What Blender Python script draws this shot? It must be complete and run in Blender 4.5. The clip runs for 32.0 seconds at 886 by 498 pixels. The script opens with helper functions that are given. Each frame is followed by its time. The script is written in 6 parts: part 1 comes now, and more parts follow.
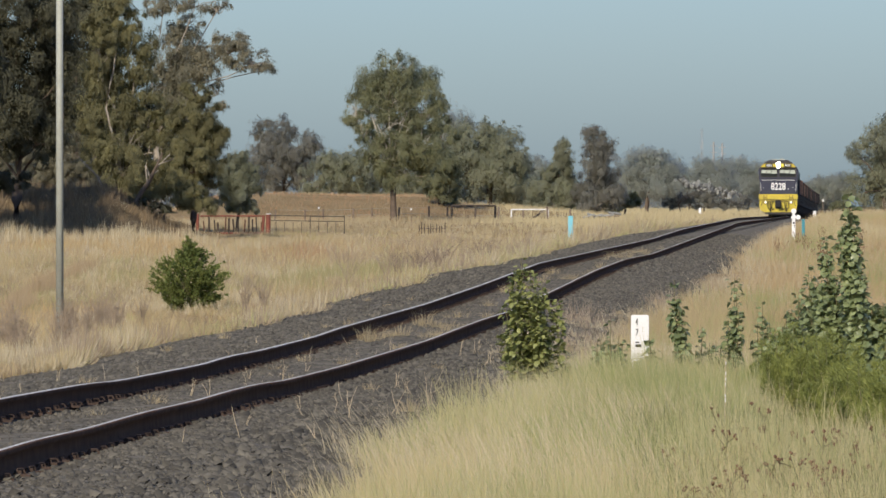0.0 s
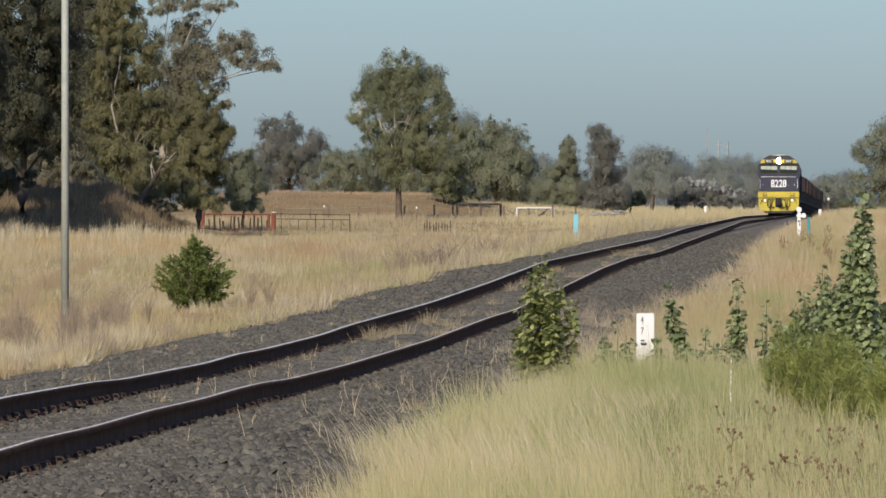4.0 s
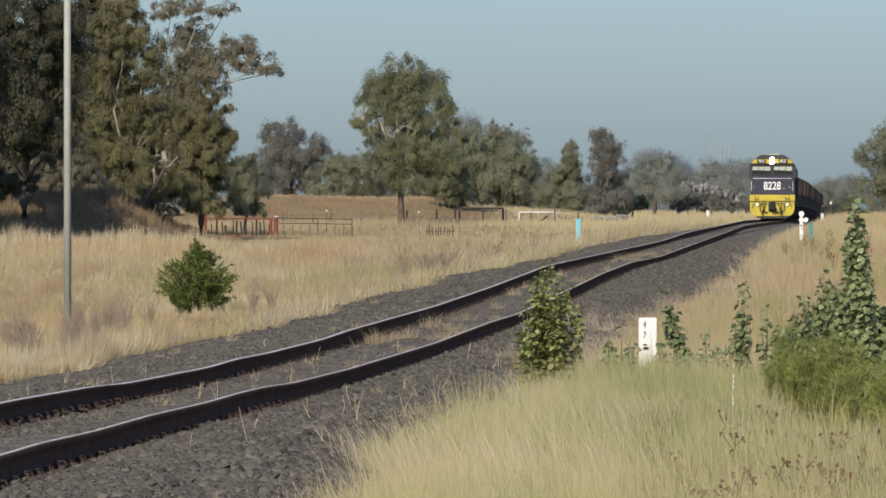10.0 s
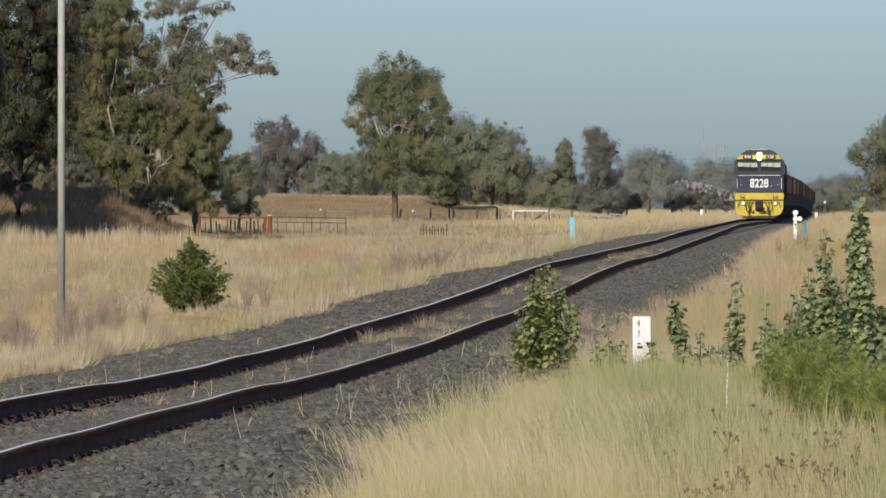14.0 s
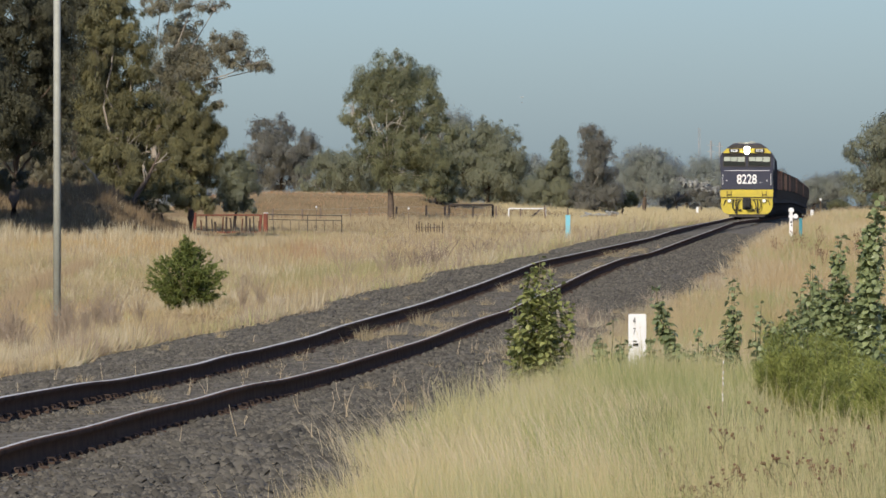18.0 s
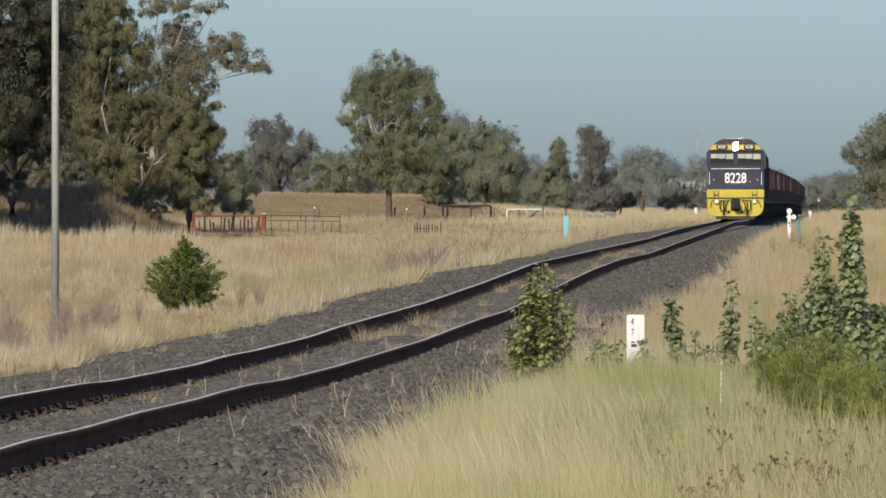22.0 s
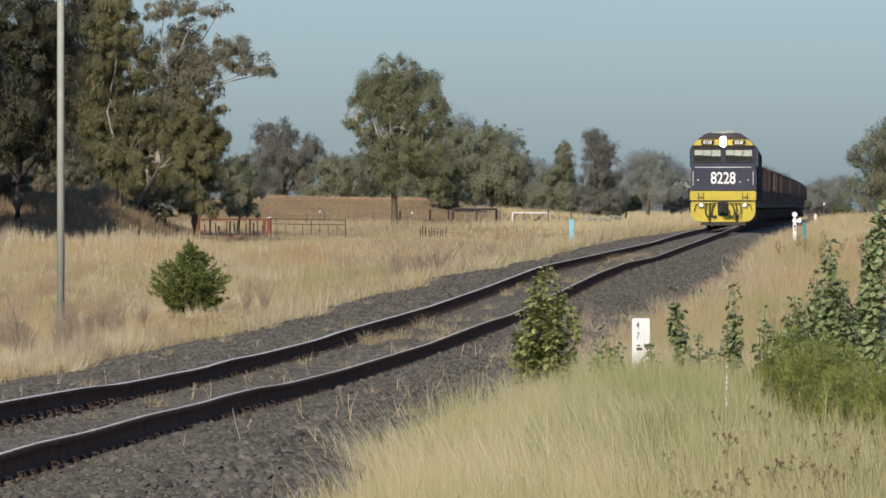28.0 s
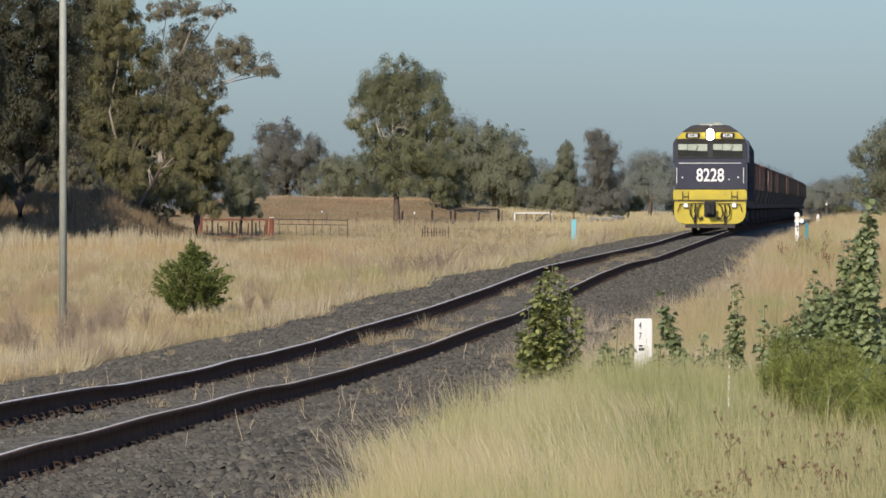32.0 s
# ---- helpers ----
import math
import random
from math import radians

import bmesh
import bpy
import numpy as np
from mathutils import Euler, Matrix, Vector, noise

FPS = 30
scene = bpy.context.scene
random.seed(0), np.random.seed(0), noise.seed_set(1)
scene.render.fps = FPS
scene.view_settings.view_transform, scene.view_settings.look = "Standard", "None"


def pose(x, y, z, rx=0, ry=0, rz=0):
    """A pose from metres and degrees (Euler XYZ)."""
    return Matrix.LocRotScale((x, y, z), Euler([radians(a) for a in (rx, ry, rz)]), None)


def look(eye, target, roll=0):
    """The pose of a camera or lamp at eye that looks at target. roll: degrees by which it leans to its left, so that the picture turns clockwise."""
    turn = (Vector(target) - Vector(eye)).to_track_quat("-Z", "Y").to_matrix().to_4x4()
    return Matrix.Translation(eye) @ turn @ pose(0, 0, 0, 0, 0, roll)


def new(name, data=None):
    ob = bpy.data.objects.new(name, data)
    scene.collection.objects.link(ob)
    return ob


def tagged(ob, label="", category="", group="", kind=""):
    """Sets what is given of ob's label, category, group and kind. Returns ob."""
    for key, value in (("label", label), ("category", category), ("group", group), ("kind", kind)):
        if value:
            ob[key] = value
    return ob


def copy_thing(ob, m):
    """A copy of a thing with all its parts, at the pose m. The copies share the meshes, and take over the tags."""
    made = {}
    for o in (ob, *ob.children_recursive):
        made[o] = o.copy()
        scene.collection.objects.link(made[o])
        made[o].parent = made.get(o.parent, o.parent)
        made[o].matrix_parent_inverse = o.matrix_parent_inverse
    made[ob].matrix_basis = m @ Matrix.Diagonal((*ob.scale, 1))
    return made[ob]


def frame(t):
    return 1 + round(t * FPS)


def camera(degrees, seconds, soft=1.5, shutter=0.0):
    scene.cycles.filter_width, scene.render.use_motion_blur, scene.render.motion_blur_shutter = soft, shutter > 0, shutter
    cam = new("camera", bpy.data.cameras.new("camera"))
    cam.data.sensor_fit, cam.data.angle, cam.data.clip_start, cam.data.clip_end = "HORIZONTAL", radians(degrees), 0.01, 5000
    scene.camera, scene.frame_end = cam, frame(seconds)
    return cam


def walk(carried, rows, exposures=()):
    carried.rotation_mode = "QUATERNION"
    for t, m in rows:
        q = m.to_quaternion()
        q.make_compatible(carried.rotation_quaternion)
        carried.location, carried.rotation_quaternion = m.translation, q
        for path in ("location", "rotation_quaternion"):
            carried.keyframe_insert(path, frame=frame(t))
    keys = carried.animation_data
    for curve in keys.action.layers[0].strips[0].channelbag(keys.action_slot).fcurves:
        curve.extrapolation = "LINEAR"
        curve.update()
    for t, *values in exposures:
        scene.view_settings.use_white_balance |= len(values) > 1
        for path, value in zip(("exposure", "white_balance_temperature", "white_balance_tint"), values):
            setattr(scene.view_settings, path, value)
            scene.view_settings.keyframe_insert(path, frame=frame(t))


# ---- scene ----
# The camera stands on the verge beside the line and is held by hand through a long lens.
EYE = 1.7
cam = camera(7.178, 32.0, soft=1.6)


def aim(pan, tilt):
    """The camera's pose, turned by small angles in hundredths of a degree to its left and upwards."""
    return pose(0, 0, EYE, 89.638 + tilt / 100, 0, pan / 100)


walk(cam, [
    (0, aim(2.11, 0.74)),
    (0.5, aim(2.80, 1.42)),
    (1, aim(4.21, 1.53)),
    (1.5, aim(5.49, 1.30)),
    (2, aim(5.49, -0.50)),
    (2.5, aim(5.49, -0.54)),
    (3, aim(6.28, 0.19)),
    (3.5, aim(6.35, -0.62)),
    (5.5, aim(6.98, 0.04)),
    (6, aim(7.01, 1.57)),
    (6.5, aim(8.40, 1.49)),
    (7, aim(7.01, 1.45)),
    (7.5, aim(6.94, 0.55)),
    (8, aim(8.33, 0.70)),
    (8.5, aim(8.21, 0.00)),
    (9, aim(9.04, 0.94)),
    (9.5, aim(9.04, 2.07)),
    (10, aim(8.36, 2.88)),
    (10.5, aim(7.75, 3.52)),
    (11, aim(6.90, 4.14)),
    (11.5, aim(7.17, 2.22)),
    (12, aim(6.51, 2.19)),
    (12.5, aim(5.56, 2.22)),
    (13, aim(4.94, 2.22)),
    (13.5, aim(4.21, 1.53)),
    (14, aim(3.46, 1.99)),
    (14.5, aim(3.42, 1.49)),
    (16.5, aim(-0.59, 0.85)),
    (17, aim(-0.83, 0.66)),
    (17.5, aim(-0.66, 0.66)),
    (18, aim(0.00, 0.00)),
    (18.5, aim(0.19, 0.19)),
    (19, aim(0.73, 0.20)),
    (19.5, aim(-0.68, 0.66)),
    (20, aim(-1.17, 1.45)),
    (20.5, aim(-1.92, 0.20)),
    (21, aim(-2.27, 0.51)),
    (21.5, aim(-2.07, 0.66)),
    (22, aim(-1.45, 0.62)),
    (22.5, aim(-0.20, 0.00)),
    (23, aim(0.04, 0.58)),
    (23.5, aim(0.69, 1.34)),
    (24, aim(2.18, 1.30)),
    (24.5, aim(4.06, 0.74)),
    (25, aim(4.33, 1.38)),
    (25.5, aim(5.37, 1.49)),
    (27.5, aim(3.67, 2.26)),
    (28, aim(2.95, 3.48)),
    (28.5, aim(4.04, 4.14)),
    (29, aim(4.36, 4.99)),
    (29.5, aim(6.51, 5.64)),
    (30, aim(6.78, 4.80)),
    (30.5, aim(5.45, 4.91)),
    (31, aim(6.07, 4.41)),
    (31.5, aim(5.53, 4.41)),
    (32, aim(4.79, 3.64)),
], exposures=[(0, -0.1, 6500, 10), (32, -0.1, 6500, 10)])

# ---- light ----
SUN_UP, SUN_TURN = 30.0, 199.0      # degrees above the horizon; clockwise from the view's direction
world = bpy.data.worlds.new("world")
scene.world = world
world.use_nodes = True
wt = world.node_tree
sky = wt.nodes.new("ShaderNodeTexSky")
sky.sky_type = "NISHITA"
sky.sun_disc = False
sky.sun_elevation, sky.sun_rotation = radians(SUN_UP), radians(SUN_TURN)
sky.air_density, sky.dust_density, sky.ozone_density = 1.0, 0.93, 2.0
tint = wt.nodes.new("ShaderNodeMix")
tint.data_type, tint.blend_type = "RGBA", "MULTIPLY"
tint.inputs[0].default_value = 1.0
tint.inputs[7].default_value = (0.77, 0.965, 1.34, 1)
wt.links.new(sky.outputs["Color"], tint.inputs[6])
wt.links.new(tint.outputs[2], wt.nodes["Background"].inputs["Color"])
wt.nodes["Background"].inputs["Strength"].default_value = 0.094
lamp = bpy.data.lights.new("sun", "SUN")
lamp.energy, lamp.angle, lamp.color = 4.5, radians(0.6), (1.0, 0.89, 0.72)
sun = new("sun", lamp)
a, e = radians(SUN_TURN), radians(SUN_UP)
sun.matrix_world = look((math.sin(a) * math.cos(e) * 50, math.cos(a) * math.cos(e) * 50, math.sin(e) * 50), (0, 0, 0))

# ---- materials ----


def mat(name, color, rough=0.7, vary=0.25, scale=6.0, fine=60.0, bump=0.0, metal=0.0, second=None, island=0.0, see=0.0, rand=0.0, glow=0.0, coat=0.0, spec=0.25):
    """A node material: two scales of noise move the colour towards a second one, with fine relief."""
    m = bpy.data.materials.new(name)
    m.use_nodes = True
    nt = m.node_tree
    b = nt.nodes["Principled BSDF"]
    tc = nt.nodes.new("ShaderNodeTexCoord")
    src = tc.outputs["Object"]
    n1, n2 = nt.nodes.new("ShaderNodeTexNoise"), nt.nodes.new("ShaderNodeTexNoise")
    for n, s in ((n1, scale), (n2, fine)):
        n.inputs["Scale"].default_value = s
        n.inputs["Detail"].default_value = 4.0
        nt.links.new(src, n.inputs["Vector"])
    add = nt.nodes.new("ShaderNodeMath")
    add.operation = "MULTIPLY_ADD"
    nt.links.new(n1.outputs["Fac"], add.inputs[0])
    add.inputs[1].default_value = 0.6
    half = nt.nodes.new("ShaderNodeMath")
    half.operation = "MULTIPLY"
    nt.links.new(n2.outputs["Fac"], half.inputs[0])
    half.inputs[1].default_value = 0.4
    nt.links.new(half.outputs[0], add.inputs[2])
    fac = add.outputs[0]
    ramp = nt.nodes.new("ShaderNodeMapRange")
    ramp.inputs["From Min"].default_value, ramp.inputs["From Max"].default_value = 0.35, 0.65
    nt.links.new(fac, ramp.inputs["Value"])
    out = ramp.outputs["Result"]
    for on, src_name in ((island, "Random Per Island"), (rand, "Random")):
        if on:
            g = nt.nodes.new("ShaderNodeNewGeometry" if src_name == "Random Per Island" else "ShaderNodeObjectInfo")
            mixv = nt.nodes.new("ShaderNodeMix")
            mixv.inputs["Factor"].default_value = on
            nt.links.new(out, mixv.inputs[2])
            nt.links.new(g.outputs[src_name], mixv.inputs[3])
            out = mixv.outputs[0]
    mix = nt.nodes.new("ShaderNodeMix")
    mix.data_type = "RGBA"
    c2 = second or tuple(c * (1 - vary) for c in color)
    mix.inputs[6].default_value, mix.inputs[7].default_value = (*color, 1), (*c2, 1)
    nt.links.new(out, mix.inputs[0])
    nt.links.new(mix.outputs[2], b.inputs["Base Color"])
    b.inputs["Roughness"].default_value, b.inputs["Metallic"].default_value = rough, metal
    b.inputs["Coat Weight"].default_value = coat
    b.inputs["Specular IOR Level"].default_value = spec
    if bump:
        bp = nt.nodes.new("ShaderNodeBump")
        bp.inputs["Strength"].default_value, bp.inputs["Distance"].default_value = bump, 0.02
        nt.links.new(fac, bp.inputs["Height"])
        nt.links.new(bp.outputs["Normal"], b.inputs["Normal"])
    if see:
        tr, ms = nt.nodes.new("ShaderNodeBsdfTranslucent"), nt.nodes.new("ShaderNodeMixShader")
        nt.links.new(mix.outputs[2], tr.inputs["Color"])
        ms.inputs[0].default_value = see
        nt.links.new(b.outputs[0], ms.inputs[1])
        nt.links.new(tr.outputs[0], ms.inputs[2])
        nt.links.new(ms.outputs[0], nt.nodes["Material Output"].inputs["Surface"])
    if glow:
        b.inputs["Emission Color"].default_value, b.inputs["Emission Strength"].default_value = (*color, 1), glow
    return m


M_SOIL = mat("dry soil", (0.34, 0.25, 0.135), 0.95, spec=0.05, second=(0.24, 0.17, 0.085), scale=0.25, fine=5, bump=0.3)
M_BALLAST = mat("dusty basalt ballast", (0.262, 0.233, 0.183), 0.95, spec=0.05, second=(0.084, 0.075, 0.060), scale=2.2, fine=11, bump=0.6)
M_STONE = mat("basalt stones", (0.216, 0.196, 0.156), 0.9, spec=0.06, second=(0.068, 0.063, 0.053), scale=3, fine=60, island=0.75)
M_RAIL = mat("rusted rail steel", (0.165, 0.093, 0.06), 0.95, spec=0.02, second=(0.088, 0.052, 0.036), scale=5, fine=60, bump=0.2)
# matte pale colour stands in for the sky's sheen on the worn steel
M_RAILTOP = mat("worn rail head with painted sheen", (0.68, 0.66, 0.63), 0.8, vary=0.3, scale=1.2, fine=30, metal=0.0, spec=0.03)
M_CLIP = mat("rusty rail clip", (0.105, 0.073, 0.057), 0.9, spec=0.1, second=(0.05, 0.036, 0.03), scale=20, fine=90, rand=0.5)
M_SLEEPER = mat("weathered sleeper", (0.13, 0.105, 0.085), 0.9, second=(0.07, 0.06, 0.05), scale=4, fine=50, bump=0.4, rand=0.4)
M_STRAW = mat("dry straw grass", (0.62, 0.495, 0.28), 0.8, second=(0.34, 0.265, 0.15), scale=0.35, fine=3, island=0.55, see=0.3)
M_PALE = mat("pale dry grass", (0.75, 0.68, 0.375), 0.8, second=(0.43, 0.395, 0.18), scale=1.1, fine=5, island=0.24, see=0.48)
M_GREENGRASS = mat("half-green grass", (0.53, 0.54, 0.235), 0.75, second=(0.26, 0.285, 0.105), scale=1.1, fine=5, island=0.24, see=0.5)
M_CREAM = mat("cream seeding grass", (0.78, 0.68, 0.46), 0.8, second=(0.52, 0.42, 0.26), scale=0.6, fine=4, island=0.6, see=0.3)
M_RUSSET = mat("russet dry grass", (0.57, 0.44, 0.25), 0.8, second=(0.43, 0.32, 0.175), scale=0.3, fine=3, island=0.5, see=0.3)
M_BANK = mat("brown bank grass", (0.44, 0.345, 0.215), 0.9, second=(0.30, 0.22, 0.135), scale=0.2, fine=2, island=0.5, see=0.2)
M_PALERED = mat("mast steel paled for haze", (0.42, 0.40, 0.39), 0.7, vary=0.15)
M_GUM = mat("gum leaves", (0.43, 0.44, 0.265), 0.75, second=(0.245, 0.255, 0.162), scale=0.7, fine=3, island=0.2, see=0.7)
# lighter than real foliage: the haze is put into the leaf colour
M_HAZEGUM = mat("gum leaves paled for haze", (0.49, 0.50, 0.365), 0.8, second=(0.37, 0.38, 0.28), scale=0.7, fine=3, island=0.2, see=0.74)
# dark, warm colour that carries part of the bank's shade
M_SHADE = mat("undergrowth darkened for shade", (0.31, 0.235, 0.145), 0.9, second=(0.155, 0.115, 0.072), scale=0.3, fine=2, island=0.5, see=0.2)
M_DULLGREEN = mat("dull green grass", (0.24, 0.25, 0.11), 0.8, second=(0.11, 0.125, 0.05), scale=0.6, fine=4, island=0.5, see=0.3)
M_GUMGREY = mat("grey gum leaves", (0.42, 0.39, 0.275), 0.75, second=(0.25, 0.24, 0.175), scale=0.7, fine=3, island=0.2, see=0.6)
# leaf colour paled and greyed to stand in for haze
M_FARLEAF = mat("far leaves paled for haze", (0.55, 0.575, 0.52), 0.8, second=(0.49, 0.51, 0.46), scale=0.3, fine=2, island=0.2, see=0.78)
# leaf colour kept very dark, to deepen the grove's shade
M_DARKLEAF = mat("leaves darkened for shade", (0.16, 0.154, 0.092), 0.75, second=(0.067, 0.07, 0.05), scale=0.6, fine=3, island=0.5, see=0.4)
M_PALECROWN = mat("pale dead twigs", (0.42, 0.42, 0.39), 0.9, second=(0.22, 0.22, 0.205), scale=0.4, fine=3, island=0.6)
M_BARK = mat("grey-brown bark", (0.16, 0.12, 0.09), 0.9, second=(0.08, 0.06, 0.045), scale=2, fine=15, bump=0.5)
M_PALEBARK = mat("pale gum bark", (0.42, 0.37, 0.30), 0.8, second=(0.24, 0.20, 0.16), scale=2, fine=12, bump=0.3)
M_WHITEBARK = mat("white gum bark", (0.60, 0.56, 0.49), 0.8, second=(0.40, 0.36, 0.31), scale=2, fine=12, bump=0.3)
M_WEED = mat("broad weed leaves", (0.44, 0.455, 0.165), 0.38, spec=0.45, second=(0.105, 0.13, 0.042), scale=5, fine=25, island=0.8, see=0.35)
M_BLUEWEED = mat("blue-green weed leaves", (0.42, 0.47, 0.225), 0.38, spec=0.45, second=(0.115, 0.155, 0.068), scale=5, fine=25, island=0.6, see=0.35)
M_BUSH = mat("bright bush leaves", (0.27, 0.31, 0.09), 0.7, second=(0.09, 0.12, 0.036), scale=5, fine=25, island=0.6, see=0.4)
M_FEATHER = mat("soft yellow-green fronds", (0.46, 0.48, 0.135), 0.6, second=(0.09, 0.12, 0.035), scale=4, fine=9, island=0.35, see=0.35)
M_STEM = mat("weed stem", (0.20, 0.19, 0.09), 0.7, second=(0.13, 0.12, 0.06), scale=8, fine=40)
M_DRYSTEM = mat("dead brown stem", (0.26, 0.17, 0.10), 0.85, second=(0.15, 0.09, 0.055), scale=8, fine=40, island=0.4)
M_BLEACHED = mat("bleached dead stalk", (0.62, 0.52, 0.36), 0.85, second=(0.42, 0.33, 0.21), scale=8, fine=40, island=0.4)
M_BUFF = mat("buff grey grass", (0.54, 0.45, 0.285), 0.85, second=(0.36, 0.285, 0.17), scale=0.2, fine=3, island=0.5, see=0.3)
M_YELLOWGRASS = mat("yellow-green grass", (0.60, 0.56, 0.265), 0.8, second=(0.37, 0.37, 0.15), scale=0.3, fine=3, island=0.5, see=0.3)
M_PINKPALE = mat("pinkish pale dry grass", (0.68, 0.60, 0.42), 0.85, second=(0.46, 0.385, 0.25), scale=0.4, fine=3, island=0.55, see=0.3)
M_ROSE = mat("pinkish seeding grass", (0.71, 0.60, 0.355), 0.85, second=(0.54, 0.435, 0.235), scale=0.5, fine=4, island=0.6, see=0.3)
M_OLIVEGRASS = mat("olive-green dry grass", (0.43, 0.40, 0.20), 0.85, second=(0.27, 0.25, 0.115), scale=0.3, fine=3, island=0.4, see=0.3)
M_AMBER = mat("amber dry grass", (0.60, 0.43, 0.22), 0.85, second=(0.42, 0.29, 0.14), scale=0.3, fine=3, island=0.4, see=0.3)
M_CLAY = mat("orange-brown bank grass", (0.47, 0.30, 0.175), 0.9, second=(0.34, 0.20, 0.11), scale=0.2, fine=2, island=0.5, see=0.2)
M_BRUSH = mat("grey-brown dead brush", (0.42, 0.34, 0.25), 0.9, second=(0.25, 0.19, 0.14), scale=0.5, fine=3, island=0.6, see=0.15)
M_DARKWOOD = mat("dark weathered timber", (0.085, 0.065, 0.052), 0.9, second=(0.05, 0.04, 0.033), scale=4, fine=40, bump=0.4)
M_BLADE = mat("green grass blades", (0.29, 0.35, 0.115), 0.6, second=(0.09, 0.13, 0.04), scale=0.6, fine=4, island=0.5, see=0.35)
M_GOLD = mat("golden dry grass", (0.66, 0.565, 0.345), 0.85, second=(0.48, 0.40, 0.225), scale=0.2, fine=2, island=0.5, see=0.3)
M_OLIVE = mat("olive gum leaves", (0.43, 0.405, 0.215), 0.75, second=(0.185, 0.178, 0.105), scale=0.7, fine=3, island=0.2, see=0.66)
# brown-grey leaf colour, likewise lightened for haze
M_FARBROWN = mat("brown-grey gum leaves paled for haze", (0.43, 0.42, 0.36), 0.8, second=(0.32, 0.315, 0.272), scale=0.6, fine=3, island=0.2, see=0.74)
M_SEED = mat("dark seed heads", (0.29, 0.165, 0.095), 0.85, second=(0.13, 0.078, 0.047), scale=20, fine=90, island=0.5)
M_GALV = mat("galvanised steel", (0.43, 0.44, 0.38), 0.65, vary=0.25, scale=3, fine=30, metal=0.1)
M_WHITE = mat("weathered white paint", (0.86, 0.855, 0.84), 0.55, second=(0.76, 0.75, 0.73), scale=4, fine=30, bump=0.1)
M_BLACK = mat("black paint", (0.03, 0.03, 0.03), 0.6, vary=0.3)
M_CYAN = mat("faded cyan paint", (0.16, 0.50, 0.62), 0.6, second=(0.24, 0.54, 0.62), scale=4, fine=30)
M_TEAL = mat("dark teal paint", (0.05, 0.24, 0.30), 0.6, second=(0.08, 0.28, 0.32), scale=4, fine=30)
M_RED = mat("rust-red painted steel", (0.27, 0.085, 0.055), 0.75, second=(0.15, 0.06, 0.045), scale=4, fine=30, bump=0.2)
M_GREYWOOD = mat("grey weathered timber", (0.27, 0.21, 0.16), 0.9, second=(0.15, 0.11, 0.085), scale=4, fine=40, bump=0.4)
M_NAVY = mat("navy locomotive paint", (0.030, 0.033, 0.060), 0.45, second=(0.044, 0.046, 0.067), scale=1.2, fine=20, coat=0.2)
# darker, duller copy of the navy, with the hood's shade in its colour
M_NAVYSIDE = mat("navy paint darkened for shaded side", (0.026, 0.029, 0.045), 0.9, spec=0.05, second=(0.044, 0.043, 0.049), scale=0.8, fine=12)
M_YELLOW = mat("yellow locomotive paint", (0.66, 0.53, 0.055), 0.5, second=(0.44, 0.34, 0.06), scale=1.5, fine=20, coat=0.2)
M_DARKSTEEL = mat("grimy dark steel", (0.048, 0.045, 0.042), 0.8, spec=0.1, second=(0.08, 0.071, 0.063), scale=3, fine=30, bump=0.2)
M_GLASS = mat("tinted cab glass", (0.02, 0.025, 0.025), 0.04, vary=0.1)
M_BLIND = mat("pale cab sun blind", (0.50, 0.54, 0.46), 0.6, vary=0.3, scale=3)
M_LAMP = mat("headlight", (1.0, 0.95, 0.85), 0.3, vary=0.0, glow=60.0)
M_DITCH = mat("ditch light", (1.0, 0.90, 0.68), 0.3, vary=0.0, glow=1.0)
M_RUSTBODY = mat("rust-orange wagon steel", (0.46, 0.21, 0.11), 0.8, second=(0.055, 0.036, 0.032), scale=0.9, fine=9, bump=0.2, rand=0.85)
M_DARKRUST = mat("dark rust", (0.16, 0.075, 0.045), 0.85, second=(0.08, 0.04, 0.03), scale=1, fine=9)
M_RIB = mat("pale brown wagon rib", (0.62, 0.40, 0.28), 0.8, second=(0.10, 0.06, 0.05), scale=1.2, fine=12, rand=0.9)
M_GREYBODY = mat("dusty dark grey wagon steel", (0.13, 0.125, 0.115), 0.85, second=(0.07, 0.05, 0.042), scale=0.9, fine=9, bump=0.2, rand=0.6)
M_GREYRIB = mat("grimy grey wagon rib", (0.20, 0.17, 0.14), 0.85, second=(0.07, 0.055, 0.047), scale=1.2, fine=12, rand=0.7)
M_CONCRETE = mat("grey lattice steel", (0.34, 0.35, 0.35), 0.7, vary=0.2)
M_BIRD = mat("bird feathers", (0.10, 0.095, 0.09), 0.7, vary=0.3)
M_BIRDWHITE = mat("white bird feathers", (0.8, 0.8, 0.78), 0.7, vary=0.1)

# ---- mesh helpers ----


def mesh_ob(name, verts, faces, material, parent=None, smooth=False):
    me = bpy.data.meshes.new(name)
    me.from_pydata(verts, [], faces)
    me.update()
    me.materials.append(material)
    if smooth:
        me.polygons.foreach_set("use_smooth", [True] * len(me.polygons))
    ob = new(name, me)
    if parent:
        ob.parent = parent
    return ob


def fast_mesh(name, co, loops, sizes, material, parent=None):
    """A mesh object from numpy arrays: places, corner indices and the number of corners of each face."""
    me = bpy.data.meshes.new(name)
    me.vertices.add(len(co))
    me.vertices.foreach_set("co", np.asarray(co, dtype=np.float32).ravel())
    me.loops.add(len(loops))
    me.loops.foreach_set("vertex_index", np.asarray(loops, dtype=np.int32))
    me.polygons.add(len(sizes))
    starts = np.concatenate(([0], np.cumsum(sizes)[:-1])).astype(np.int32)
    me.polygons.foreach_set("loop_start", starts)
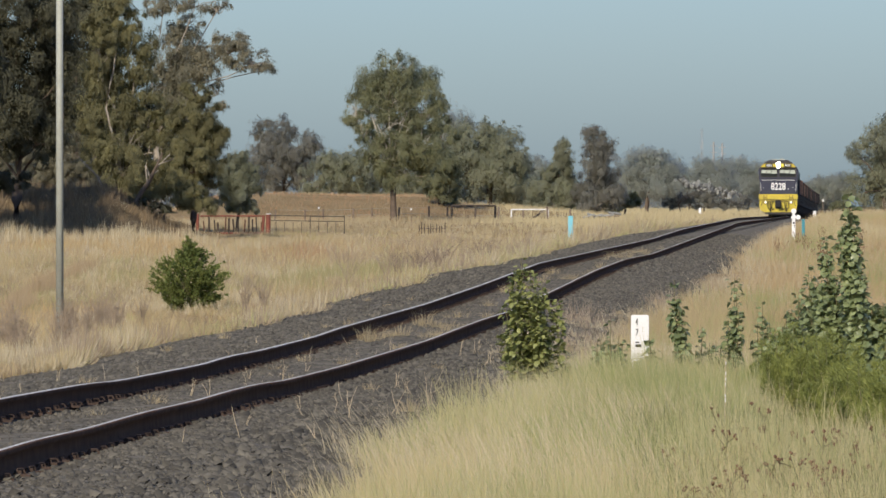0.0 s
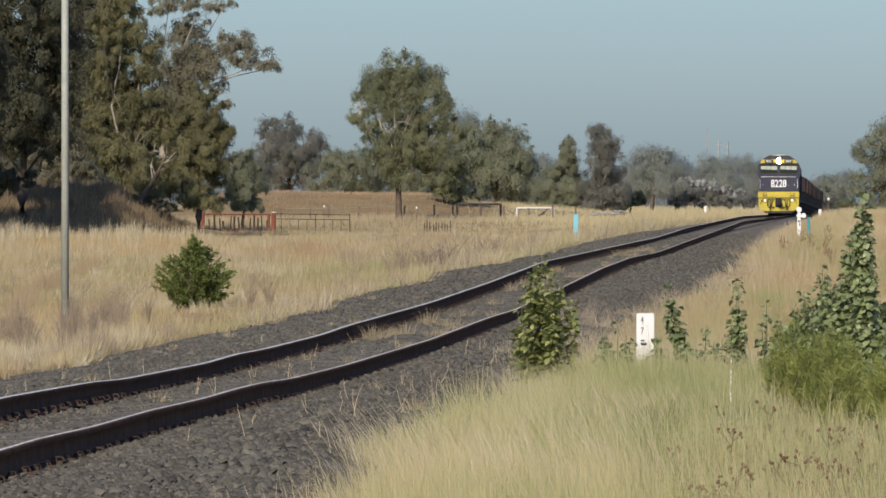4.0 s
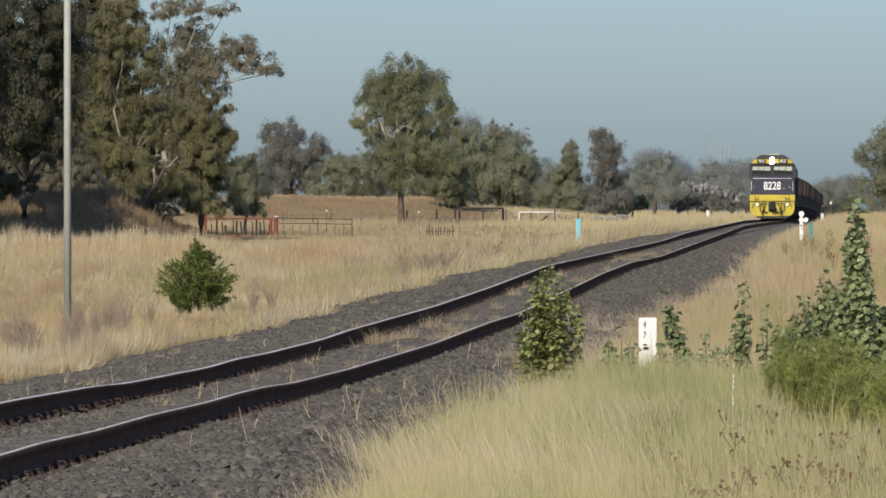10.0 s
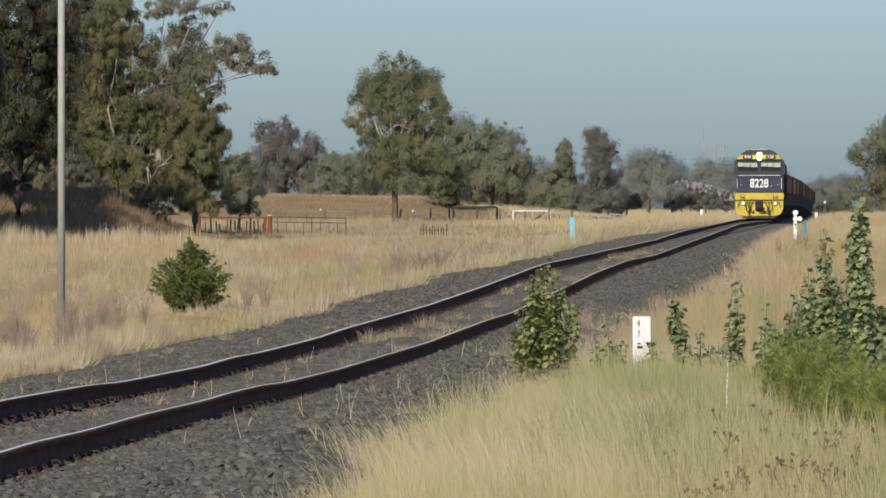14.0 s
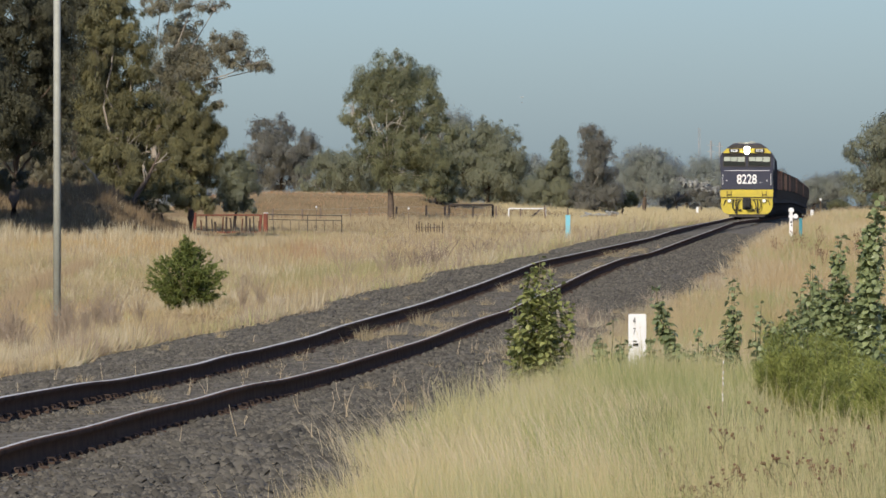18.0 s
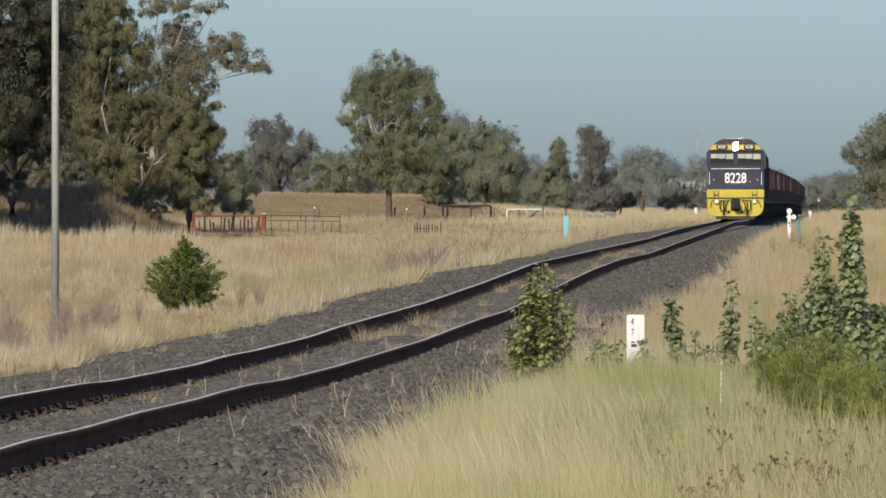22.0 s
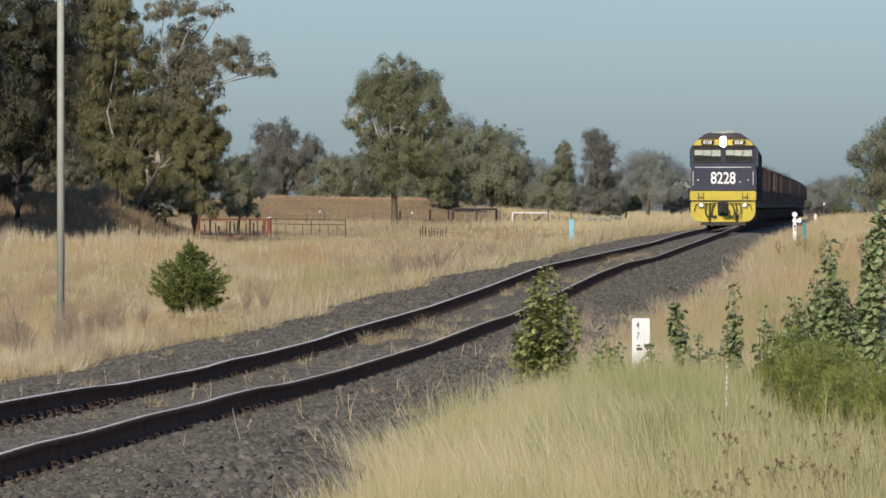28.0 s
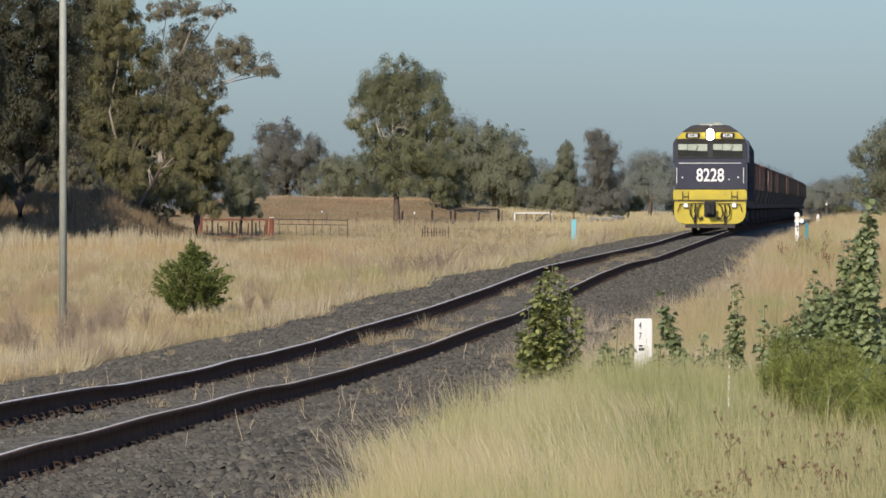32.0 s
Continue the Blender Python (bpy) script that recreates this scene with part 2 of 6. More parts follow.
    me.update(calc_edges=True)
    me.materials.append(material)
    ob = new(name, me)
    if parent:
        ob.parent = parent
    return ob


def part(name, bm, material, parent, label="", smooth=False):
    me = bpy.data.meshes.new(name)
    bm.normal_update()
    bm.to_mesh(me)
    bm.free()
    me.materials.append(material)
    if smooth:
        me.polygons.foreach_set("use_smooth", [True] * len(me.polygons))
    ob = new(name, me)
    if parent:
        ob.parent = parent
    if label:
        ob["label"] = label
    return ob


def box(bm, x0, x1, y0, y1, z0, z1, bevel=0.0):
    r = bmesh.ops.create_cube(bm, size=1, matrix=Matrix.Translation(((x0 + x1) / 2, (y0 + y1) / 2, (z0 + z1) / 2))
                              @ Matrix.Diagonal((x1 - x0, y1 - y0, z1 - z0, 1)))
    if bevel:
        es = list({ed for v in r["verts"] for ed in v.link_edges})
        bmesh.ops.bevel(bm, geom=es, offset=bevel, segments=2, affect="EDGES")
    return bm


def boxes(*items, bevel=0.0):
    bm = bmesh.new()
    for it in items:
        box(bm, *it, bevel=bevel)
    return bm


def rod(bm, p, q, r0, r1=None, seg=8):
    p, q = Vector(p), Vector(q)
    d = q - p
    m = Matrix.Translation((p + q) / 2) @ d.to_track_quat("Z", "Y").to_matrix().to_4x4()
    bmesh.ops.create_cone(bm, cap_ends=True, segments=seg, radius1=r0, radius2=r0 if r1 is None else r1, depth=d.length, matrix=m)
    return bm


def rods(*items, seg=8):
    bm = bmesh.new()
    for it in items:
        rod(bm, *it, seg=seg)
    return bm


def prism(bm, outline, y0, y1):
    """A solid with the outline (x, z) from y0 to y1."""
    a = [bm.verts.new((x, y0, z)) for x, z in outline]
    b = [bm.verts.new((x, y1, z)) for x, z in outline]
    bm.faces.new(a)
    bm.faces.new(b[::-1])
    n = len(a)
    for i in range(n):
        bm.faces.new((a[i], b[i], b[(i + 1) % n], a[(i + 1) % n]))
    bmesh.ops.recalc_face_normals(bm, faces=bm.faces)
    return bm


def empty(name, x=0, y=0, z=0, rz=0, **tags):
    ob = new(name)
    ob.matrix_basis = pose(x, y, z, 0, 0, rz)
    ob.empty_display_size = 0.2
    return tagged(ob, **tags)


# ---- the lie of the land ----
# The line is straight; across(y) is its centre, rail_top(y) the height of its rails.
SLOPE, SIDE = 0.0584, -6.07
RUN = np.array([0, 45, 55, 65, 75, 90, 105, 120, 140, 160, 190, 220, 283, 473, 548, 600, 700, 800, 5000.0])
TOP = np.array([0.2, 0.17, 0.15, 0.08, 0.045, 0.05, 0.09, 0.18, 0.35, 0.46, 0.48, 0.58, 0.78, 0.87, 0.86, 0.70, 0.36, 0.15, 0.9])


def rail_top(y):
    return np.interp(y, RUN, TOP)


def across(y):
    return SIDE + SLOPE * y


def step(a, b, v):
    t = np.clip((v - a) / (b - a), 0, 1)
    return t * t * (3 - 2 * t)


def land(x, y):
    """Height of the ground."""
    x, y = np.asarray(x, dtype=float), np.asarray(y, dtype=float)
    u = x - across(y)
    r = rail_top(y)
    field = -0.35 + 0.8 * step(440, 560, y) + 2.2 * step(900, 2500, y) + 0.10 * np.sin(x * 0.21 + y * 0.05) + 0.06 * np.sin(x * 0.5 - y * 0.11)
    left = r - 0.42 + (field - (r - 0.42)) * step(-4.0, -9.0, u)
    # the mound's right end is cut to fit the camera's line of sight
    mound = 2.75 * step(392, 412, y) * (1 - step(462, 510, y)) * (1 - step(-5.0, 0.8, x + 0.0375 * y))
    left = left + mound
    bank = 2.15 * step(575, 610, y) * (1 - step(640, 700, y)) * step(-27, -18, x) * (1 - 0.55 * step(-3, 4, x) - 0.45 * step(4, 17, x))
    left = left + bank
    verge = r - 0.42 + 0.20 * step(3, 14, u) + 0.30 * step(2.9, 5.0, u) * step(190, 300, y) + 0.06 * np.sin(x * 0.9 + y * 0.13) + 0.28 * step(262, 300, y) * (1 - step(345, 400, y)) * step(3.2, 4.6, u)
    right = verge + (field + 0.7 - verge) * step(40, 160, u)
    z = np.where(u < 0, left, right)
    shoulder = r - 0.28 - 0.16 * step(1.6, 2.7, np.abs(u))
    return np.where((u > -4.0) & (u < 2.7), np.minimum(z, shoulder), z)


def build_ground():
    us = np.concatenate((-np.geomspace(1800, 14, 44), np.linspace(-13, -3, 24), np.linspace(-2.8, 2.8, 9), np.linspace(3, 13, 18), np.geomspace(14, 1800, 36)))
    ys = np.concatenate((-np.geomspace(400, 6, 10), np.linspace(0, 30, 6), np.linspace(32, 240, 90), np.geomspace(245, 720, 110), np.geomspace(740, 4500, 24)))
    ny, nu = len(ys), len(us)
    yy, uu = np.meshgrid(ys, us, indexing="ij")
    xx = across(np.maximum(yy, -50)) + uu
    zz = land(xx, yy)
    co = np.stack((xx, yy, zz), -1).reshape(-1, 3)
    i = (np.arange(ny - 1)[:, None] * nu + np.arange(nu - 1)).ravel()
    ob = fast_mesh("ground", co, np.stack((i, i + 1, i + nu + 1, i + nu), -1).ravel(), np.full(len(i), 4), M_SOIL)
    ob.data.polygons.foreach_set("use_smooth", [True] * len(ob.data.polygons))
    tagged(ob, "dry straw-brown paddock ground beside the railway", "ground", kind="structure")


build_ground()


# ---- the railway line ----
# Worn rails: how far along, and each head's height there, fitted to the camera's view.
NEAR_HEAD = [(0, 0.209), (38, 0.199), (43.9, 0.179), (45.4, 0.185), (48.7, 0.160), (52.6, 0.158), (57.1, 0.129), (59.7, 0.130), (62.5, 0.116), (65.6, 0.074), (72.7, 0.042), (87, 0.030), (100.1, 0.082), (108.3, 0.081), (143.3, 0.382), (160.6, 0.467), (182.6, 0.444), (310.6, 0.930), (548, 0.860), (800, 0.150), (5000, 0.900)]
FAR_HEAD = [(0, 0.193), (38, 0.183), (56.3, 0.163), (62.5, 0.124), (64.9, 0.085), (73.3, 0.047), (76.6, 0.065), (80.2, 0.046), (88.5, 0.051), (93.3, 0.088), (111.6, 0.146), (128.4, 0.262), (151.2, 0.466), (234.3, 0.594), (271.6, 0.766), (398.5, 0.999), (548, 0.860), (800, 0.150), (5000, 0.900)]
HEADS = {1: np.array(NEAR_HEAD).T, -1: np.array(FAR_HEAD).T}


def smooth_top(y):
    k = np.array([-6, -3, 0, 3, 6.0])
    return np.mean([rail_top(y + v) for v in k], axis=0)


RAIL_OUT = [(-0.070, -0.158), (0.070, -0.158), (0.070, -0.147), (0.010, -0.128), (0.009, -0.045), (0.035, -0.034), (0.035, -0.009), (0.028, -0.001),
            (0.010, 0.001), (-0.024, 0.001), (-0.028, -0.001), (-0.035, -0.009), (-0.035, -0.034), (-0.009, -0.045), (-0.010, -0.128), (-0.070, -0.147)]


def rail_z(side, y):
    d, z = HEADS[side]
    return np.mean([np.interp(y + k * (0.012 * y), d, z) for k in (-1, -0.5, 0, 0.5, 1)], axis=0)


def build_rail(side):
    ys = np.concatenate((np.arange(-60, 240, 0.8), np.arange(240, 1200, 6)))
    x0, z0 = across(ys) + side * 0.7525, rail_z(side, ys)
    n = len(RAIL_OUT)
    co = np.array([[(x0[i] + px, ys[i], z0[i] + pz) for px, pz in RAIL_OUT] for i in range(len(ys))]).reshape(-1, 3)
    loops = []
    for i in range(len(ys) - 1):
        for j in range(n):
            k = (j + 1) % n
            loops += [i * n + j, i * n + k, (i + 1) * n + k, (i + 1) * n + j]
    ob = fast_mesh("rail", co, loops, np.full(len(loops) // 4, 4), M_RAIL)
    ob.data.materials.append(M_RAILTOP)
    tops = np.tile(np.array([1 if j in ((8, 9) if side > 0 else (7, 8, 9)) else 0 for j in range(n)], dtype=np.int32), len(ys) - 1)
    ob.data.polygons.foreach_set("material_index", tops)
    tagged(ob, "worn steel rail with a bright head and rusty web", "rail", group="rails of the line", kind="structure")
    return ob


RAILS = {side: build_rail(side) for side in (1, -1)}


def build_bed():
    prof = [(-4.4, -0.50), (-3.8, -0.37), (-3.1, -0.28), (-2.2, -0.21), (-1.2, -0.16), (-0.9, -0.165), (-0.6, -0.17), (0, -0.15), (0.6, -0.165), (0.9, -0.17), (1.2, -0.165),
            (1.7, -0.20), (2.2, -0.28), (2.6, -0.40), (3.0, -0.52)]
    ys = np.concatenate((np.arange(-60, 30, 6), np.arange(30, 240, 0.5), np.arange(240, 1200, 8)))
    n = len(prof)
    r = smooth_top(ys)
    co = []
    for i, y in enumerate(ys):
        for j, (u, z) in enumerate(prof):
            wob = 0.25 * noise.noise((u * 2, y * 0.35, 3)) if abs(u) > 2.4 else 0.0
            co.append((across(y) + u + wob, y, r[i] + z + 0.035 * noise.noise((u * 2.1, y * 1.3, 0))))
    i = (np.arange(len(ys) - 1)[:, None] * n + np.arange(n - 1)).ravel()
    ob = fast_mesh("ballast_bed", co, np.stack((i, i + 1, i + n + 1, i + n), -1).ravel(), np.full(len(i), 4), M_BALLAST)
    tagged(ob, "dark grey crushed basalt ballast bed under the rails", "ballast", kind="structure")


build_bed()


def build_stones():
    """Loose ballast stones where the line runs nearest."""
    rng = np.random.default_rng(5)
    base = np.array([(1, 0, 0), (-1, 0, 0), (0, 1, 0), (0, -1, 0), (0, 0, 1)], dtype=float)
    tri = np.array([(0, 2, 4), (2, 1, 4), (1, 3, 4), (3, 0, 4)])
    prof_u = np.array([-4.4, -3.8, -3.1, -2.2, -1.2, -0.9, 0.9, 1.2, 1.7, 2.2, 2.6, 2.75, 3.8])
    prof_z = np.array([-0.50, -0.37, -0.28, -0.21, -0.165, -0.165, -0.165, -0.165, -0.20, -0.28, -0.40, -0.41, -0.40])
    us, ys, sz = [], [], []
    for u0, u1, y0, y1, per in ((0.86, 2.6, 38, 110, 11), (1.5, 2.7, 38, 62, 30), (-3.6, -0.86, 48, 130, 6), (0.86, 2.7, 38, 75, 380), (0.86, 2.7, 75, 150, 130), (0.86, 2.6, 150, 270, 42), (-3.4, -0.86, 200, 300, 13), (-0.66, 0.66, 160, 260, 22), (2.5, 3.7, 105, 200, 110), (-0.66, 0.66, 44, 80, 220), (-0.66, 0.66, 80, 160, 70), (-3.9, -0.86, 48, 110, 150), (-3.9, -0.86, 110, 200, 50)):
        n = int((u1 - u0) * (y1 - y0) * per)
        us.append(rng.uniform(u0, u1, n)), ys.append(rng.uniform(y0, y1, n)), sz.append(rng.uniform(0.010, 0.030, n) * (1 if y0 < 75 else 1.3 if y0 < 105 else 1.8) * (1 if per > 40 or y0 >= 150 else 2.0))
    u, y, s = (np.concatenate(v) for v in (us, ys, sz))
    n = len(u)
    z = smooth_top(y) + np.interp(u, prof_u, prof_z) + s * 0.15
    ang = rng.uniform(0, 6.283, n)
    p = base[None] * rng.uniform(0.65, 1.25, (n, 5, 1)) + rng.uniform(-0.25, 0.25, (n, 5, 3))
    p *= s[:, None, None] * np.array([1.15, 1.0, 0.75])
    c, sn = np.cos(ang)[:, None], np.sin(ang)[:, None]
    tilt = rng.uniform(-0.6, 0.6, n)[:, None]
    px, py, pz = p[..., 0] * c - p[..., 1] * sn, p[..., 0] * sn + p[..., 1] * c, p[..., 2]
    px, pz = px * np.cos(tilt) - pz * np.sin(tilt), px * np.sin(tilt) + pz * np.cos(tilt)
    co = np.stack((px + (across(y) + u)[:, None], py + y[:, None], pz + z[:, None]), -1).reshape(-1, 3)
    loops = (tri[None] + (np.arange(n) * 5)[:, None, None]).ravel()
    tagged(fast_mesh("ballast_stones", co, loops, np.full(n * 4, 3), M_STONE), "loose dark basalt ballast stones along the rails", "ballast", kind="stuff")


build_stones()


def build_clips():
    """Spring clips and plates that hold each rail to its sleepers, on the side towards the verge."""
    bm = boxes((0.055, 0.22, -0.10, 0.10, -0.035, -0.012), (0.10, 0.15, -0.045, 0.045, -0.012, 0.010))
    rod(bm, (0.10, -0.05, -0.01), (0.12, -0.03, 0.018), 0.008, 0.008, 5)
    rod(bm, (0.12, -0.03, 0.018), (0.17, 0.04, 0.018), 0.009, 0.009, 5)
    rod(bm, (0.17, 0.04, 0.018), (0.19, 0.05, -0.012), 0.010, 0.010, 5)
    first = part("rail_clip", bm, M_CLIP, RAILS[1])
    me = first.data
    rng = random.Random(3)
    for side in (1, -1):
        for k in range(290):
            y = 39.0 + 0.61 * k + rng.uniform(-0.03, 0.03)
            ob = first if side == 1 and k == 0 else new("rail_clip", me)
            ob.parent = RAILS[side]
            ob.matrix_basis = pose(across(y) + side * 0.7525, y, float(rail_z(side, np.array(y))) - 0.142 + rng.uniform(-0.006, 0.006), 0, 0, rng.uniform(-22, 22)) @ Matrix.Diagonal((rng.uniform(0.62, 0.78), rng.uniform(0.5, 0.75), rng.uniform(0.7, 0.95), 1))


build_clips()


def build_sleepers():
    """Weathered sleepers, all but buried in the ballast."""
    bm = boxes((-1.2, 1.2, -0.115, 0.115, -0.13, 0.0), bevel=0.012)
    first = part("sleeper", bm, M_SLEEPER, None)
    rng = random.Random(6)
    for k in range(150):
        y = 39.0 + 0.61 * k
        ob = first if k == 0 else new("sleeper", first.data)
        ob.matrix_basis = pose(across(y), y, float(smooth_top(np.array(y))) - 0.166 + rng.uniform(-0.03, 0.004), 0, 0, rng.uniform(-0.8, 0.8))
        tagged(ob, "weathered sleeper half buried in dark ballast", "sleeper", "sleepers of the line")


build_sleepers()


# ---- the train ----
HALF = 1.475


def text_mesh(name, words, size, material, parent, m, label="", bold=0.012):
    cu = bpy.data.curves.new(name, "FONT")
    cu.body, cu.size, cu.align_x, cu.align_y, cu.extrude, cu.offset = words, size, "CENTER", "CENTER", 0.006, bold
    tmp = bpy.data.objects.new(name, cu)
    me = bpy.data.meshes.new_from_object(tmp)
    bpy.data.objects.remove(tmp)
    me.transform(m)
    me.materials.append(material)
    ob = new(name, me)
    ob.parent = parent
    if label:
        ob["label"] = label
    return ob


def wheelset(parent, y, r=0.48):
    bm = bmesh.new()
    for s in (-1, 1):
        rod(bm, (s * 0.68, 0, 0), (s * 0.80, 0, 0), r, r, 20)
        rod(bm, (s * 0.66, 0, 0), (s * 0.69, 0, 0), r + 0.03, r + 0.03, 20)
    rod(bm, (-0.7, 0, 0), (0.7, 0, 0), 0.09, 0.09, 10)
    ob = part("wheelset", bm, M_DARKSTEEL, parent)
    ob.location = (0, y, r)
    return ob


def bogie(parent, y, axles, wheels):
    half = axles[-1] + 0.6
    bm = boxes((-1.12, -0.98, y - half, y + half, 0.42, 0.78), (0.98, 1.12, y - half, y + half, 0.42, 0.78), (-1.0, 1.0, y - 0.25, y + 0.25, 0.5, 0.8))
    for a in axles:
        for s in (-1, 1):
            box(bm, s * 1.08 - 0.1, s * 1.08 + 0.1, y + a - 0.2, y + a + 0.2, 0.3, 0.62)
            rod(bm, (s * 1.08, y + a - 0.38, 0.45), (s * 1.08, y + a - 0.38, 0.85), 0.09)
    part("bogie_frame", bm, M_DARKSTEEL, parent)
    for a in axles:
        wheels.append(wheelset(parent, y + a))


def build_loco():
    """Locomotive: its front face at y = 0, looking along -y, the rail head at z = 0."""
    t = empty("locomotive")
    tagged(t, "navy and yellow diesel freight locomotive with its headlight on", "locomotive")
    wheels = []
    # cab, slightly rounded at the roof, with the windscreens set back in it
    cab = prism(bmesh.new(), [(-1.43, 1.7), (1.43, 1.7), (1.43, 2.74), (1.5, 2.8), (1.5, 3.55), (1.40, 3.72), (-1.40, 3.72), (-1.5, 3.55), (-1.5, 2.8), (-1.43, 2.74)], 0.12, 4.2)
    bmesh.ops.bevel(cab, geom=[ed for ed in cab.edges if all(v.co.y < 0.2 for v in ed.verts)], offset=0.05, segments=2, affect="EDGES")
    part("cab", cab, M_NAVY, t, "navy painted cab")
    roof = prism(bmesh.new(), [(-1.40, 3.722), (1.40, 3.722), (1.08, 4.06), (0.78, 4.26), (0.4, 4.33), (-0.4, 4.33), (-0.78, 4.26), (-1.08, 4.06)], 0.2, 4.2)
    bmesh.ops.bevel(roof, geom=[ed for ed in roof.edges if all(v.co.y < 0.3 for v in ed.verts)], offset=0.06, segments=2, affect="EDGES")
    part("cab_roof", roof, M_NAVY, t)
    band = prism(bmesh.new(), [(-1.36, 3.735), (1.36, 3.735), (1.14, 3.99), (-1.14, 3.99)], 0.10, 0.24)
    part("roof_band", band, M_YELLOW, t, "yellow band under the cab roof")
    lid = prism(bmesh.new(), [(-1.0, 4.0), (1.0, 4.0), (0.82, 4.2), (-0.82, 4.2)], 0.12, 0.3)
    part("roof_front", lid, M_DARKSTEEL, t)
    # pale strip added for the sun's glint on the roof
    part("roof_glint", boxes((-0.5, 0.5, 0.16, 0.26, 4.27, 4.335), bevel=0.02), M_GALV, t, "pale strip standing in for the glint along the roof's edge")
    part("sun_visor", boxes((-1.36, 1.36, 0.0, 0.14, 3.64, 3.70), bevel=0.02), M_DARKSTEEL, t)
    for s in (-1, 1):
        x = s * 0.70
        fr = boxes((x - 0.64, x + 0.64, 0.055, 0.115, 2.98, 3.02), (x - 0.64, x + 0.64, 0.055, 0.115, 3.57, 3.61), (x - 0.64, x - 0.60, 0.055, 0.115, 3.02, 3.57), (x + 0.60, x + 0.64, 0.055, 0.115, 3.02, 3.57))
        w = part("windscreen", fr, M_DARKSTEEL, t)
        part("pane", boxes((x - 0.60, x + 0.60, 0.09, 0.11, 3.02, 3.57)), M_GLASS, w)
        for x0, x1, low in ((-0.58, -0.22, 3.29), (-0.20, 0.16, 3.27), (0.18, 0.58, 3.25)):
            part("sun_blind", boxes((x + x0, x + x1, 0.072, 0.086, low, 3.52), bevel=0.004), M_BLIND, w, "pale sun blind drawn half down")
        part("wiper", rods((((x - 0.1), 0.06, 3.02), ((x + 0.25), 0.06, 3.45), 0.012), seg=5), M_BLACK, w)
        nb = part("number_board", boxes((x - 0.29, x + 0.29, 0.03, 0.11, 3.76, 3.97), bevel=0.03), M_BLACK, t)
        text_mesh("board_number", "8228", 0.20, M_WHITE, nb, pose(x, 0.026, 3.863, 90) @ Matrix.Diagonal((0.95, 1, 1, 1)), "pale figures 8228 on the number board", 0.004)
    lampbox = part("headlight", boxes((-0.19, 0.19, 0.02, 0.16, 3.67, 4.13), bevel=0.05), M_DARKSTEEL, t, "twin headlight in a dark housing")
    for z in (3.82, 3.98):
        part("lens", rods(((0, 0.02, z), (0, 0.0, z), 0.14), seg=24), M_LAMP, lampbox, "glaring lit headlight lens")
    # two pale blocks added for bright glints on the cab roof
    for x in (-0.62, 0.62):
        part("glint_block", boxes((x - 0.13, x + 0.13, 0.3, 0.9, 4.24, 4.30), bevel=0.02), M_GALV, t, "pale block added for a glint on the cab roof")
    part("horn", rods(((0.22, 0.35, 4.36), (0.22, 0.75, 4.36), 0.06, 0.03), ((0.36, 0.4, 4.36), (0.36, 0.8, 4.36), 0.05, 0.025), ((0.22, 0.7, 4.31), (0.22, 0.7, 4.36), 0.02), ((0.36, 0.75, 4.31), (0.36, 0.75, 4.36), 0.02), seg=10), M_GALV, t, "grey twin air horn")
    # nose
    nose = prism(bmesh.new(), [(-1.43, 1.7), (1.43, 1.7), (1.43, 2.74), (-1.43, 2.74)], -0.02, 0.14)
    bmesh.ops.bevel(nose, geom=list(nose.edges), offset=0.03, segments=2, affect="EDGES")
    part("nose", nose, M_NAVY, t, "navy nose panel")
    part("nose_ledge", boxes((-1.25, 1.25, -0.05, -0.02, 2.742, 2.768)), M_WHITE, t, "thin white ledge over the nose")
    text_mesh("fleet_number", "8228", 0.73, M_WHITE, t, pose(0, -0.024, 2.25, 90) @ Matrix.Diagonal((0.77, 1, 1, 1)), "white fleet number 8228")
    for s in (-1, 1):
        x = s * 1.34
        part("handrail", rods(((x, -0.09, 1.95), (x, -0.09, 2.56), 0.016), ((x, -0.02, 1.95), (x, -0.09, 1.95), 0.014), ((x, -0.02, 2.56), (x, -0.09, 2.56), 0.014), seg=6), M_WHITE, t, "white handrail")
        part("nose_lug", boxes((s * 1.12 - 0.025, s * 1.12 + 0.025, -0.05, -0.02, 2.16, 2.21)), M_WHITE, t)
    part("fleet_mark", boxes((0.71, 0.80, -0.03, -0.018, 2.09, 2.115)), M_WHITE, t)
    # headstock and pilot
    part("headstock", boxes((-HALF, HALF, -0.35, 0.3, 1.27, 1.69), bevel=0.03), M_YELLOW, t, "bright yellow headstock")
    part("headstock_edge", boxes((-HALF, HALF, -0.362, -0.30, 1.235, 1.268)), M_DARKSTEEL, t)
    for s in (-1, 1):
        part("step_bracket", boxes((s * 0.98 - 0.13, s * 0.98 - 0.10, -0.40, -0.35, 1.30, 1.62), (s * 0.98 + 0.10, s * 0.98 + 0.13, -0.40, -0.35, 1.30, 1.62), (s * 0.98 - 0.13, s * 0.98 + 0.13, -0.42, -0.352, 1.40, 1.43)), M_DARKSTEEL, t)
    pil = prism(bmesh.new(), [(-1.44, 1.23), (1.44, 1.23), (1.44, 0.78), (1.40, 0.60), (1.31, 0.45), (1.18, 0.36), (1.0, 0.32), (-1.0, 0.32), (-1.18, 0.36), (-1.31, 0.45), (-1.40, 0.60), (-1.44, 0.78)], -0.30, 0.1)
    part("pilot", pil, M_YELLOW, t, "yellow pilot plate with rounded lower corners")
    part("rail_guard", boxes((-1.0, 1.0, -0.28, -0.1, 0.16, 0.325)), M_DARKSTEEL, t)
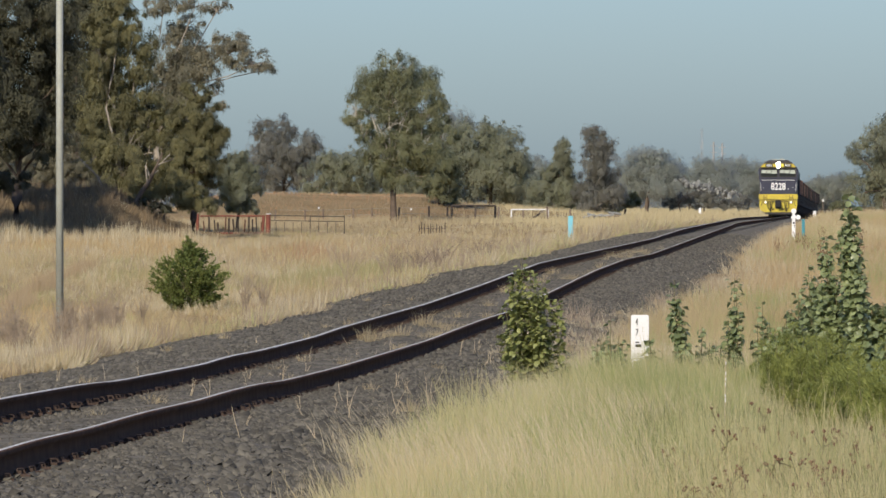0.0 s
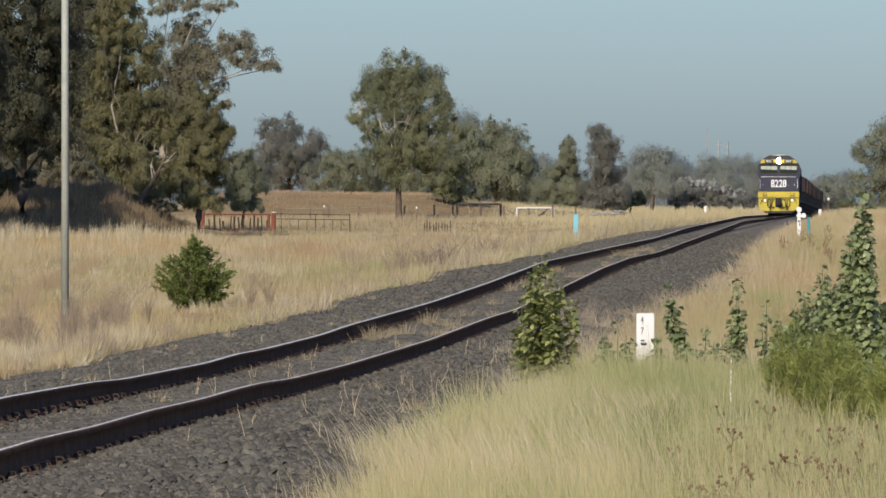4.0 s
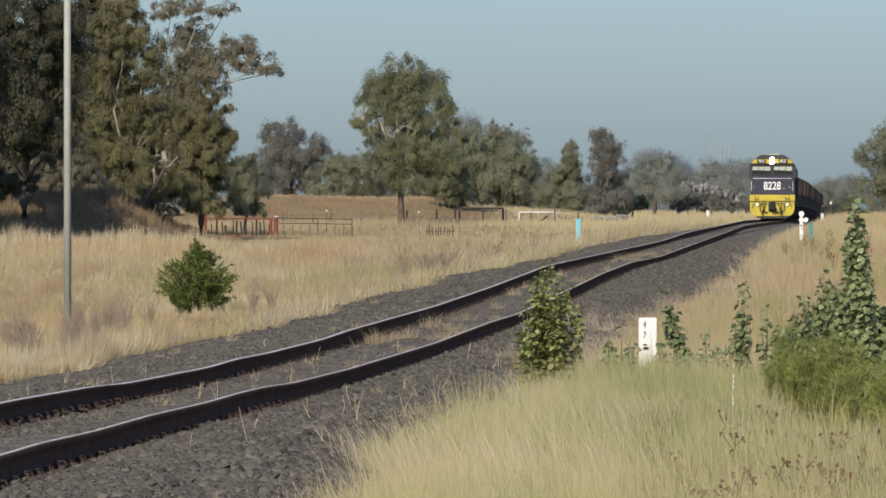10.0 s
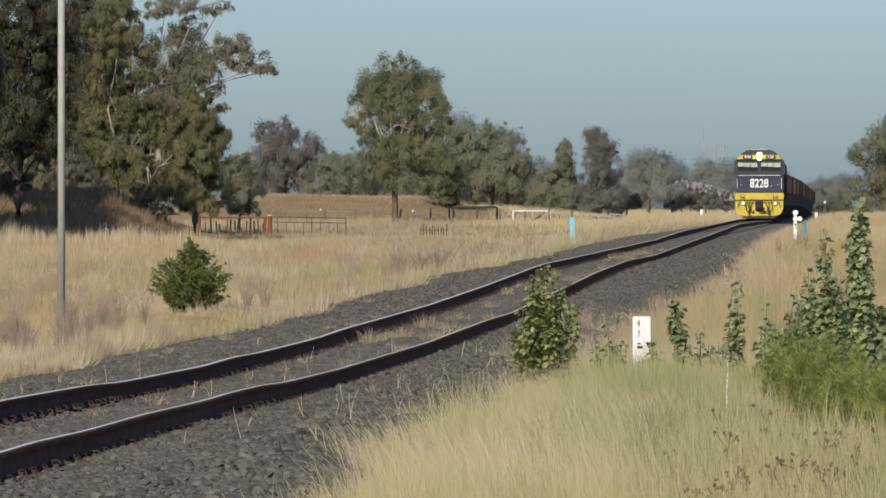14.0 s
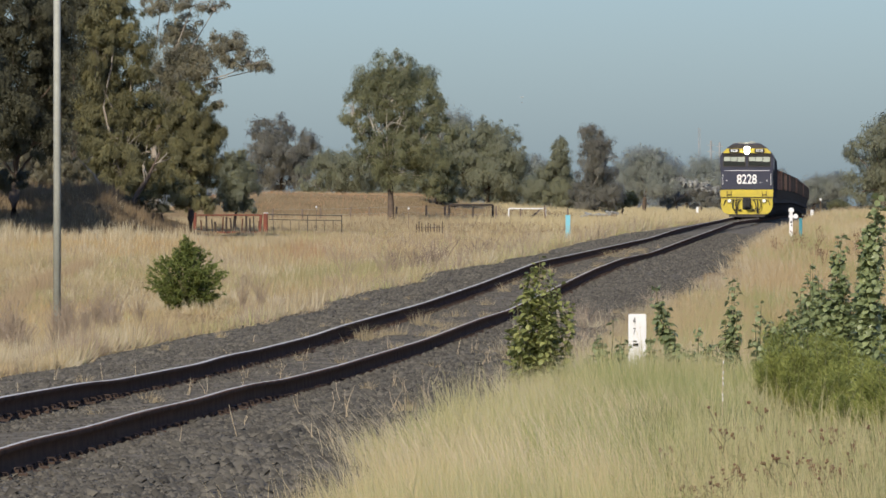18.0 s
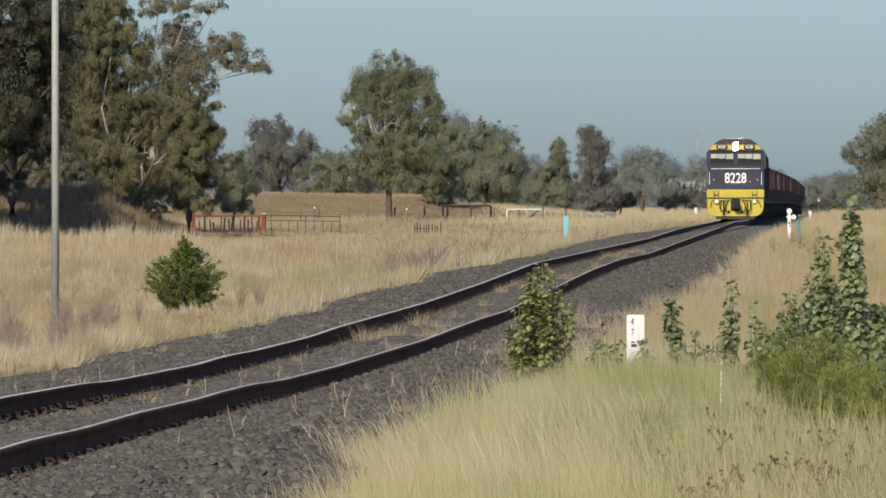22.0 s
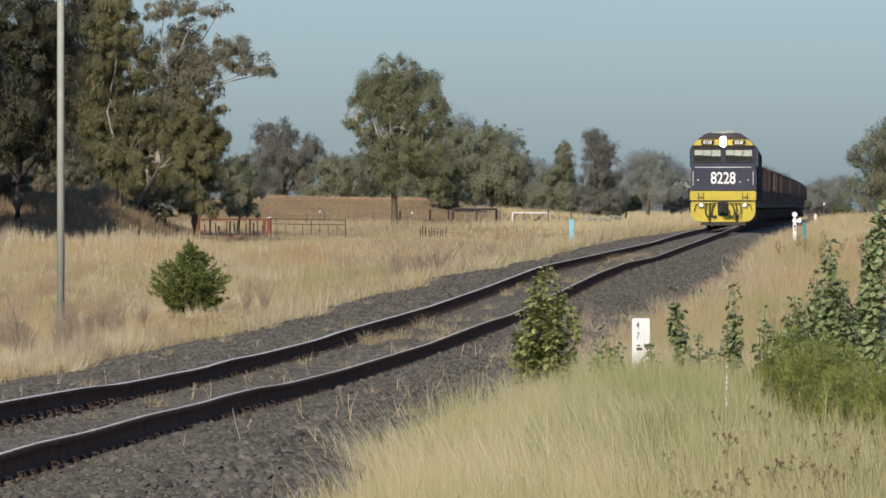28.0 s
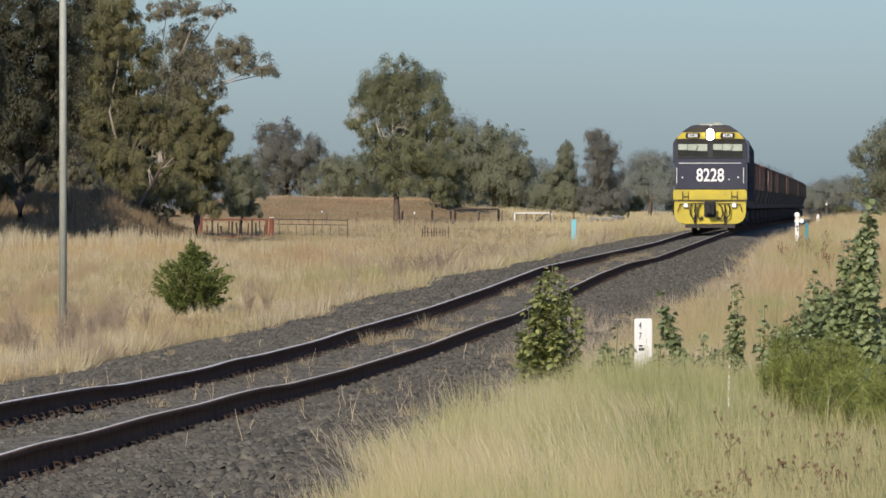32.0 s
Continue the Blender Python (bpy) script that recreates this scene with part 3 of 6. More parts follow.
    for s in (-1, 1):
        d = part("ditch_light", boxes((s * 0.97 - 0.11, s * 0.97 + 0.11, -0.42, -0.30, 0.96, 1.17), bevel=0.02), M_GALV, t)
        part("lens", rods(((s * 0.97, -0.42, 1.065), (s * 0.97, -0.44, 1.065), 0.07), seg=14), M_DITCH, d, "lit ditch light lens")
        loops = (((0.36, 1.10), (0.48, 0.98), (0.52, 0.70), (0.42, 0.50), (0.34, 0.55)), ((0.58, 1.12), (0.62, 0.85), (0.56, 0.58), (0.60, 0.42)), ((0.72, 1.14), (0.80, 0.95), (0.78, 0.68), (0.66, 0.52), (0.60, 0.60)))
        for k, pts in enumerate(loops):
            bm = bmesh.new()
            q = [(s * x, -0.36 - 0.12 * math.sin(math.pi * i / (len(pts) - 1)) - 0.02 * k, z) for i, (x, z) in enumerate(pts)]
            for p0, p1 in zip(q, q[1:]):
                rod(bm, p0, p1, 0.027, 0.027, 6)
            box(bm, q[-1][0] - 0.05, q[-1][0] + 0.05, q[-1][1] - 0.05, q[-1][1] + 0.05, q[-1][2] - 0.05, q[-1][2] + 0.06)
            part("brake_hose", bm, M_BLACK, t, "black brake hose")
        part("uncoupling_lever", rods(((s * 0.25, -0.40, 1.15), (s * 1.2, -0.40, 1.1), 0.02), ((s * 1.2, -0.40, 1.1), (s * 1.3, -0.40, 0.8), 0.02), seg=6), M_DARKSTEEL, t)
    cp = boxes((-0.16, 0.16, -0.52, -0.3, 0.66, 1.18), (-0.24, 0.24, -0.34, -0.3, 0.58, 1.22), bevel=0.04)
    box(cp, -0.14, 0.06, -0.88, -0.5, 0.70, 1.04, 0.06)
    rod(cp, (0.12, -0.72, 0.70), (0.12, -0.72, 1.06), 0.10, 0.10, 12)
    rod(cp, (-0.02, -0.60, 1.04), (-0.02, -0.60, 1.14), 0.05, 0.04, 10)
    part("coupler", cp, M_BLACK, t, "black knuckle coupler")
    # body behind the cab
    hood = prism(bmesh.new(), [(-1.44, 1.25), (1.44, 1.25), (1.44, 3.4), (1.2, 3.85), (0.8, 4.1), (-0.8, 4.1), (-1.2, 3.85), (-1.44, 3.4)], 4.2, 21.0)
    part("hood", hood, M_NAVYSIDE, t, "navy engine hood")
    for y in (6.0, 9.0, 12.0, 15.0, 18.0):
        part("hood_door", boxes((1.44, 1.47, y - 1.2, y + 1.2, 1.6, 3.3), bevel=0.01), M_NAVYSIDE, t)
        part("grille", boxes(*[(1.45, 1.485, y - 1.0, y + 1.0, 2.3 + 0.12 * k, 2.36 + 0.12 * k) for k in range(7)]), M_DARKSTEEL, t)
    part("exhaust_stack", boxes((-0.3, 0.3, 10.5, 11.6, 4.1, 4.3), bevel=0.04), M_DARKSTEEL, t)
    for y in (16.0, 18.2):
        part("roof_fan", rods(((0, y, 4.1), (0, y, 4.22), 0.75), seg=20), M_DARKSTEEL, t)
    part("underframe", boxes((-1.4, 1.4, 0.1, 21.4, 0.95, 1.25), bevel=0.03), M_DARKSTEEL, t)
    part("fuel_tank", boxes((-1.3, 1.3, 8.2, 13.4, 0.25, 0.95), bevel=0.15), M_DARKSTEEL, t)
    part("cab_steps", boxes(*[(1.30, 1.46, 4.4, 5.1, 0.4 + k * 0.28, 0.44 + k * 0.28) for k in range(4)]), M_DARKSTEEL, t)
    bogie(t, 4.2, (-1.8, 0.0, 1.8), wheels)
    bogie(t, 17.4, (-1.8, 0.0, 1.8), wheels)
    return t


def spare(ob):
    """The mesh of an object, which is itself taken away again."""
    me = ob.data
    bpy.data.objects.remove(ob)
    return me


RIBS = [spare(part("rib", boxes((-0.03, 0.03, -0.07, 0.07, 1.75, 2.80), bevel=0.01), m, None)) for m in (M_RIB, M_GREYRIB)]
PANELS = [spare(part("side_panel", boxes((-0.02, 0.022, -0.60, 0.60, 1.83, 2.79), bevel=0.01), m, None)) for m in (M_RUSTBODY, M_GREYBODY)]


def build_wagon(label, ribs, panels, chord):
    """Open-topped wagon, its leading end at y = 0."""
    t = empty("freight_wagon")
    tagged(t, label, "wagon", "wagons of the train")
    n = 13.6
    sh = bmesh.new()
    prism(sh, [(-1.40, 1.80), (1.40, 1.80), (1.44, 2.80), (1.34, 2.83), (-1.34, 2.83), (-1.44, 2.80)], 0.5, n - 0.5)
    part("upper_body", sh, M_DARKRUST, t, "dark rust-brown upper body")
    lo = prism(bmesh.new(), [(-1.2, 1.15), (1.2, 1.15), (1.36, 1.79), (-1.36, 1.79)], 0.7, n - 0.7)
    part("lower_body", lo, M_DARKSTEEL, t, "dark lower body")
    for k in range(10):
        y = 0.62 + k * (n - 1.24) / 9
        for s in (-1, 1):
            rib = new("rib", ribs)
            rib.parent, rib.location = t, (s * 1.445, y, 0)
            if k < 9:
                pan = new("side_panel", panels)
                pan.parent, pan.location = t, (s * 1.43, y + (n - 1.24) / 18, 0)
    part("top_chord", boxes((1.40, 1.50, 0.48, n - 0.48, 2.801, 2.88), (-1.50, -1.40, 0.48, n - 0.48, 2.801, 2.88), (-1.40, 1.40, 0.46, 0.56, 2.801, 2.88)), chord, t)
    part("underframe", boxes((-1.3, 1.3, 0.15, n - 0.15, 0.92, 1.14), bevel=0.02), M_DARKSTEEL, t)
    part("coupler", boxes((-0.12, 0.12, -0.35, 0.2, 0.78, 1.0), bevel=0.03), M_DARKSTEEL, t)
    part("ladder", boxes((1.2, 1.24, 0.40, 0.46, 1.2, 2.8), (0.85, 0.89, 0.40, 0.46, 1.2, 2.8), *[(0.89, 1.2, 0.41, 0.45, 1.3 + 0.3 * k, 1.34 + 0.3 * k) for k in range(5)]), M_DARKSTEEL, t)
    w = []
    bogie(t, 2.2, (-0.9, 0.9), w)
    bogie(t, n - 2.2, (-0.9, 0.9), w)
    return t


LOCO = build_loco()
WAGONS = [build_wagon("rust-orange ribbed steel freight wagon on dark bogies", RIBS[0], PANELS[0], M_RUSTBODY),
          build_wagon("dark grey ribbed steel freight wagon with rusty streaks", RIBS[1], PANELS[1], M_GREYBODY)]
for kind in (0, 0, 1, 0, 1, 1, 1, 0, 1, 1, 1, 1, 0, 1, 1, 1, 1, 1):
    WAGONS.append(copy_thing(WAGONS[kind], Matrix()))
WAGONS[1], WAGONS[2] = WAGONS[2], WAGONS[1]


def train_pose(y):
    return pose(float(across(y)), float(y), float(rail_top(y)) + 0.0, 0, 0, -math.degrees(math.atan(SLOPE)))


def head_at(t):
    """How far along the line the locomotive's face is at t seconds."""
    return 537.5 - 7.935 * t


# ---- trees ----


def tube(path, radii, seg=6):
    """Verts and faces of a bent tapering tube."""
    vs, fs = [], []
    for i, (p, r) in enumerate(zip(path, radii)):
        d = (Vector(path[min(i + 1, len(path) - 1)]) - Vector(path[max(i - 1, 0)])).normalized()
        q = d.to_track_quat("Z", "Y")
        for k in range(seg):
            a = 2 * math.pi * k / seg
            vs.append(tuple(Vector(p) + q @ Vector((math.cos(a) * r, math.sin(a) * r, 0))))
    for i in range(len(path) - 1):
        for k in range(seg):
            n = (k + 1) % seg
            fs.append((i * seg + k, i * seg + n, (i + 1) * seg + n, (i + 1) * seg + k))
    return vs, fs


def join(pieces):
    vs, fs = [], []
    for v, f in pieces:
        o = len(vs)
        vs += v
        fs += [tuple(i + o for i in g) for g in f]
    return vs, fs


def leaf_cloud(rng, centres, spread, count, size, droop=0.5, thin=0.42):
    """Small pointed leaves round many clump centres."""
    c = np.asarray(centres)
    sp = np.asarray(spread)
    idx = rng.integers(0, len(c), count)
    p = c[idx] + rng.normal(0, 1, (count, 3)) * sp[idx] * np.array([1, 1, 0.8])
    d = rng.normal(0, 1, (count, 3)) - np.array([0, 0, droop])
    d /= np.linalg.norm(d, axis=1)[:, None]
    e = np.cross(d, rng.normal(0, 1, (count, 3)))
    e /= np.linalg.norm(e, axis=1)[:, None] + 1e-9
    s = size * rng.uniform(0.6, 1.3, count)[:, None]
    co = np.stack((p - d * s, p + e * s * thin, p + d * s, p - e * s * thin), 1).reshape(-1, 3)
    return co, np.arange(count * 4), np.full(count, 4)


def crown_leaves(rng, cen, spr, hub, count, size):
    """Narrow hanging leaves in drooping sprays, several sprays to each clump."""
    c, sp, hb = np.asarray(cen), np.asarray(spr), np.asarray(hub)
    per = 6
    w = np.repeat(sp ** 2 * rng.uniform(0.3, 1.4, len(sp)), per) * rng.uniform(0.4, 1.6, len(sp) * per)
    so = rng.normal(0, 1, (len(sp) * per, 3))
    so[:, 2] = np.abs(so[:, 2]) * 0.9 - 0.15
    so /= np.linalg.norm(so, axis=1)[:, None]
    sr = np.repeat(sp, per) * rng.uniform(0.38, 0.62, len(so))
    sc = np.repeat(c, per, axis=0) + so * (np.repeat(sp, per) * rng.uniform(0.45, 0.95, len(so)))[:, None]
    idx = rng.choice(len(sc), count, p=w / w.sum())
    o = rng.normal(0, 1, (count, 3))
    o /= np.linalg.norm(o, axis=1)[:, None]
    o *= (rng.uniform(0, 1, count) ** 0.45)[:, None]
    p = sc[idx] + o * sr[idx][:, None] * np.array([1.0, 1.0, 1.15])
    p[:, 2] -= np.abs(rng.normal(0, 0.35, count)) * sr[idx]
    out = 0.5 * o + 0.8 * so[idx] + 0.5 * hb[idx // per] + np.array([0, 0, 0.2]) + rng.normal(0, 0.3, (count, 3))
    out /= np.linalg.norm(out, axis=1)[:, None] + 1e-9
    d = rng.normal(0, 0.45, (count, 3)) - np.array([0, 0, 1.0])
    d -= out * np.sum(d * out, axis=1)[:, None]
    d /= np.linalg.norm(d, axis=1)[:, None] + 1e-9
    e = np.cross(out, d)
    s = (size * 1.5 * rng.uniform(0.55, 1.4, count))[:, None]
    co = np.stack((p - e * s * 0.15, p + e * s * 0.15, p + d * s), 1).reshape(-1, 3)
    return co, np.arange(count * 3), np.full(count, 3)


def build_tree(label, x, y, blobs, leaves, bark, count=9000, size=0.16, seed=1, trunk=0.22, lean=0.0, bare=0.35, fork=0.3, deep=0.8, limb=None, tight=1.0, bared=()):
    """Tree with a trunk, limbs and a crown of leaf clumps. blobs: sideways, level, half width, half height, in metres. bared: sideways, level and depth of the ends of limbs that show outside the leaves."""
    rng = np.random.default_rng(seed)
    z0 = float(land(x, y)) - 0.1
    blobs = [(bx, bz - z0, rx, rz) for bx, bz, rx, rz in blobs]
    t = empty("tree", x, y, z0)
    tagged(t, label, "tree")
    top = max(b[1] for b in blobs)
    hf = max(1.0, fork * top)
    base = [(0, 0, 0), (lean * 0.3 + rng.normal(0, 0.05), 0, hf * 0.5), (lean + rng.normal(0, 0.1), 0, hf)]
    pieces = [tube(base, [trunk * 1.25, trunk, trunk * 0.85], 8)]
    cen, spr, hub_way = [], [], []
    for bx, bz, rx, rz in blobs:
        by = rng.uniform(-1, 1) * rx * deep
        n = max(9, int(17 * (rx * rz) ** 0.7))
        hub = Vector((bx, by, bz - rz * 0.35))
        s = Vector(base[-1]) if bz > hf else Vector(base[1])
        far = (hub - s).length
        m1 = s.lerp(hub, 0.35) + Vector((rng.normal(0, 0.07), rng.normal(0, 0.07), 0.10 + abs(rng.normal(0, 0.04)))) * far
        m2 = s.lerp(hub, 0.7) + Vector((rng.normal(0, 0.03), rng.normal(0, 0.04), rng.normal(0.07, 0.02))) * far
        r = trunk * 0.30
        pieces.append(tube([s, s.lerp(m1, 0.5) + Vector((rng.normal(0, 0.012), 0, 0.02)) * far, m1, m1.lerp(m2, 0.5) + Vector((0, 0, 0.015)) * far, m2, hub], [r, r * 0.85, r * 0.7, r * 0.6, r * 0.5, r * 0.36], 6))
        for k in range(n):
            v = rng.normal(0, 1, 3)
            v /= np.linalg.norm(v)
            a = rng.uniform(0.15, 1.0) ** 0.5 * 0.97
            c = (bx + v[0] * a * rx, by + v[1] * a * rx * deep, bz + v[2] * a * rz)
            cen.append(c)
            hub_way.append(v * a)
            spr.append(min(1.3, max(0.24, min(rx, rz) * rng.uniform(0.2, 0.5))) * tight)
            if rng.random() < bare * 0.6:
                q = Vector(c)
                pieces.append(tube([hub, hub.lerp(q, 0.55) + Vector((0, 0, rng.normal(0.1, 0.15))), q], [r * 0.36, r * 0.25, r * 0.10], 4))
    for bx, bz, by in bared:
        s, q = Vector(base[-1]), Vector((bx, by, bz - z0))
        m1 = s.lerp(q, 0.4) + Vector((rng.normal(0, 0.25), by * 0.35, 0.2))
        m2 = s.lerp(q, 0.75) + Vector((rng.normal(0, 0.25), by * 0.2, rng.normal(0.2, 0.1)))
        r = trunk * 0.27
        pieces.append(tube([s, m1, m2, q], [r, r * 0.8, r * 0.6, r * 0.25], 6))
        for k in range(3):
            w = m1.lerp(q, rng.uniform(0.1, 0.8))
            e = w + Vector((rng.normal(0, 0.9), rng.normal(-0.2, 0.3), rng.uniform(0.4, 1.2)))
            pieces.append(tube([w, w.lerp(e, 0.5) + Vector((0, 0, 0.12)), e], [r * 0.45, r * 0.3, r * 0.12], 5))
    mesh_ob("trunk", *pieces[0], bark, t, smooth=True)
    mesh_ob("branchwork", *join(pieces[1:]), limb or bark, t, smooth=True)
    co, lo, sz = crown_leaves(rng, cen, spr, hub_way, int(count * 4.3), size * 0.93)
    co[:, 2] = np.maximum(co[:, 2], 0.12)
    fast_mesh("crown", co, lo, sz, leaves, t)
    return t


build_tree("broad gum tree with a rounded olive crown", -3.97, 540.0, [(0.13, 12.24, 2.10, 1.50), (-1.81, 10.86, 1.65, 1.50), (1.99, 11.29, 1.65, 1.75), (-2.89, 8.91, 1.20, 1.75), (-0.52, 9.78, 2.51, 2.00), (2.29, 8.91, 1.65, 2.26), (-2.25, 7.32, 1.10, 1.10), (-0.09, 7.19, 2.26, 1.75), (2.07, 6.32, 2.00, 2.00), (-0.86, 5.03, 1.65, 1.40), (0.86, 4.38, 2.26, 1.75), (0.30, 10.60, 1.70, 1.30), (1.30, 8.00, 1.70, 1.50), (-1.1, 5.7, 1.4, 1.5), (-0.5, 4.1, 1.2, 0.9)], M_GUM, M_BARK, 20500, 0.15, 5, 0.22, fork=0.33, bare=1.67, limb=M_WHITEBARK, bared=((-1.7, 8.9, -1.3), (-0.5, 9.8, -1.6), (0.9, 9.6, -1.2), (-2.3, 9.6, -0.8), (1.5, 8.2, -1.4)))
build_tree("full olive tree behind the rounded gum", -0.38, 600.0, [(-0.05, 9.96, 0.78, 1.56), (0.10, 7.56, 1.11, 2.51), (-0.38, 4.20, 1.89, 2.51), (0.67, 3.24, 1.39, 1.95)], M_GUM, M_BARK, 6000, 0.2, 4, 0.25)
build_tree("brown-grey gum beyond the bank, paled for haze", -15.90, 700.0, [(-2.24, 8.98, 1.43, 1.56), (-0.45, 8.98, 1.82, 1.43), (1.40, 7.69, 2.08, 1.82), (-1.12, 6.57, 2.73, 2.27), (2.24, 6.01, 1.69, 1.82), (0.00, 4.33, 3.38, 1.82)], M_FARBROWN, M_BARK, 8000, 0.2, 5, 0.3)
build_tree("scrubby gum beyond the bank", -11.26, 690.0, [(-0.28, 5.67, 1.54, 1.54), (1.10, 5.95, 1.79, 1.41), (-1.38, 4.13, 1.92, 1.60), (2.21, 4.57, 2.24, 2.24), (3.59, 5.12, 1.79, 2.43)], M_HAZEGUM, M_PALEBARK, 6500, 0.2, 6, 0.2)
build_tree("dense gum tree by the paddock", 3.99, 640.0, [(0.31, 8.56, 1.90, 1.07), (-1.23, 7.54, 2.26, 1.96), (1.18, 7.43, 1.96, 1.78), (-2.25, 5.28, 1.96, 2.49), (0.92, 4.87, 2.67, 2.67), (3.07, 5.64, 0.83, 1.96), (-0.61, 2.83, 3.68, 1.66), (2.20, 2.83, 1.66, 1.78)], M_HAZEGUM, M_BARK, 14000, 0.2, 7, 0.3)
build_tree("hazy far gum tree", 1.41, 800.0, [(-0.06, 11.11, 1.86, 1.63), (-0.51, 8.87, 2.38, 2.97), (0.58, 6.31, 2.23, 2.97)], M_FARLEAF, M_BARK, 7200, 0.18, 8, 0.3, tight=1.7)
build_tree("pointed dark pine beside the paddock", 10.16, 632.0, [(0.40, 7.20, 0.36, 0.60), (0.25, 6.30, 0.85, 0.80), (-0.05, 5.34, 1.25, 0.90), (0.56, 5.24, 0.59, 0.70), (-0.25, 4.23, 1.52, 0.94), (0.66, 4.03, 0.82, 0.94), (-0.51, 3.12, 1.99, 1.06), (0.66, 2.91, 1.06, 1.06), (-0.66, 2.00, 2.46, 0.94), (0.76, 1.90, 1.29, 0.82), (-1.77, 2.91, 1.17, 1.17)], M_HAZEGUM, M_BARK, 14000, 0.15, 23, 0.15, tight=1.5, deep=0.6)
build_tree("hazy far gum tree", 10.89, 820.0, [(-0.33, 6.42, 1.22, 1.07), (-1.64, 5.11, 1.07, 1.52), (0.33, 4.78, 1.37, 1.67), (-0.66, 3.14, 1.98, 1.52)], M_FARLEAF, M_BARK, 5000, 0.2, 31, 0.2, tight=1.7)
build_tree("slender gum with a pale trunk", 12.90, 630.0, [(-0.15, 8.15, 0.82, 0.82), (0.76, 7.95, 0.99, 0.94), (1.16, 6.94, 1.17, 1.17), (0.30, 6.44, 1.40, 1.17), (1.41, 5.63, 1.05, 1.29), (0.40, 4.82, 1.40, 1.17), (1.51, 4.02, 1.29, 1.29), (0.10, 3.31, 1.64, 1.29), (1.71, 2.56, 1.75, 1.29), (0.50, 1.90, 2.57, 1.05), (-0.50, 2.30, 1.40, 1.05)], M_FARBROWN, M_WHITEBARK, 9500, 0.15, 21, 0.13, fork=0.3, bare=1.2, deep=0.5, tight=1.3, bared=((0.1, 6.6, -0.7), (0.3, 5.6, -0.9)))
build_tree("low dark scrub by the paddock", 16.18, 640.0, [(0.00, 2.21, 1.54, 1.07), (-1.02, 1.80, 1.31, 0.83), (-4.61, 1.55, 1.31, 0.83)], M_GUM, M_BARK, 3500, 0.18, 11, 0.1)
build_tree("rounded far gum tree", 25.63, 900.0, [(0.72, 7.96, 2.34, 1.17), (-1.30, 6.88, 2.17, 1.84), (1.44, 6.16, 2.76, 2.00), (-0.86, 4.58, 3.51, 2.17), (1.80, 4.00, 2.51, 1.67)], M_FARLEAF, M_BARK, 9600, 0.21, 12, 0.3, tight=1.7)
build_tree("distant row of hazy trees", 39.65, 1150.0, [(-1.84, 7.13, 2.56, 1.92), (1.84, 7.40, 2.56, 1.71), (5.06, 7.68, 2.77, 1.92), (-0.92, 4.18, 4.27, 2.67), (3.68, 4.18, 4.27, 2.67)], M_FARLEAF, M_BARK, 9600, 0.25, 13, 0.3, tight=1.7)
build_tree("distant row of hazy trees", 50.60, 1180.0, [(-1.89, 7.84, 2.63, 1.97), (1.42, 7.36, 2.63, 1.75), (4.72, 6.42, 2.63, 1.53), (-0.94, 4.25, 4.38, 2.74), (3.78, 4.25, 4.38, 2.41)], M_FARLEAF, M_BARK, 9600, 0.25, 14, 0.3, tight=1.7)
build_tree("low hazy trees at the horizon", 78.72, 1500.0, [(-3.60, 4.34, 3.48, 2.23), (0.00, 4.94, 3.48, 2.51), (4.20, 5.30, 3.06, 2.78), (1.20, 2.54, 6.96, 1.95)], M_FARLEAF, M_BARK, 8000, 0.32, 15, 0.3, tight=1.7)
build_tree("spreading gum tree close beside the line", 28.01, 450.0, [(-0.61, 5.66, 1.34, 1.09), (0.65, 6.27, 1.67, 1.25), (-1.58, 4.94, 1.00, 0.75), (-0.79, 3.86, 1.84, 1.38), (0.47, 2.67, 2.09, 1.75), (-1.69, 2.67, 0.92, 0.92), (1.37, 4.65, 2.09, 2.51)], M_HAZEGUM, M_BARK, 12000, 0.15, 16, 0.25, tight=1.25)
build_tree("tall olive gum tree on a shaded bank", -19.69, 425.0, [(-0.10, 12.65, 1.90, 2.37), (-1.19, 10.78, 1.58, 2.37), (0.90, 10.27, 1.60, 2.29), (-0.58, 7.55, 2.13, 2.37), (1.67, 7.04, 1.77, 2.29), (-1.26, 4.49, 1.58, 2.17), (0.34, 4.08, 2.29, 1.97), (1.53, 2.96, 1.58, 1.18), (-1.19, 2.45, 1.97, 0.87), (2.55, 4.15, 1.18, 1.58)], M_OLIVE, M_BARK, 25000, 0.15, 17, 0.32, fork=0.2, tight=0.8, limb=M_PALEBARK, bared=((0.9, 5.4, -1.5), (2.2, 4.8, -1.4)))
build_tree("tall open gum with spreading pale limbs", -18.53, 455.0, [(0.36, 14.44, 1.69, 0.76), (2.37, 14.66, 2.20, 0.68), (3.75, 14.37, 1.06, 0.51), (4.55, 11.82, 1.86, 1.06), (6.08, 10.95, 1.52, 0.76), (3.75, 12.47, 0.76, 0.42), (2.66, 10.51, 1.52, 1.44), (1.27, 12.40, 1.44, 1.27), (0.84, 9.96, 1.60, 1.69), (3.82, 9.05, 0.51, 0.68), (4.11, 8.11, 0.34, 0.21), (2.00, 13.60, 1.18, 0.51), (6.95, 10.58, 0.76, 0.42), (5.10, 12.15, 1.01, 0.59), (1.64, 7.96, 1.69, 1.27)], M_GUMGREY, M_PALEBARK, 9000, 0.15, 18, 0.24, fork=0.4, bare=1.5, tight=1.2)
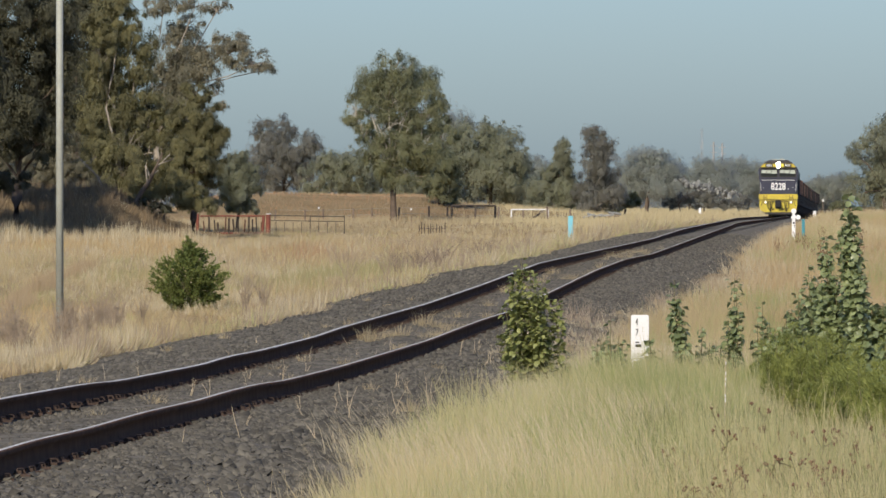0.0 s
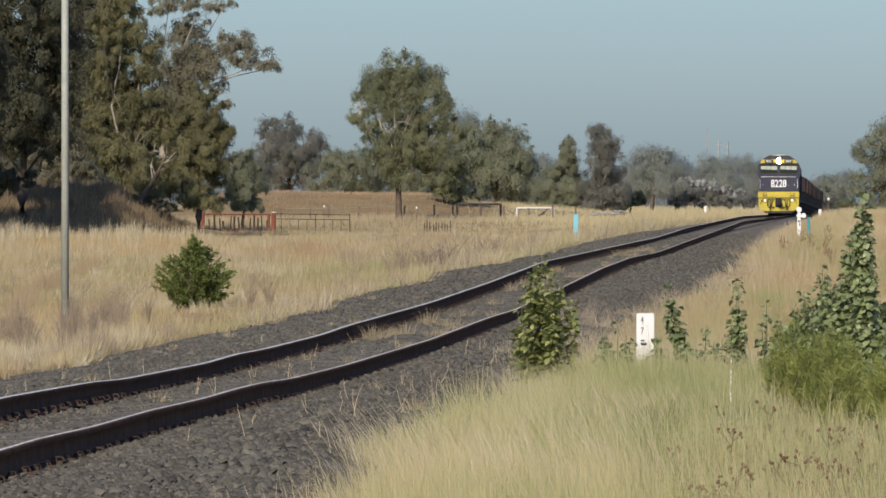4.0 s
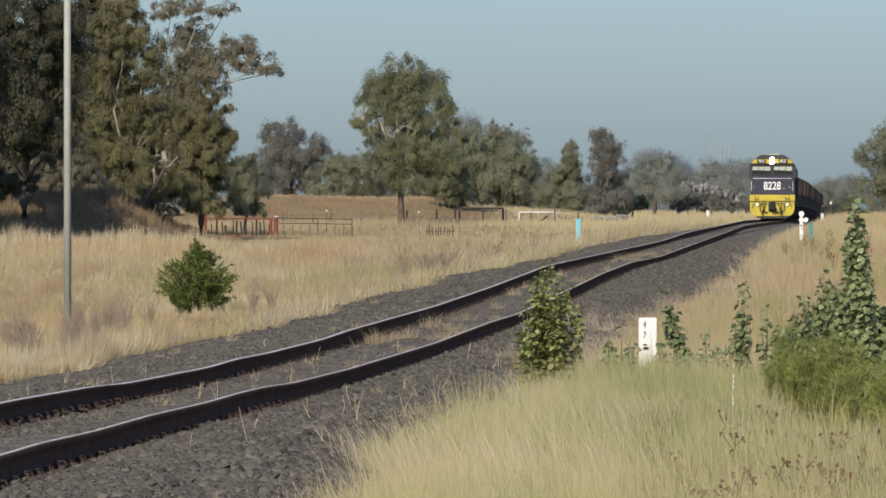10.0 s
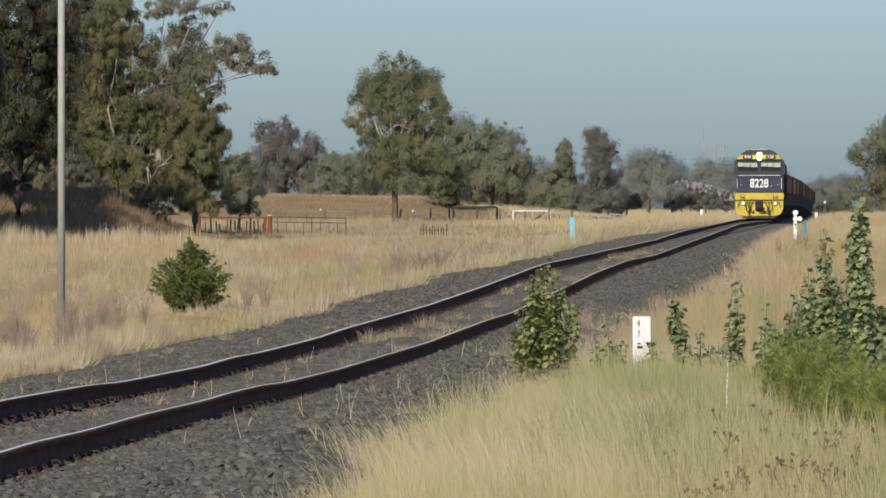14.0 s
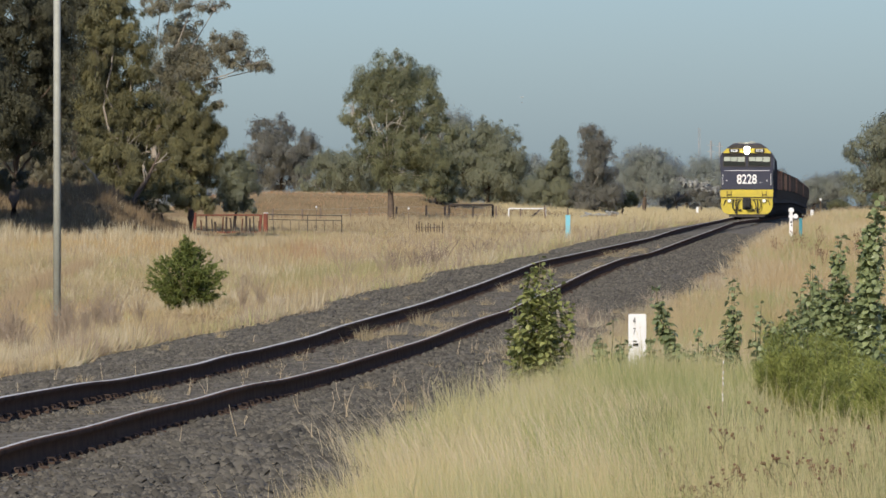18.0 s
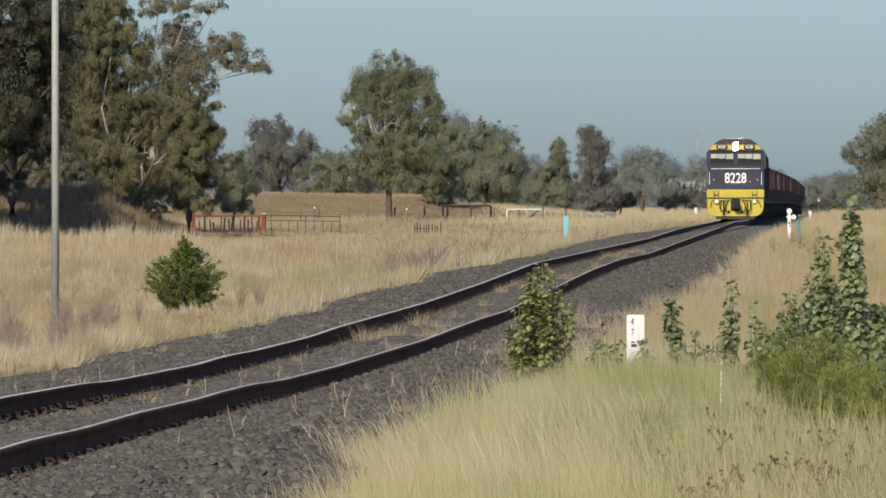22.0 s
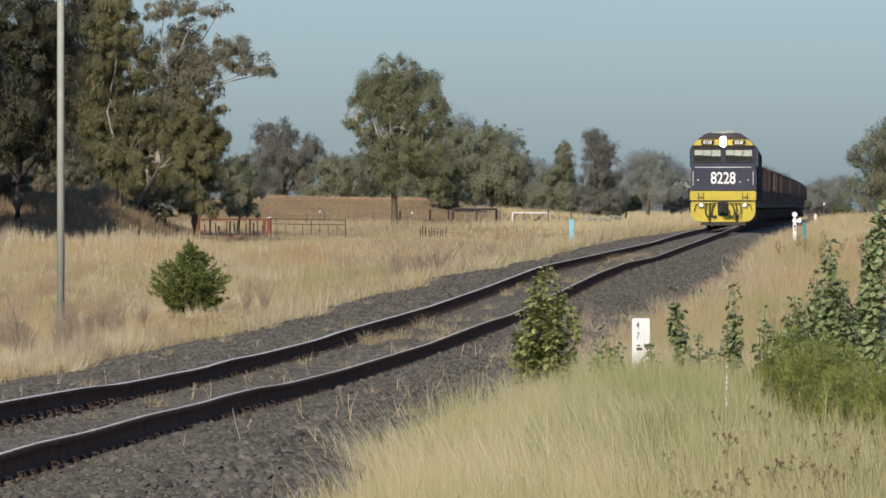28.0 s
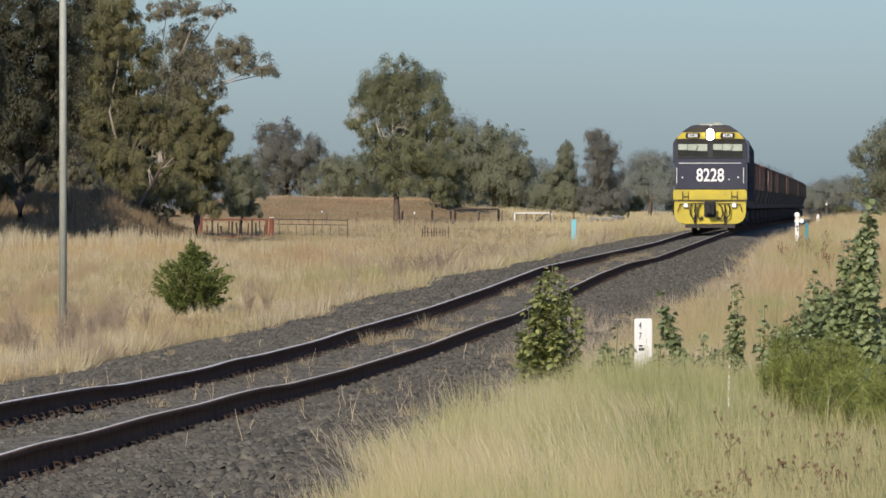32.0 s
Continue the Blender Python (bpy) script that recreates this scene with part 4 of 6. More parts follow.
build_tree("dense cone-shaped olive tree", -15.13, 424.0, [(0.20, 8.55, 0.94, 0.87), (-0.07, 7.20, 1.50, 1.26), (0.14, 5.67, 1.81, 1.50), (-0.07, 4.14, 2.05, 1.50), (-0.27, 2.85, 2.12, 1.18), (1.15, 3.80, 0.79, 1.73), (0.41, 2.11, 1.57, 0.87)], M_OLIVE, M_BARK, 17000, 0.13, 19, 0.2, tight=0.9)
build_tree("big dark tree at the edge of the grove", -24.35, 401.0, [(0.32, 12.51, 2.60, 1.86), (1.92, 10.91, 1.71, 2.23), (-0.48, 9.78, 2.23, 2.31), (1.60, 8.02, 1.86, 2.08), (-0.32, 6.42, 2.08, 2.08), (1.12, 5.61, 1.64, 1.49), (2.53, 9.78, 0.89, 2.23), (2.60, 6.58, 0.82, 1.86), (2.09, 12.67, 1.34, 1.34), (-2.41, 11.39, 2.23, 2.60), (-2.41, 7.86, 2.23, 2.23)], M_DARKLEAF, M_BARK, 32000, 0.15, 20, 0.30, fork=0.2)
build_tree("pale-limbed gum scrub under the grove", -24.37, 422.0, [(-1.08, 5.31, 1.41, 1.41), (0.88, 5.08, 1.41, 1.41), (-0.41, 3.62, 1.64, 1.17), (1.45, 3.52, 1.64, 1.17), (-1.69, 3.19, 1.33, 0.94), (2.97, 3.05, 1.41, 0.94), (0.44, 2.61, 1.96, 0.55)], M_GUMGREY, M_PALEBARK, 9000, 0.14, 30, 0.16, bare=0.9, fork=0.3)
build_tree("grey-green scrubby gum in the grove", -26.85, 470.0, [(-1.50, 5.91, 1.96, 1.74), (0.38, 5.72, 1.74, 1.83), (1.88, 6.66, 1.96, 1.96), (-0.38, 3.66, 2.62, 1.53), (2.26, 3.66, 2.18, 1.53), (4.14, 3.28, 2.18, 1.31), (7.14, 3.66, 1.74, 1.31), (8.65, 3.28, 1.74, 1.13)], M_GUMGREY, M_PALEBARK, 14000, 0.16, 25, 0.16, bare=0.7)
build_tree("small round tree by the stock yard", -14.17, 480.0, [(0.12, 4.93, 0.80, 0.67), (-0.35, 3.89, 1.11, 1.07), (0.58, 3.70, 0.98, 1.07), (0.00, 2.54, 1.51, 1.16), (-0.65, 1.70, 0.89, 0.62), (0.81, 1.78, 0.89, 0.62)], M_HAZEGUM, M_BARK, 12000, 0.13, 21, 0.1, tight=1.25)
# three trees out of view, added only to cast shade on the bank
build_tree("unseen tree beside the grove, added to shade its bank", -27.45, 386.0, [(0.00, 12.26, 3.22, 2.15), (-1.39, 9.48, 2.87, 2.51), (1.39, 9.48, 2.51, 2.33), (0.00, 7.01, 3.40, 2.15), (1.08, 5.16, 2.15, 1.43)], M_DARKLEAF, M_BARK, 4600, 0.27, 22, 0.35)
build_tree("unseen tree beside the grove, added to shade its bank", -31.27, 378.0, [(0.00, 13.86, 3.86, 2.10), (-1.21, 10.83, 3.16, 2.46), (1.51, 11.13, 2.81, 2.46), (0.00, 8.11, 3.86, 2.10)], M_DARKLEAF, M_BARK, 4600, 0.27, 23, 0.35)
build_tree("unseen tree beside the grove, added to shade its bank", -27.20, 372.0, [(0.00, 16.04, 3.80, 2.07), (-1.79, 13.66, 3.11, 2.42), (1.49, 14.26, 2.42, 2.07), (-0.30, 10.69, 3.11, 2.07)], M_DARKLEAF, M_BARK, 4600, 0.27, 29, 0.35)
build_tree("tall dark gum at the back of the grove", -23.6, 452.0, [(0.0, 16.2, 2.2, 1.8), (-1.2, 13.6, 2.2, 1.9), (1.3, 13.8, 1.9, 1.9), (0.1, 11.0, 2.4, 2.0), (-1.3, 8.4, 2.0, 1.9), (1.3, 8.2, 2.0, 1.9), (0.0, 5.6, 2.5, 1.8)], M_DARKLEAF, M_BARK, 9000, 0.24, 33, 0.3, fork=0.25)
build_tree("grey-green scrubby gum in the grove", -28.6, 440.0, [(-0.6, 5.8, 2.0, 1.8), (1.2, 5.2, 1.8, 1.6), (0.0, 3.5, 2.7, 1.5), (2.2, 3.3, 1.5, 1.2)], M_GUMGREY, M_PALEBARK, 6000, 0.18, 34, 0.14)
for k, x in enumerate((-6.2, -2.1, 7.7, 11.4)):
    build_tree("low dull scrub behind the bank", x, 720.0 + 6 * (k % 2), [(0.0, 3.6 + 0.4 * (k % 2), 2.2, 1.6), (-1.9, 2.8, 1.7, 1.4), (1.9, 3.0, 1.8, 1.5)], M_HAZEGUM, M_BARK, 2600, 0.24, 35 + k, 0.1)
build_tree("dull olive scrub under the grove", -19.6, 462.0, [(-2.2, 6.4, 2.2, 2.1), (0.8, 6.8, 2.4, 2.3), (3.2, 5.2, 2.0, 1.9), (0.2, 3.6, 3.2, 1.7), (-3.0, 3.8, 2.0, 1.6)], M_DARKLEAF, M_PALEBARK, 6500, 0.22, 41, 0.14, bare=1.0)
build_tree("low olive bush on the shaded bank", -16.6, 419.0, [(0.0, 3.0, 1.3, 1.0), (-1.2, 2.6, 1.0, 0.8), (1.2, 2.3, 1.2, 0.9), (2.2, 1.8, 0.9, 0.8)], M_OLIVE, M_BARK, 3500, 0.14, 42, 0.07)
# bushes added so dark leaves stand in for shade on the bank
build_tree("low bush added to darken the bank like shade", -25.4, 396.0, [(0.0, 3.2, 1.3, 0.9), (-1.3, 3.0, 1.0, 0.8), (1.4, 2.9, 1.1, 0.7)], M_DARKLEAF, M_BARK, 2600, 0.15, 43, 0.07)
build_tree("low bush added to darken the bank like shade", -17.9, 413.0, [(0.0, 1.45, 1.4, 0.6), (-1.6, 1.8, 1.3, 0.7), (1.5, 1.15, 1.2, 0.5), (-2.9, 2.0, 1.2, 0.7)], M_DARKLEAF, M_BARK, 3600, 0.13, 44, 0.05)
build_tree("row of bare pale-topped trees far off", 29.95, 900.0, [(-1.44, 5.30, 1.17, 0.67), (0.00, 4.87, 1.34, 0.75), (1.58, 4.29, 1.34, 0.75), (3.24, 3.79, 1.34, 0.75), (4.90, 3.43, 1.34, 0.67), (6.48, 3.07, 1.34, 0.67)], M_PALECROWN, M_BARK, 2600, 0.2, 26, 0.07, bare=0.8, fork=0.3)
build_tree("dull hedge of low trees far off", 33.20, 910.0, [(-3.64, 2.57, 2.11, 1.35), (-0.73, 2.43, 2.11, 1.35), (2.18, 2.21, 2.11, 1.18), (5.10, 2.06, 2.11, 1.01)], M_FARBROWN, M_BARK, 4000, 0.18, 27, 0.1)


def build_far_woods():
    """The low line of woods at the horizon."""
    rng = np.random.default_rng(77)
    n = 420
    y = rng.uniform(1250, 1700, n)
    x = y * rng.uniform(-0.075, 0.085, n)
    keep = (x - across(y) < -14) | (x - across(y) > 10)
    x, y = x[keep], y[keep]
    r = rng.uniform(1.2, 3.2, len(x))
    cen = np.stack((x, y, land(x, y) + r * rng.uniform(0.5, 1.5, len(x))), -1)
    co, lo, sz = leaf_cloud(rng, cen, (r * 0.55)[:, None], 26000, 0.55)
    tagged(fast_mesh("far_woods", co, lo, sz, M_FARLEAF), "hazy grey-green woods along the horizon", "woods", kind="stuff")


build_far_woods()


# ---- grass ----
def blades(name, label, x, y, h, w, material, seed=1, lean=0.42, wind=0.02, kind="stuff", bend=True, base=None, fan=None):
    """Grass blades: each a narrow bent strip with a point."""
    rng = np.random.default_rng(seed)
    n = len(x)
    z = land(x, y) - 0.02 if base is None else base
    a = rng.uniform(0, 6.283, n)
    ln = np.abs(rng.normal(0, lean, n)) * h
    if fan is not None:
        a = np.arctan2(fan[1], fan[0]) + rng.normal(0, 0.5, n)
        ln = np.minimum(np.hypot(*fan) * rng.uniform(1.0, 3.0, n), 0.85 * h)
    dx, dy = np.cos(a) * ln + wind * h, np.sin(a) * ln
    b = rng.uniform(-0.9, 0.9, n)
    wx, wy = np.cos(b) * w * 0.5, np.sin(b) * w * 0.5
    p0, p1 = np.stack((x - wx, y - wy, z), -1), np.stack((x + wx, y + wy, z), -1)
    tip = np.stack((x + dx, y + dy, z + np.sqrt(np.maximum(h * h - ln * ln * 0.6, 0.1 * h * h))), -1)
    if bend:
        mx, my, mz = x + dx * 0.35, y + dy * 0.35, z + h * 0.6
        q0, q1 = np.stack((mx - wx * 0.7, my - wy * 0.7, mz), -1), np.stack((mx + wx * 0.7, my + wy * 0.7, mz), -1)
        co = np.stack((p0, p1, q1, q0, tip), 1).reshape(-1, 3)
        i = np.arange(n)[:, None] * 5
        loops = np.concatenate((i, i + 1, i + 2, i + 3, i + 3, i + 2, i + 4), 1).ravel()
        sizes = np.tile([4, 3], n)
    else:
        co = np.stack((p0, p1, tip), 1).reshape(-1, 3)
        loops, sizes = np.arange(n * 3), np.full(n, 3)
    return tagged(fast_mesh(name, co, loops, sizes, material), label, "grass", kind=kind)


def lumps(x, y, s=1.0):
    """Slow uneven swing between 0 and 1 over the ground."""
    v = np.sin(x * 1.7 * s + 1.3 * np.sin(y * 0.31 * s)) * np.sin(y * 0.23 * s + 0.7 * np.sin(x * 0.9 * s)) + 0.5 * np.sin(x * 4.1 * s + y * 0.57 * s)
    return np.clip(0.5 + v / 3, 0, 1)


def drift(x, y, *spots):
    """How deep a place lies in drifts of one kind of grass: x, y, half width and half length of each."""
    return np.clip(sum(np.exp(-((x - a) / w) ** 2 - ((y - b) / n) ** 2) for a, b, w, n in spots), 0, 1)


def build_grass():
    rng = np.random.default_rng(11)

    def scatter(n, y0, y1, left, right, power=1.0):
        y = y0 + (y1 - y0) * rng.uniform(0, 1, n) ** power
        x = left(y) + (right(y) - left(y)) * rng.uniform(0, 1, n)
        return x, y

    def tufts(n, y0, y1, left, right, each=15, spread=0.07, power=1.0):
        """Blades gathered into tufts: where each stands, how it lies from its tuft's middle, and the tuft's own number."""
        c = max(1, n // each)
        tx, ty = scatter(c, y0, y1, left, right, power)
        pick = rng.integers(0, c, n)
        r = spread * rng.uniform(0.6, 1.6, c)[pick]
        fx, fy = rng.normal(0, 1, n) * r, rng.normal(0, 1, n) * r
        return tx[pick] + fx, ty[pick] + fy, fx, fy, rng.uniform(0, 1, c)[pick]

    def edge(y):
        return across(y) + 2.76 + 0.05 * (1 - step(44, 56, y)) + 0.22 * step(46, 58, y) * (1 - step(72, 86, y)) - 0.08 * step(80, 100, y) + 0.5 * step(105, 135, y) * (1 - step(172, 205, y)) + 0.35 * np.sin(y * 0.33) + 0.2 * np.sin(y * 0.91 + 1)

    # the verge beside the camera
    for k, (m, nm, lb, share) in enumerate(((M_PALE, "verge_grass", "tall pale dry grass on the railway verge", 0.52), (M_GREENGRASS, "green_grass", "half-green long grass on the railway verge", 0.48))):
        for y0, y1, n in ((26, 45, 100000), (45, 75, 190000), (75, 115, 110000 if k == 0 else 50000)):
            x, y, fx, fy, own = tufts(int(n * share), y0, y1, edge, lambda v: 0.066 * v + 0.3, 12, 0.05)
            u = x - edge(y)
            v = np.clip(0.3 * lumps(x, y) + 1.3 * lumps(x + 2, y * 0.3, 2.2) - 0.45 + 0.5 * (1 - step(0.5, 1.6, u)), 0, 1)
            green = drift(x, y, (0.52, 42, 0.34, 5), (0.95, 46, 0.3, 5), (1.9, 58, 0.9, 9), (2.3, 48, 0.5, 5), (1.1, 36, 0.3, 4))
            gold = drift(x, y, (-0.35, 40, 0.45, 6), (0.1, 36, 0.3, 3), (1.7, 36, 0.5, 3), (2.35, 44, 0.5, 4))
            v = np.clip(v - 0.6 * green + 0.5 * gold, 0, 1)
            keep = rng.uniform(0, 1, len(x)) < (0.12 + 0.88 * (v if k == 0 else 1 - v))
            x, y, u, fx, fy, own = x[keep], y[keep], u[keep], fx[keep], fy[keep], own[keep]
            h = (0.25 + 0.34 * lumps(x + 3, y, 0.6)) * rng.uniform(0.5, 1.4, len(x)) * (0.55 + 0.45 * step(0, 0.8, u)) * (1 if k == 0 else 0.85) * (0.75 + 0.5 * own)
            h = h * (1 - 0.55 * step(0.043, 0.050, x / y) * step(46, 50, y)) * (1 + 0.45 * drift(x, y, (1.95, 62, 0.75, 9)))
            blades(nm, lb, x, y, h, 0.0024 + 0.000035 * y, m if k or y0 < 70 else M_STRAW, seed=20 + k, bend=y0 < 70, fan=(fx, fy), wind=-0.04)
    x, y = scatter(60000, 34, 66, lambda v: 0.026 * v, lambda v: 0.066 * v + 0.3)
    keep = rng.uniform(0, 1, len(x)) < lumps(x * 1.5 + 5, y * 0.7, 0.8) * (0.35 + 0.65 * step(0.034, 0.056, x / y))
    x, y = x[keep], y[keep]
    blades("dull_grass", "dull green grass low on the verge", x, y, 0.40 * rng.uniform(0.5, 1.3, len(x)) * (1 - 0.5 * step(0.043, 0.050, x / y) * step(46, 50, y)), 0.0045 + 0.00004 * y, M_DULLGREEN, seed=27)
    x, y = scatter(9000, 34, 80, lambda v: edge(v) + 0.05, lambda v: edge(v) + 1.9)
    blades("plume_edge", "cream seeding grass leaning over the ballast's edge", x, y, rng.uniform(0.3, 0.6, len(x)) * (0.6 + 0.4 * step(0, 0.8, x - edge(y))), 0.0055 + 0 * y, M_CREAM, seed=29, lean=0.3, wind=-0.3)
    x, y = scatter(1700, 44, 84, lambda v: edge(v) - 0.2, lambda v: edge(v) + 0.6)
    blades("edge_stalks", "thin bleached stalks leaning out over the ballast", x, y, rng.uniform(0.2, 0.62, len(x)), 0.0036 + 0 * y, M_PINKPALE, seed=26, lean=0.35, wind=-0.5)
    x, y = scatter(700, 34, 90, lambda v: edge(v) + 0.9, lambda v: 0.066 * v + 0.3)
    blades("seed_stalks", "tall bleached grass stalks on the verge", x, y, rng.uniform(0.45, 0.75, len(x)), 0.005 + 0 * y, M_PALE, seed=28, lean=0.3)
    x, y, fx, fy, own = tufts(5200, 73, 86, lambda v: edge(v) - 0.1, lambda v: edge(v) + 1.3, 14, 0.08)
    blades("weed_side_grass", "pale pinkish grass thick beside the broad-leaved weed", x, y, rng.uniform(0.22, 0.55, len(x)) * (0.7 + 0.5 * own), 0.0055 + 0 * y, M_PINKPALE, seed=49, fan=(fx, fy), wind=-0.1)
    # soft pinkish plumes in drifts among the nearest grass
    x, y, fx, fy, own = tufts(72000, 33, 62, edge, lambda v: 0.064 * v, 14, 0.06)
    v = lumps(x * 0.8 + 9, y * 0.45, 1.1)
    keep = rng.uniform(0, 1, len(x)) < np.clip(0.9 * drift(x, y, (-0.35, 39, 0.5, 5), (1.75, 37, 0.8, 4), (0.9, 40, 0.2, 3), (2.3, 43, 0.6, 4)) * (0.4 + 0.8 * v), 0.02, 1)
    x, y, fx, fy, own = x[keep], y[keep], fx[keep], fy[keep], own[keep]
    blades("plume_drift", "soft pinkish seeding grass in the verge", x, y, rng.uniform(0.28, 0.58, len(x)) * (0.8 + 0.4 * own), 0.0036 + 0 * y, M_ROSE, seed=45, fan=(fx, fy), wind=-0.10)
    # the verge farther along
    x, y, fx, fy, own = tufts(160000, 112, 420, lambda v: edge(v) + 0.1, lambda v: np.maximum(0.066 * v + 0.5, edge(v) + 6), 16, 0.11, 1.2)
    h = (0.20 + 0.36 * lumps(x, y, 0.9)) * rng.uniform(0.35, 1.2, len(x)) * (0.7 + 0.6 * own)
    pale = own + 0.5 * lumps(x, y, 1.3) + 0.25 * (1 - step(0.0, 1.2, x - edge(y))) > 1.22
    for pick, nm, m, lb in ((~pale, "russet_grass", M_RUSSET, "russet dry grass along the line"), (pale, "pale_verge_grass", M_PINKPALE, "pale seeding grass along the line")):
        blades(nm, lb, x[pick], y[pick], h[pick], 0.005 + 0.000042 * y[pick], m, seed=30, bend=False, fan=(fx[pick], fy[pick]))
    x, y = scatter(60000, 118, 300, lambda v: edge(v) + 0.4, lambda v: np.maximum(0.066 * v + 0.5, edge(v) + 6), 1.2)
    keep = rng.uniform(0, 1, len(x)) < 2.6 * np.clip(lumps(x + 7, y * 0.6, 0.9) - 0.56, 0, 1)
    x, y = x[keep], y[keep]
    blades("green_tufts", "half-green grass patches along the line", x, y, rng.uniform(0.25, 0.6, len(x)), 0.004 + 0.00004 * y, M_GREENGRASS, seed=41, bend=False)
    x, y = scatter(9000, 235, 345, lambda v: 0.051 * v, lambda v: 0.066 * v)
    blades("golden_grass", "golden dry grass heaped on the verge", x, y, rng.uniform(0.3, 0.62, len(x)), 0.016 + 0 * y, M_GOLD, seed=46, bend=False)
    x, y = rng.normal(4.9, 0.8, 2600), rng.normal(121, 6, 2600)
    keep = x > edge(y) + 0.1
    x, y = x[keep], y[keep]
    blades("olive_tufts", "low olive-green tufts in russet verge grass", x, y, rng.uniform(0.15, 0.42, len(x)) * (0.5 + lumps(x, y, 2.0)), 0.0085 + 0 * y, M_OLIVEGRASS, seed=48, bend=False)
    # thin growth creeping over the ballast's shoulder
    c = 330
    tx, ty = scatter(c, 80, 158, lambda v: edge(v) - 0.8 * (1 - step(105, 150, v)), lambda v: edge(v) + 0.5)
    many = rng.integers(6, 40, c)
    fx, fy = rng.normal(0, 0.07, many.sum()), rng.normal(0, 0.12, many.sum())
    x, y = np.repeat(tx, many) + fx, np.repeat(ty, many) + fy
    h = np.repeat(rng.uniform(0.12, 0.42, c), many) * rng.uniform(0.4, 1.2, len(x))
    far = np.repeat(rng.uniform(0, 1, c) < 0.5, many)
    for pick, m in ((far, M_PINKPALE), (~far, M_BRUSH)):
        blades("shoulder_grass", "thin bleached grass creeping over the ballast", x[pick], y[pick], h[pick], 0.007 + 0 * y[pick], m, seed=43, fan=(fx[pick], fy[pick]), bend=False, base=smooth_top(y[pick]) + np.interp(x[pick] - across(y[pick]), (1.2, 1.7, 2.2, 2.6, 3.0), (-0.165, -0.20, -0.28, -0.38, -0.42)))
    # brown blades stand in for the shade of a hollow across the paddock
    u = rng.uniform(0, 1, 9000)
    x, y = -8.6 - 2.7 * u + rng.normal(0, 0.15, 9000), 137 + 92 * u + rng.normal(0, 3.5, 9000)
    keep = lumps(x * 2, y, 0.7) + rng.normal(0, 0.12, 9000) > 0.47
    x, y = x[keep], y[keep]
    blades("hollow_grass", "dull brown grass standing in for a hollow's shade", x, y, rng.uniform(0.22, 0.46, len(x)), 0.011 + 0 * y, M_BANK, seed=50, bend=False)
    # long green blades round the feathery bushes
    c = 50
    tx, ty = scatter(c, 52, 66, lambda v: 0.041 * v, lambda v: 0.066 * v)
    many = rng.integers(12, 46, c)
    fx, fy = rng.normal(0, 0.05, many.sum()), rng.normal(0, 0.05, many.sum())
    x, y = np.repeat(tx, many) + fx, np.repeat(ty, many) + fy
    h = np.repeat(rng.uniform(0.22, 0.46, c) * (0.75 + 0.4 * step(0.045, 0.06, tx / ty)), many) * rng.uniform(0.4, 1.15, len(x))
    hue = np.repeat(rng.uniform(0, 1, c), many)
    for lo, hi, m in ((0, 0.4, M_YELLOWGRASS), (0.4, 0.7, M_BLADE), (0.7, 1.01, M_GOLD)):
        pick = (hue >= lo) & (hue < hi)
        blades("long_grass", "long arching yellow-green grass at the bushes' feet", x[pick], y[pick], h[pick], 0.007 + 0 * y[pick], m, seed=44, fan=(fx[pick], fy[pick]))
    # the paddock across the line
    def far_edge(v):
        return across(v) - 3.75 + 0.6 * step(95, 120, v) * (1 - step(180, 240, v)) - 0.3 * np.sin(v * 0.21) - 0.2 * np.sin(v * 0.57)
    def on_bed(x, y):
        """The ground's height, or the ballast's where that lies over it."""
        u = x - across(y)
        bed = smooth_top(y) + np.interp(u, (-4.4, -3.8, -3.1, -2.2), (-0.50, -0.37, -0.28, -0.21))
        return np.where(u > -4.4, np.maximum(land(x, y), bed), land(x, y)) - 0.02
    def paddock(n, y0, y1):
        return scatter(n, y0, y1, lambda v: np.minimum(-0.067 * v, far_edge(v) - 1), far_edge, 1.25)
    kinds = (("paddock_grass", "long dry straw-coloured paddock grass", M_STRAW, 280000, 0.0, 1.0), ("buff_grass", "buff-grey seeding grass in the paddock", M_BUFF, 300000, 4.0, 0.9),
             ("pale_paddock_grass", "pale dry grass patches in the paddock", M_PINKPALE, 200000, 11.0, 1.1), ("yellow_grass", "yellow-green grass patches in the paddock", M_YELLOWGRASS, 110000, 19.0, 0.85),
             ("brown_brush", "fine grey-brown dead brush among paddock grass", M_BRUSH, 190000, 27.0, 1.2))
    for k, (nm, lb, m, n, off, tall) in enumerate(kinds):
        c = n // 16
        tx, ty = paddock(c, 84, 500)
        pick = rng.integers(0, c, n)
        size = (0.05 + 0.09 * step(90, 300, ty)) * rng.uniform(0.6, 1.6, c)
        fx, fy = rng.normal(0, 1, n) * size[pick], rng.normal(0, 1, n) * size[pick]
        x, y, grown = tx[pick] + fx, ty[pick] + fy, rng.uniform(0.6, 1.35, c)[pick]
        v = 0.4 * lumps(x + off, y + off * 7, 0.22) + 0.6 * lumps(x - off, y + off * 3, 0.75)
        near = 1 - step(0.2, 2.8, far_edge(y) - x)
        if k == 4:
            keep = rng.uniform(0, 1, len(x)) < 4.0 * np.clip(v + 0.16 * near - 0.56, 0, 1)
        elif k == 3:
            keep = rng.uniform(0, 1, len(x)) < 3.0 * np.clip(v + 0.42 * near * step(115, 170, y) - 0.45, 0, 1)
        else:
            keep = rng.uniform(0, 1, len(x)) < (0.35 + 0.5 * v if k == 0 else 4.0 * np.clip(v - 0.48, 0, 1))
        keep &= x < far_edge(y) + 0.15
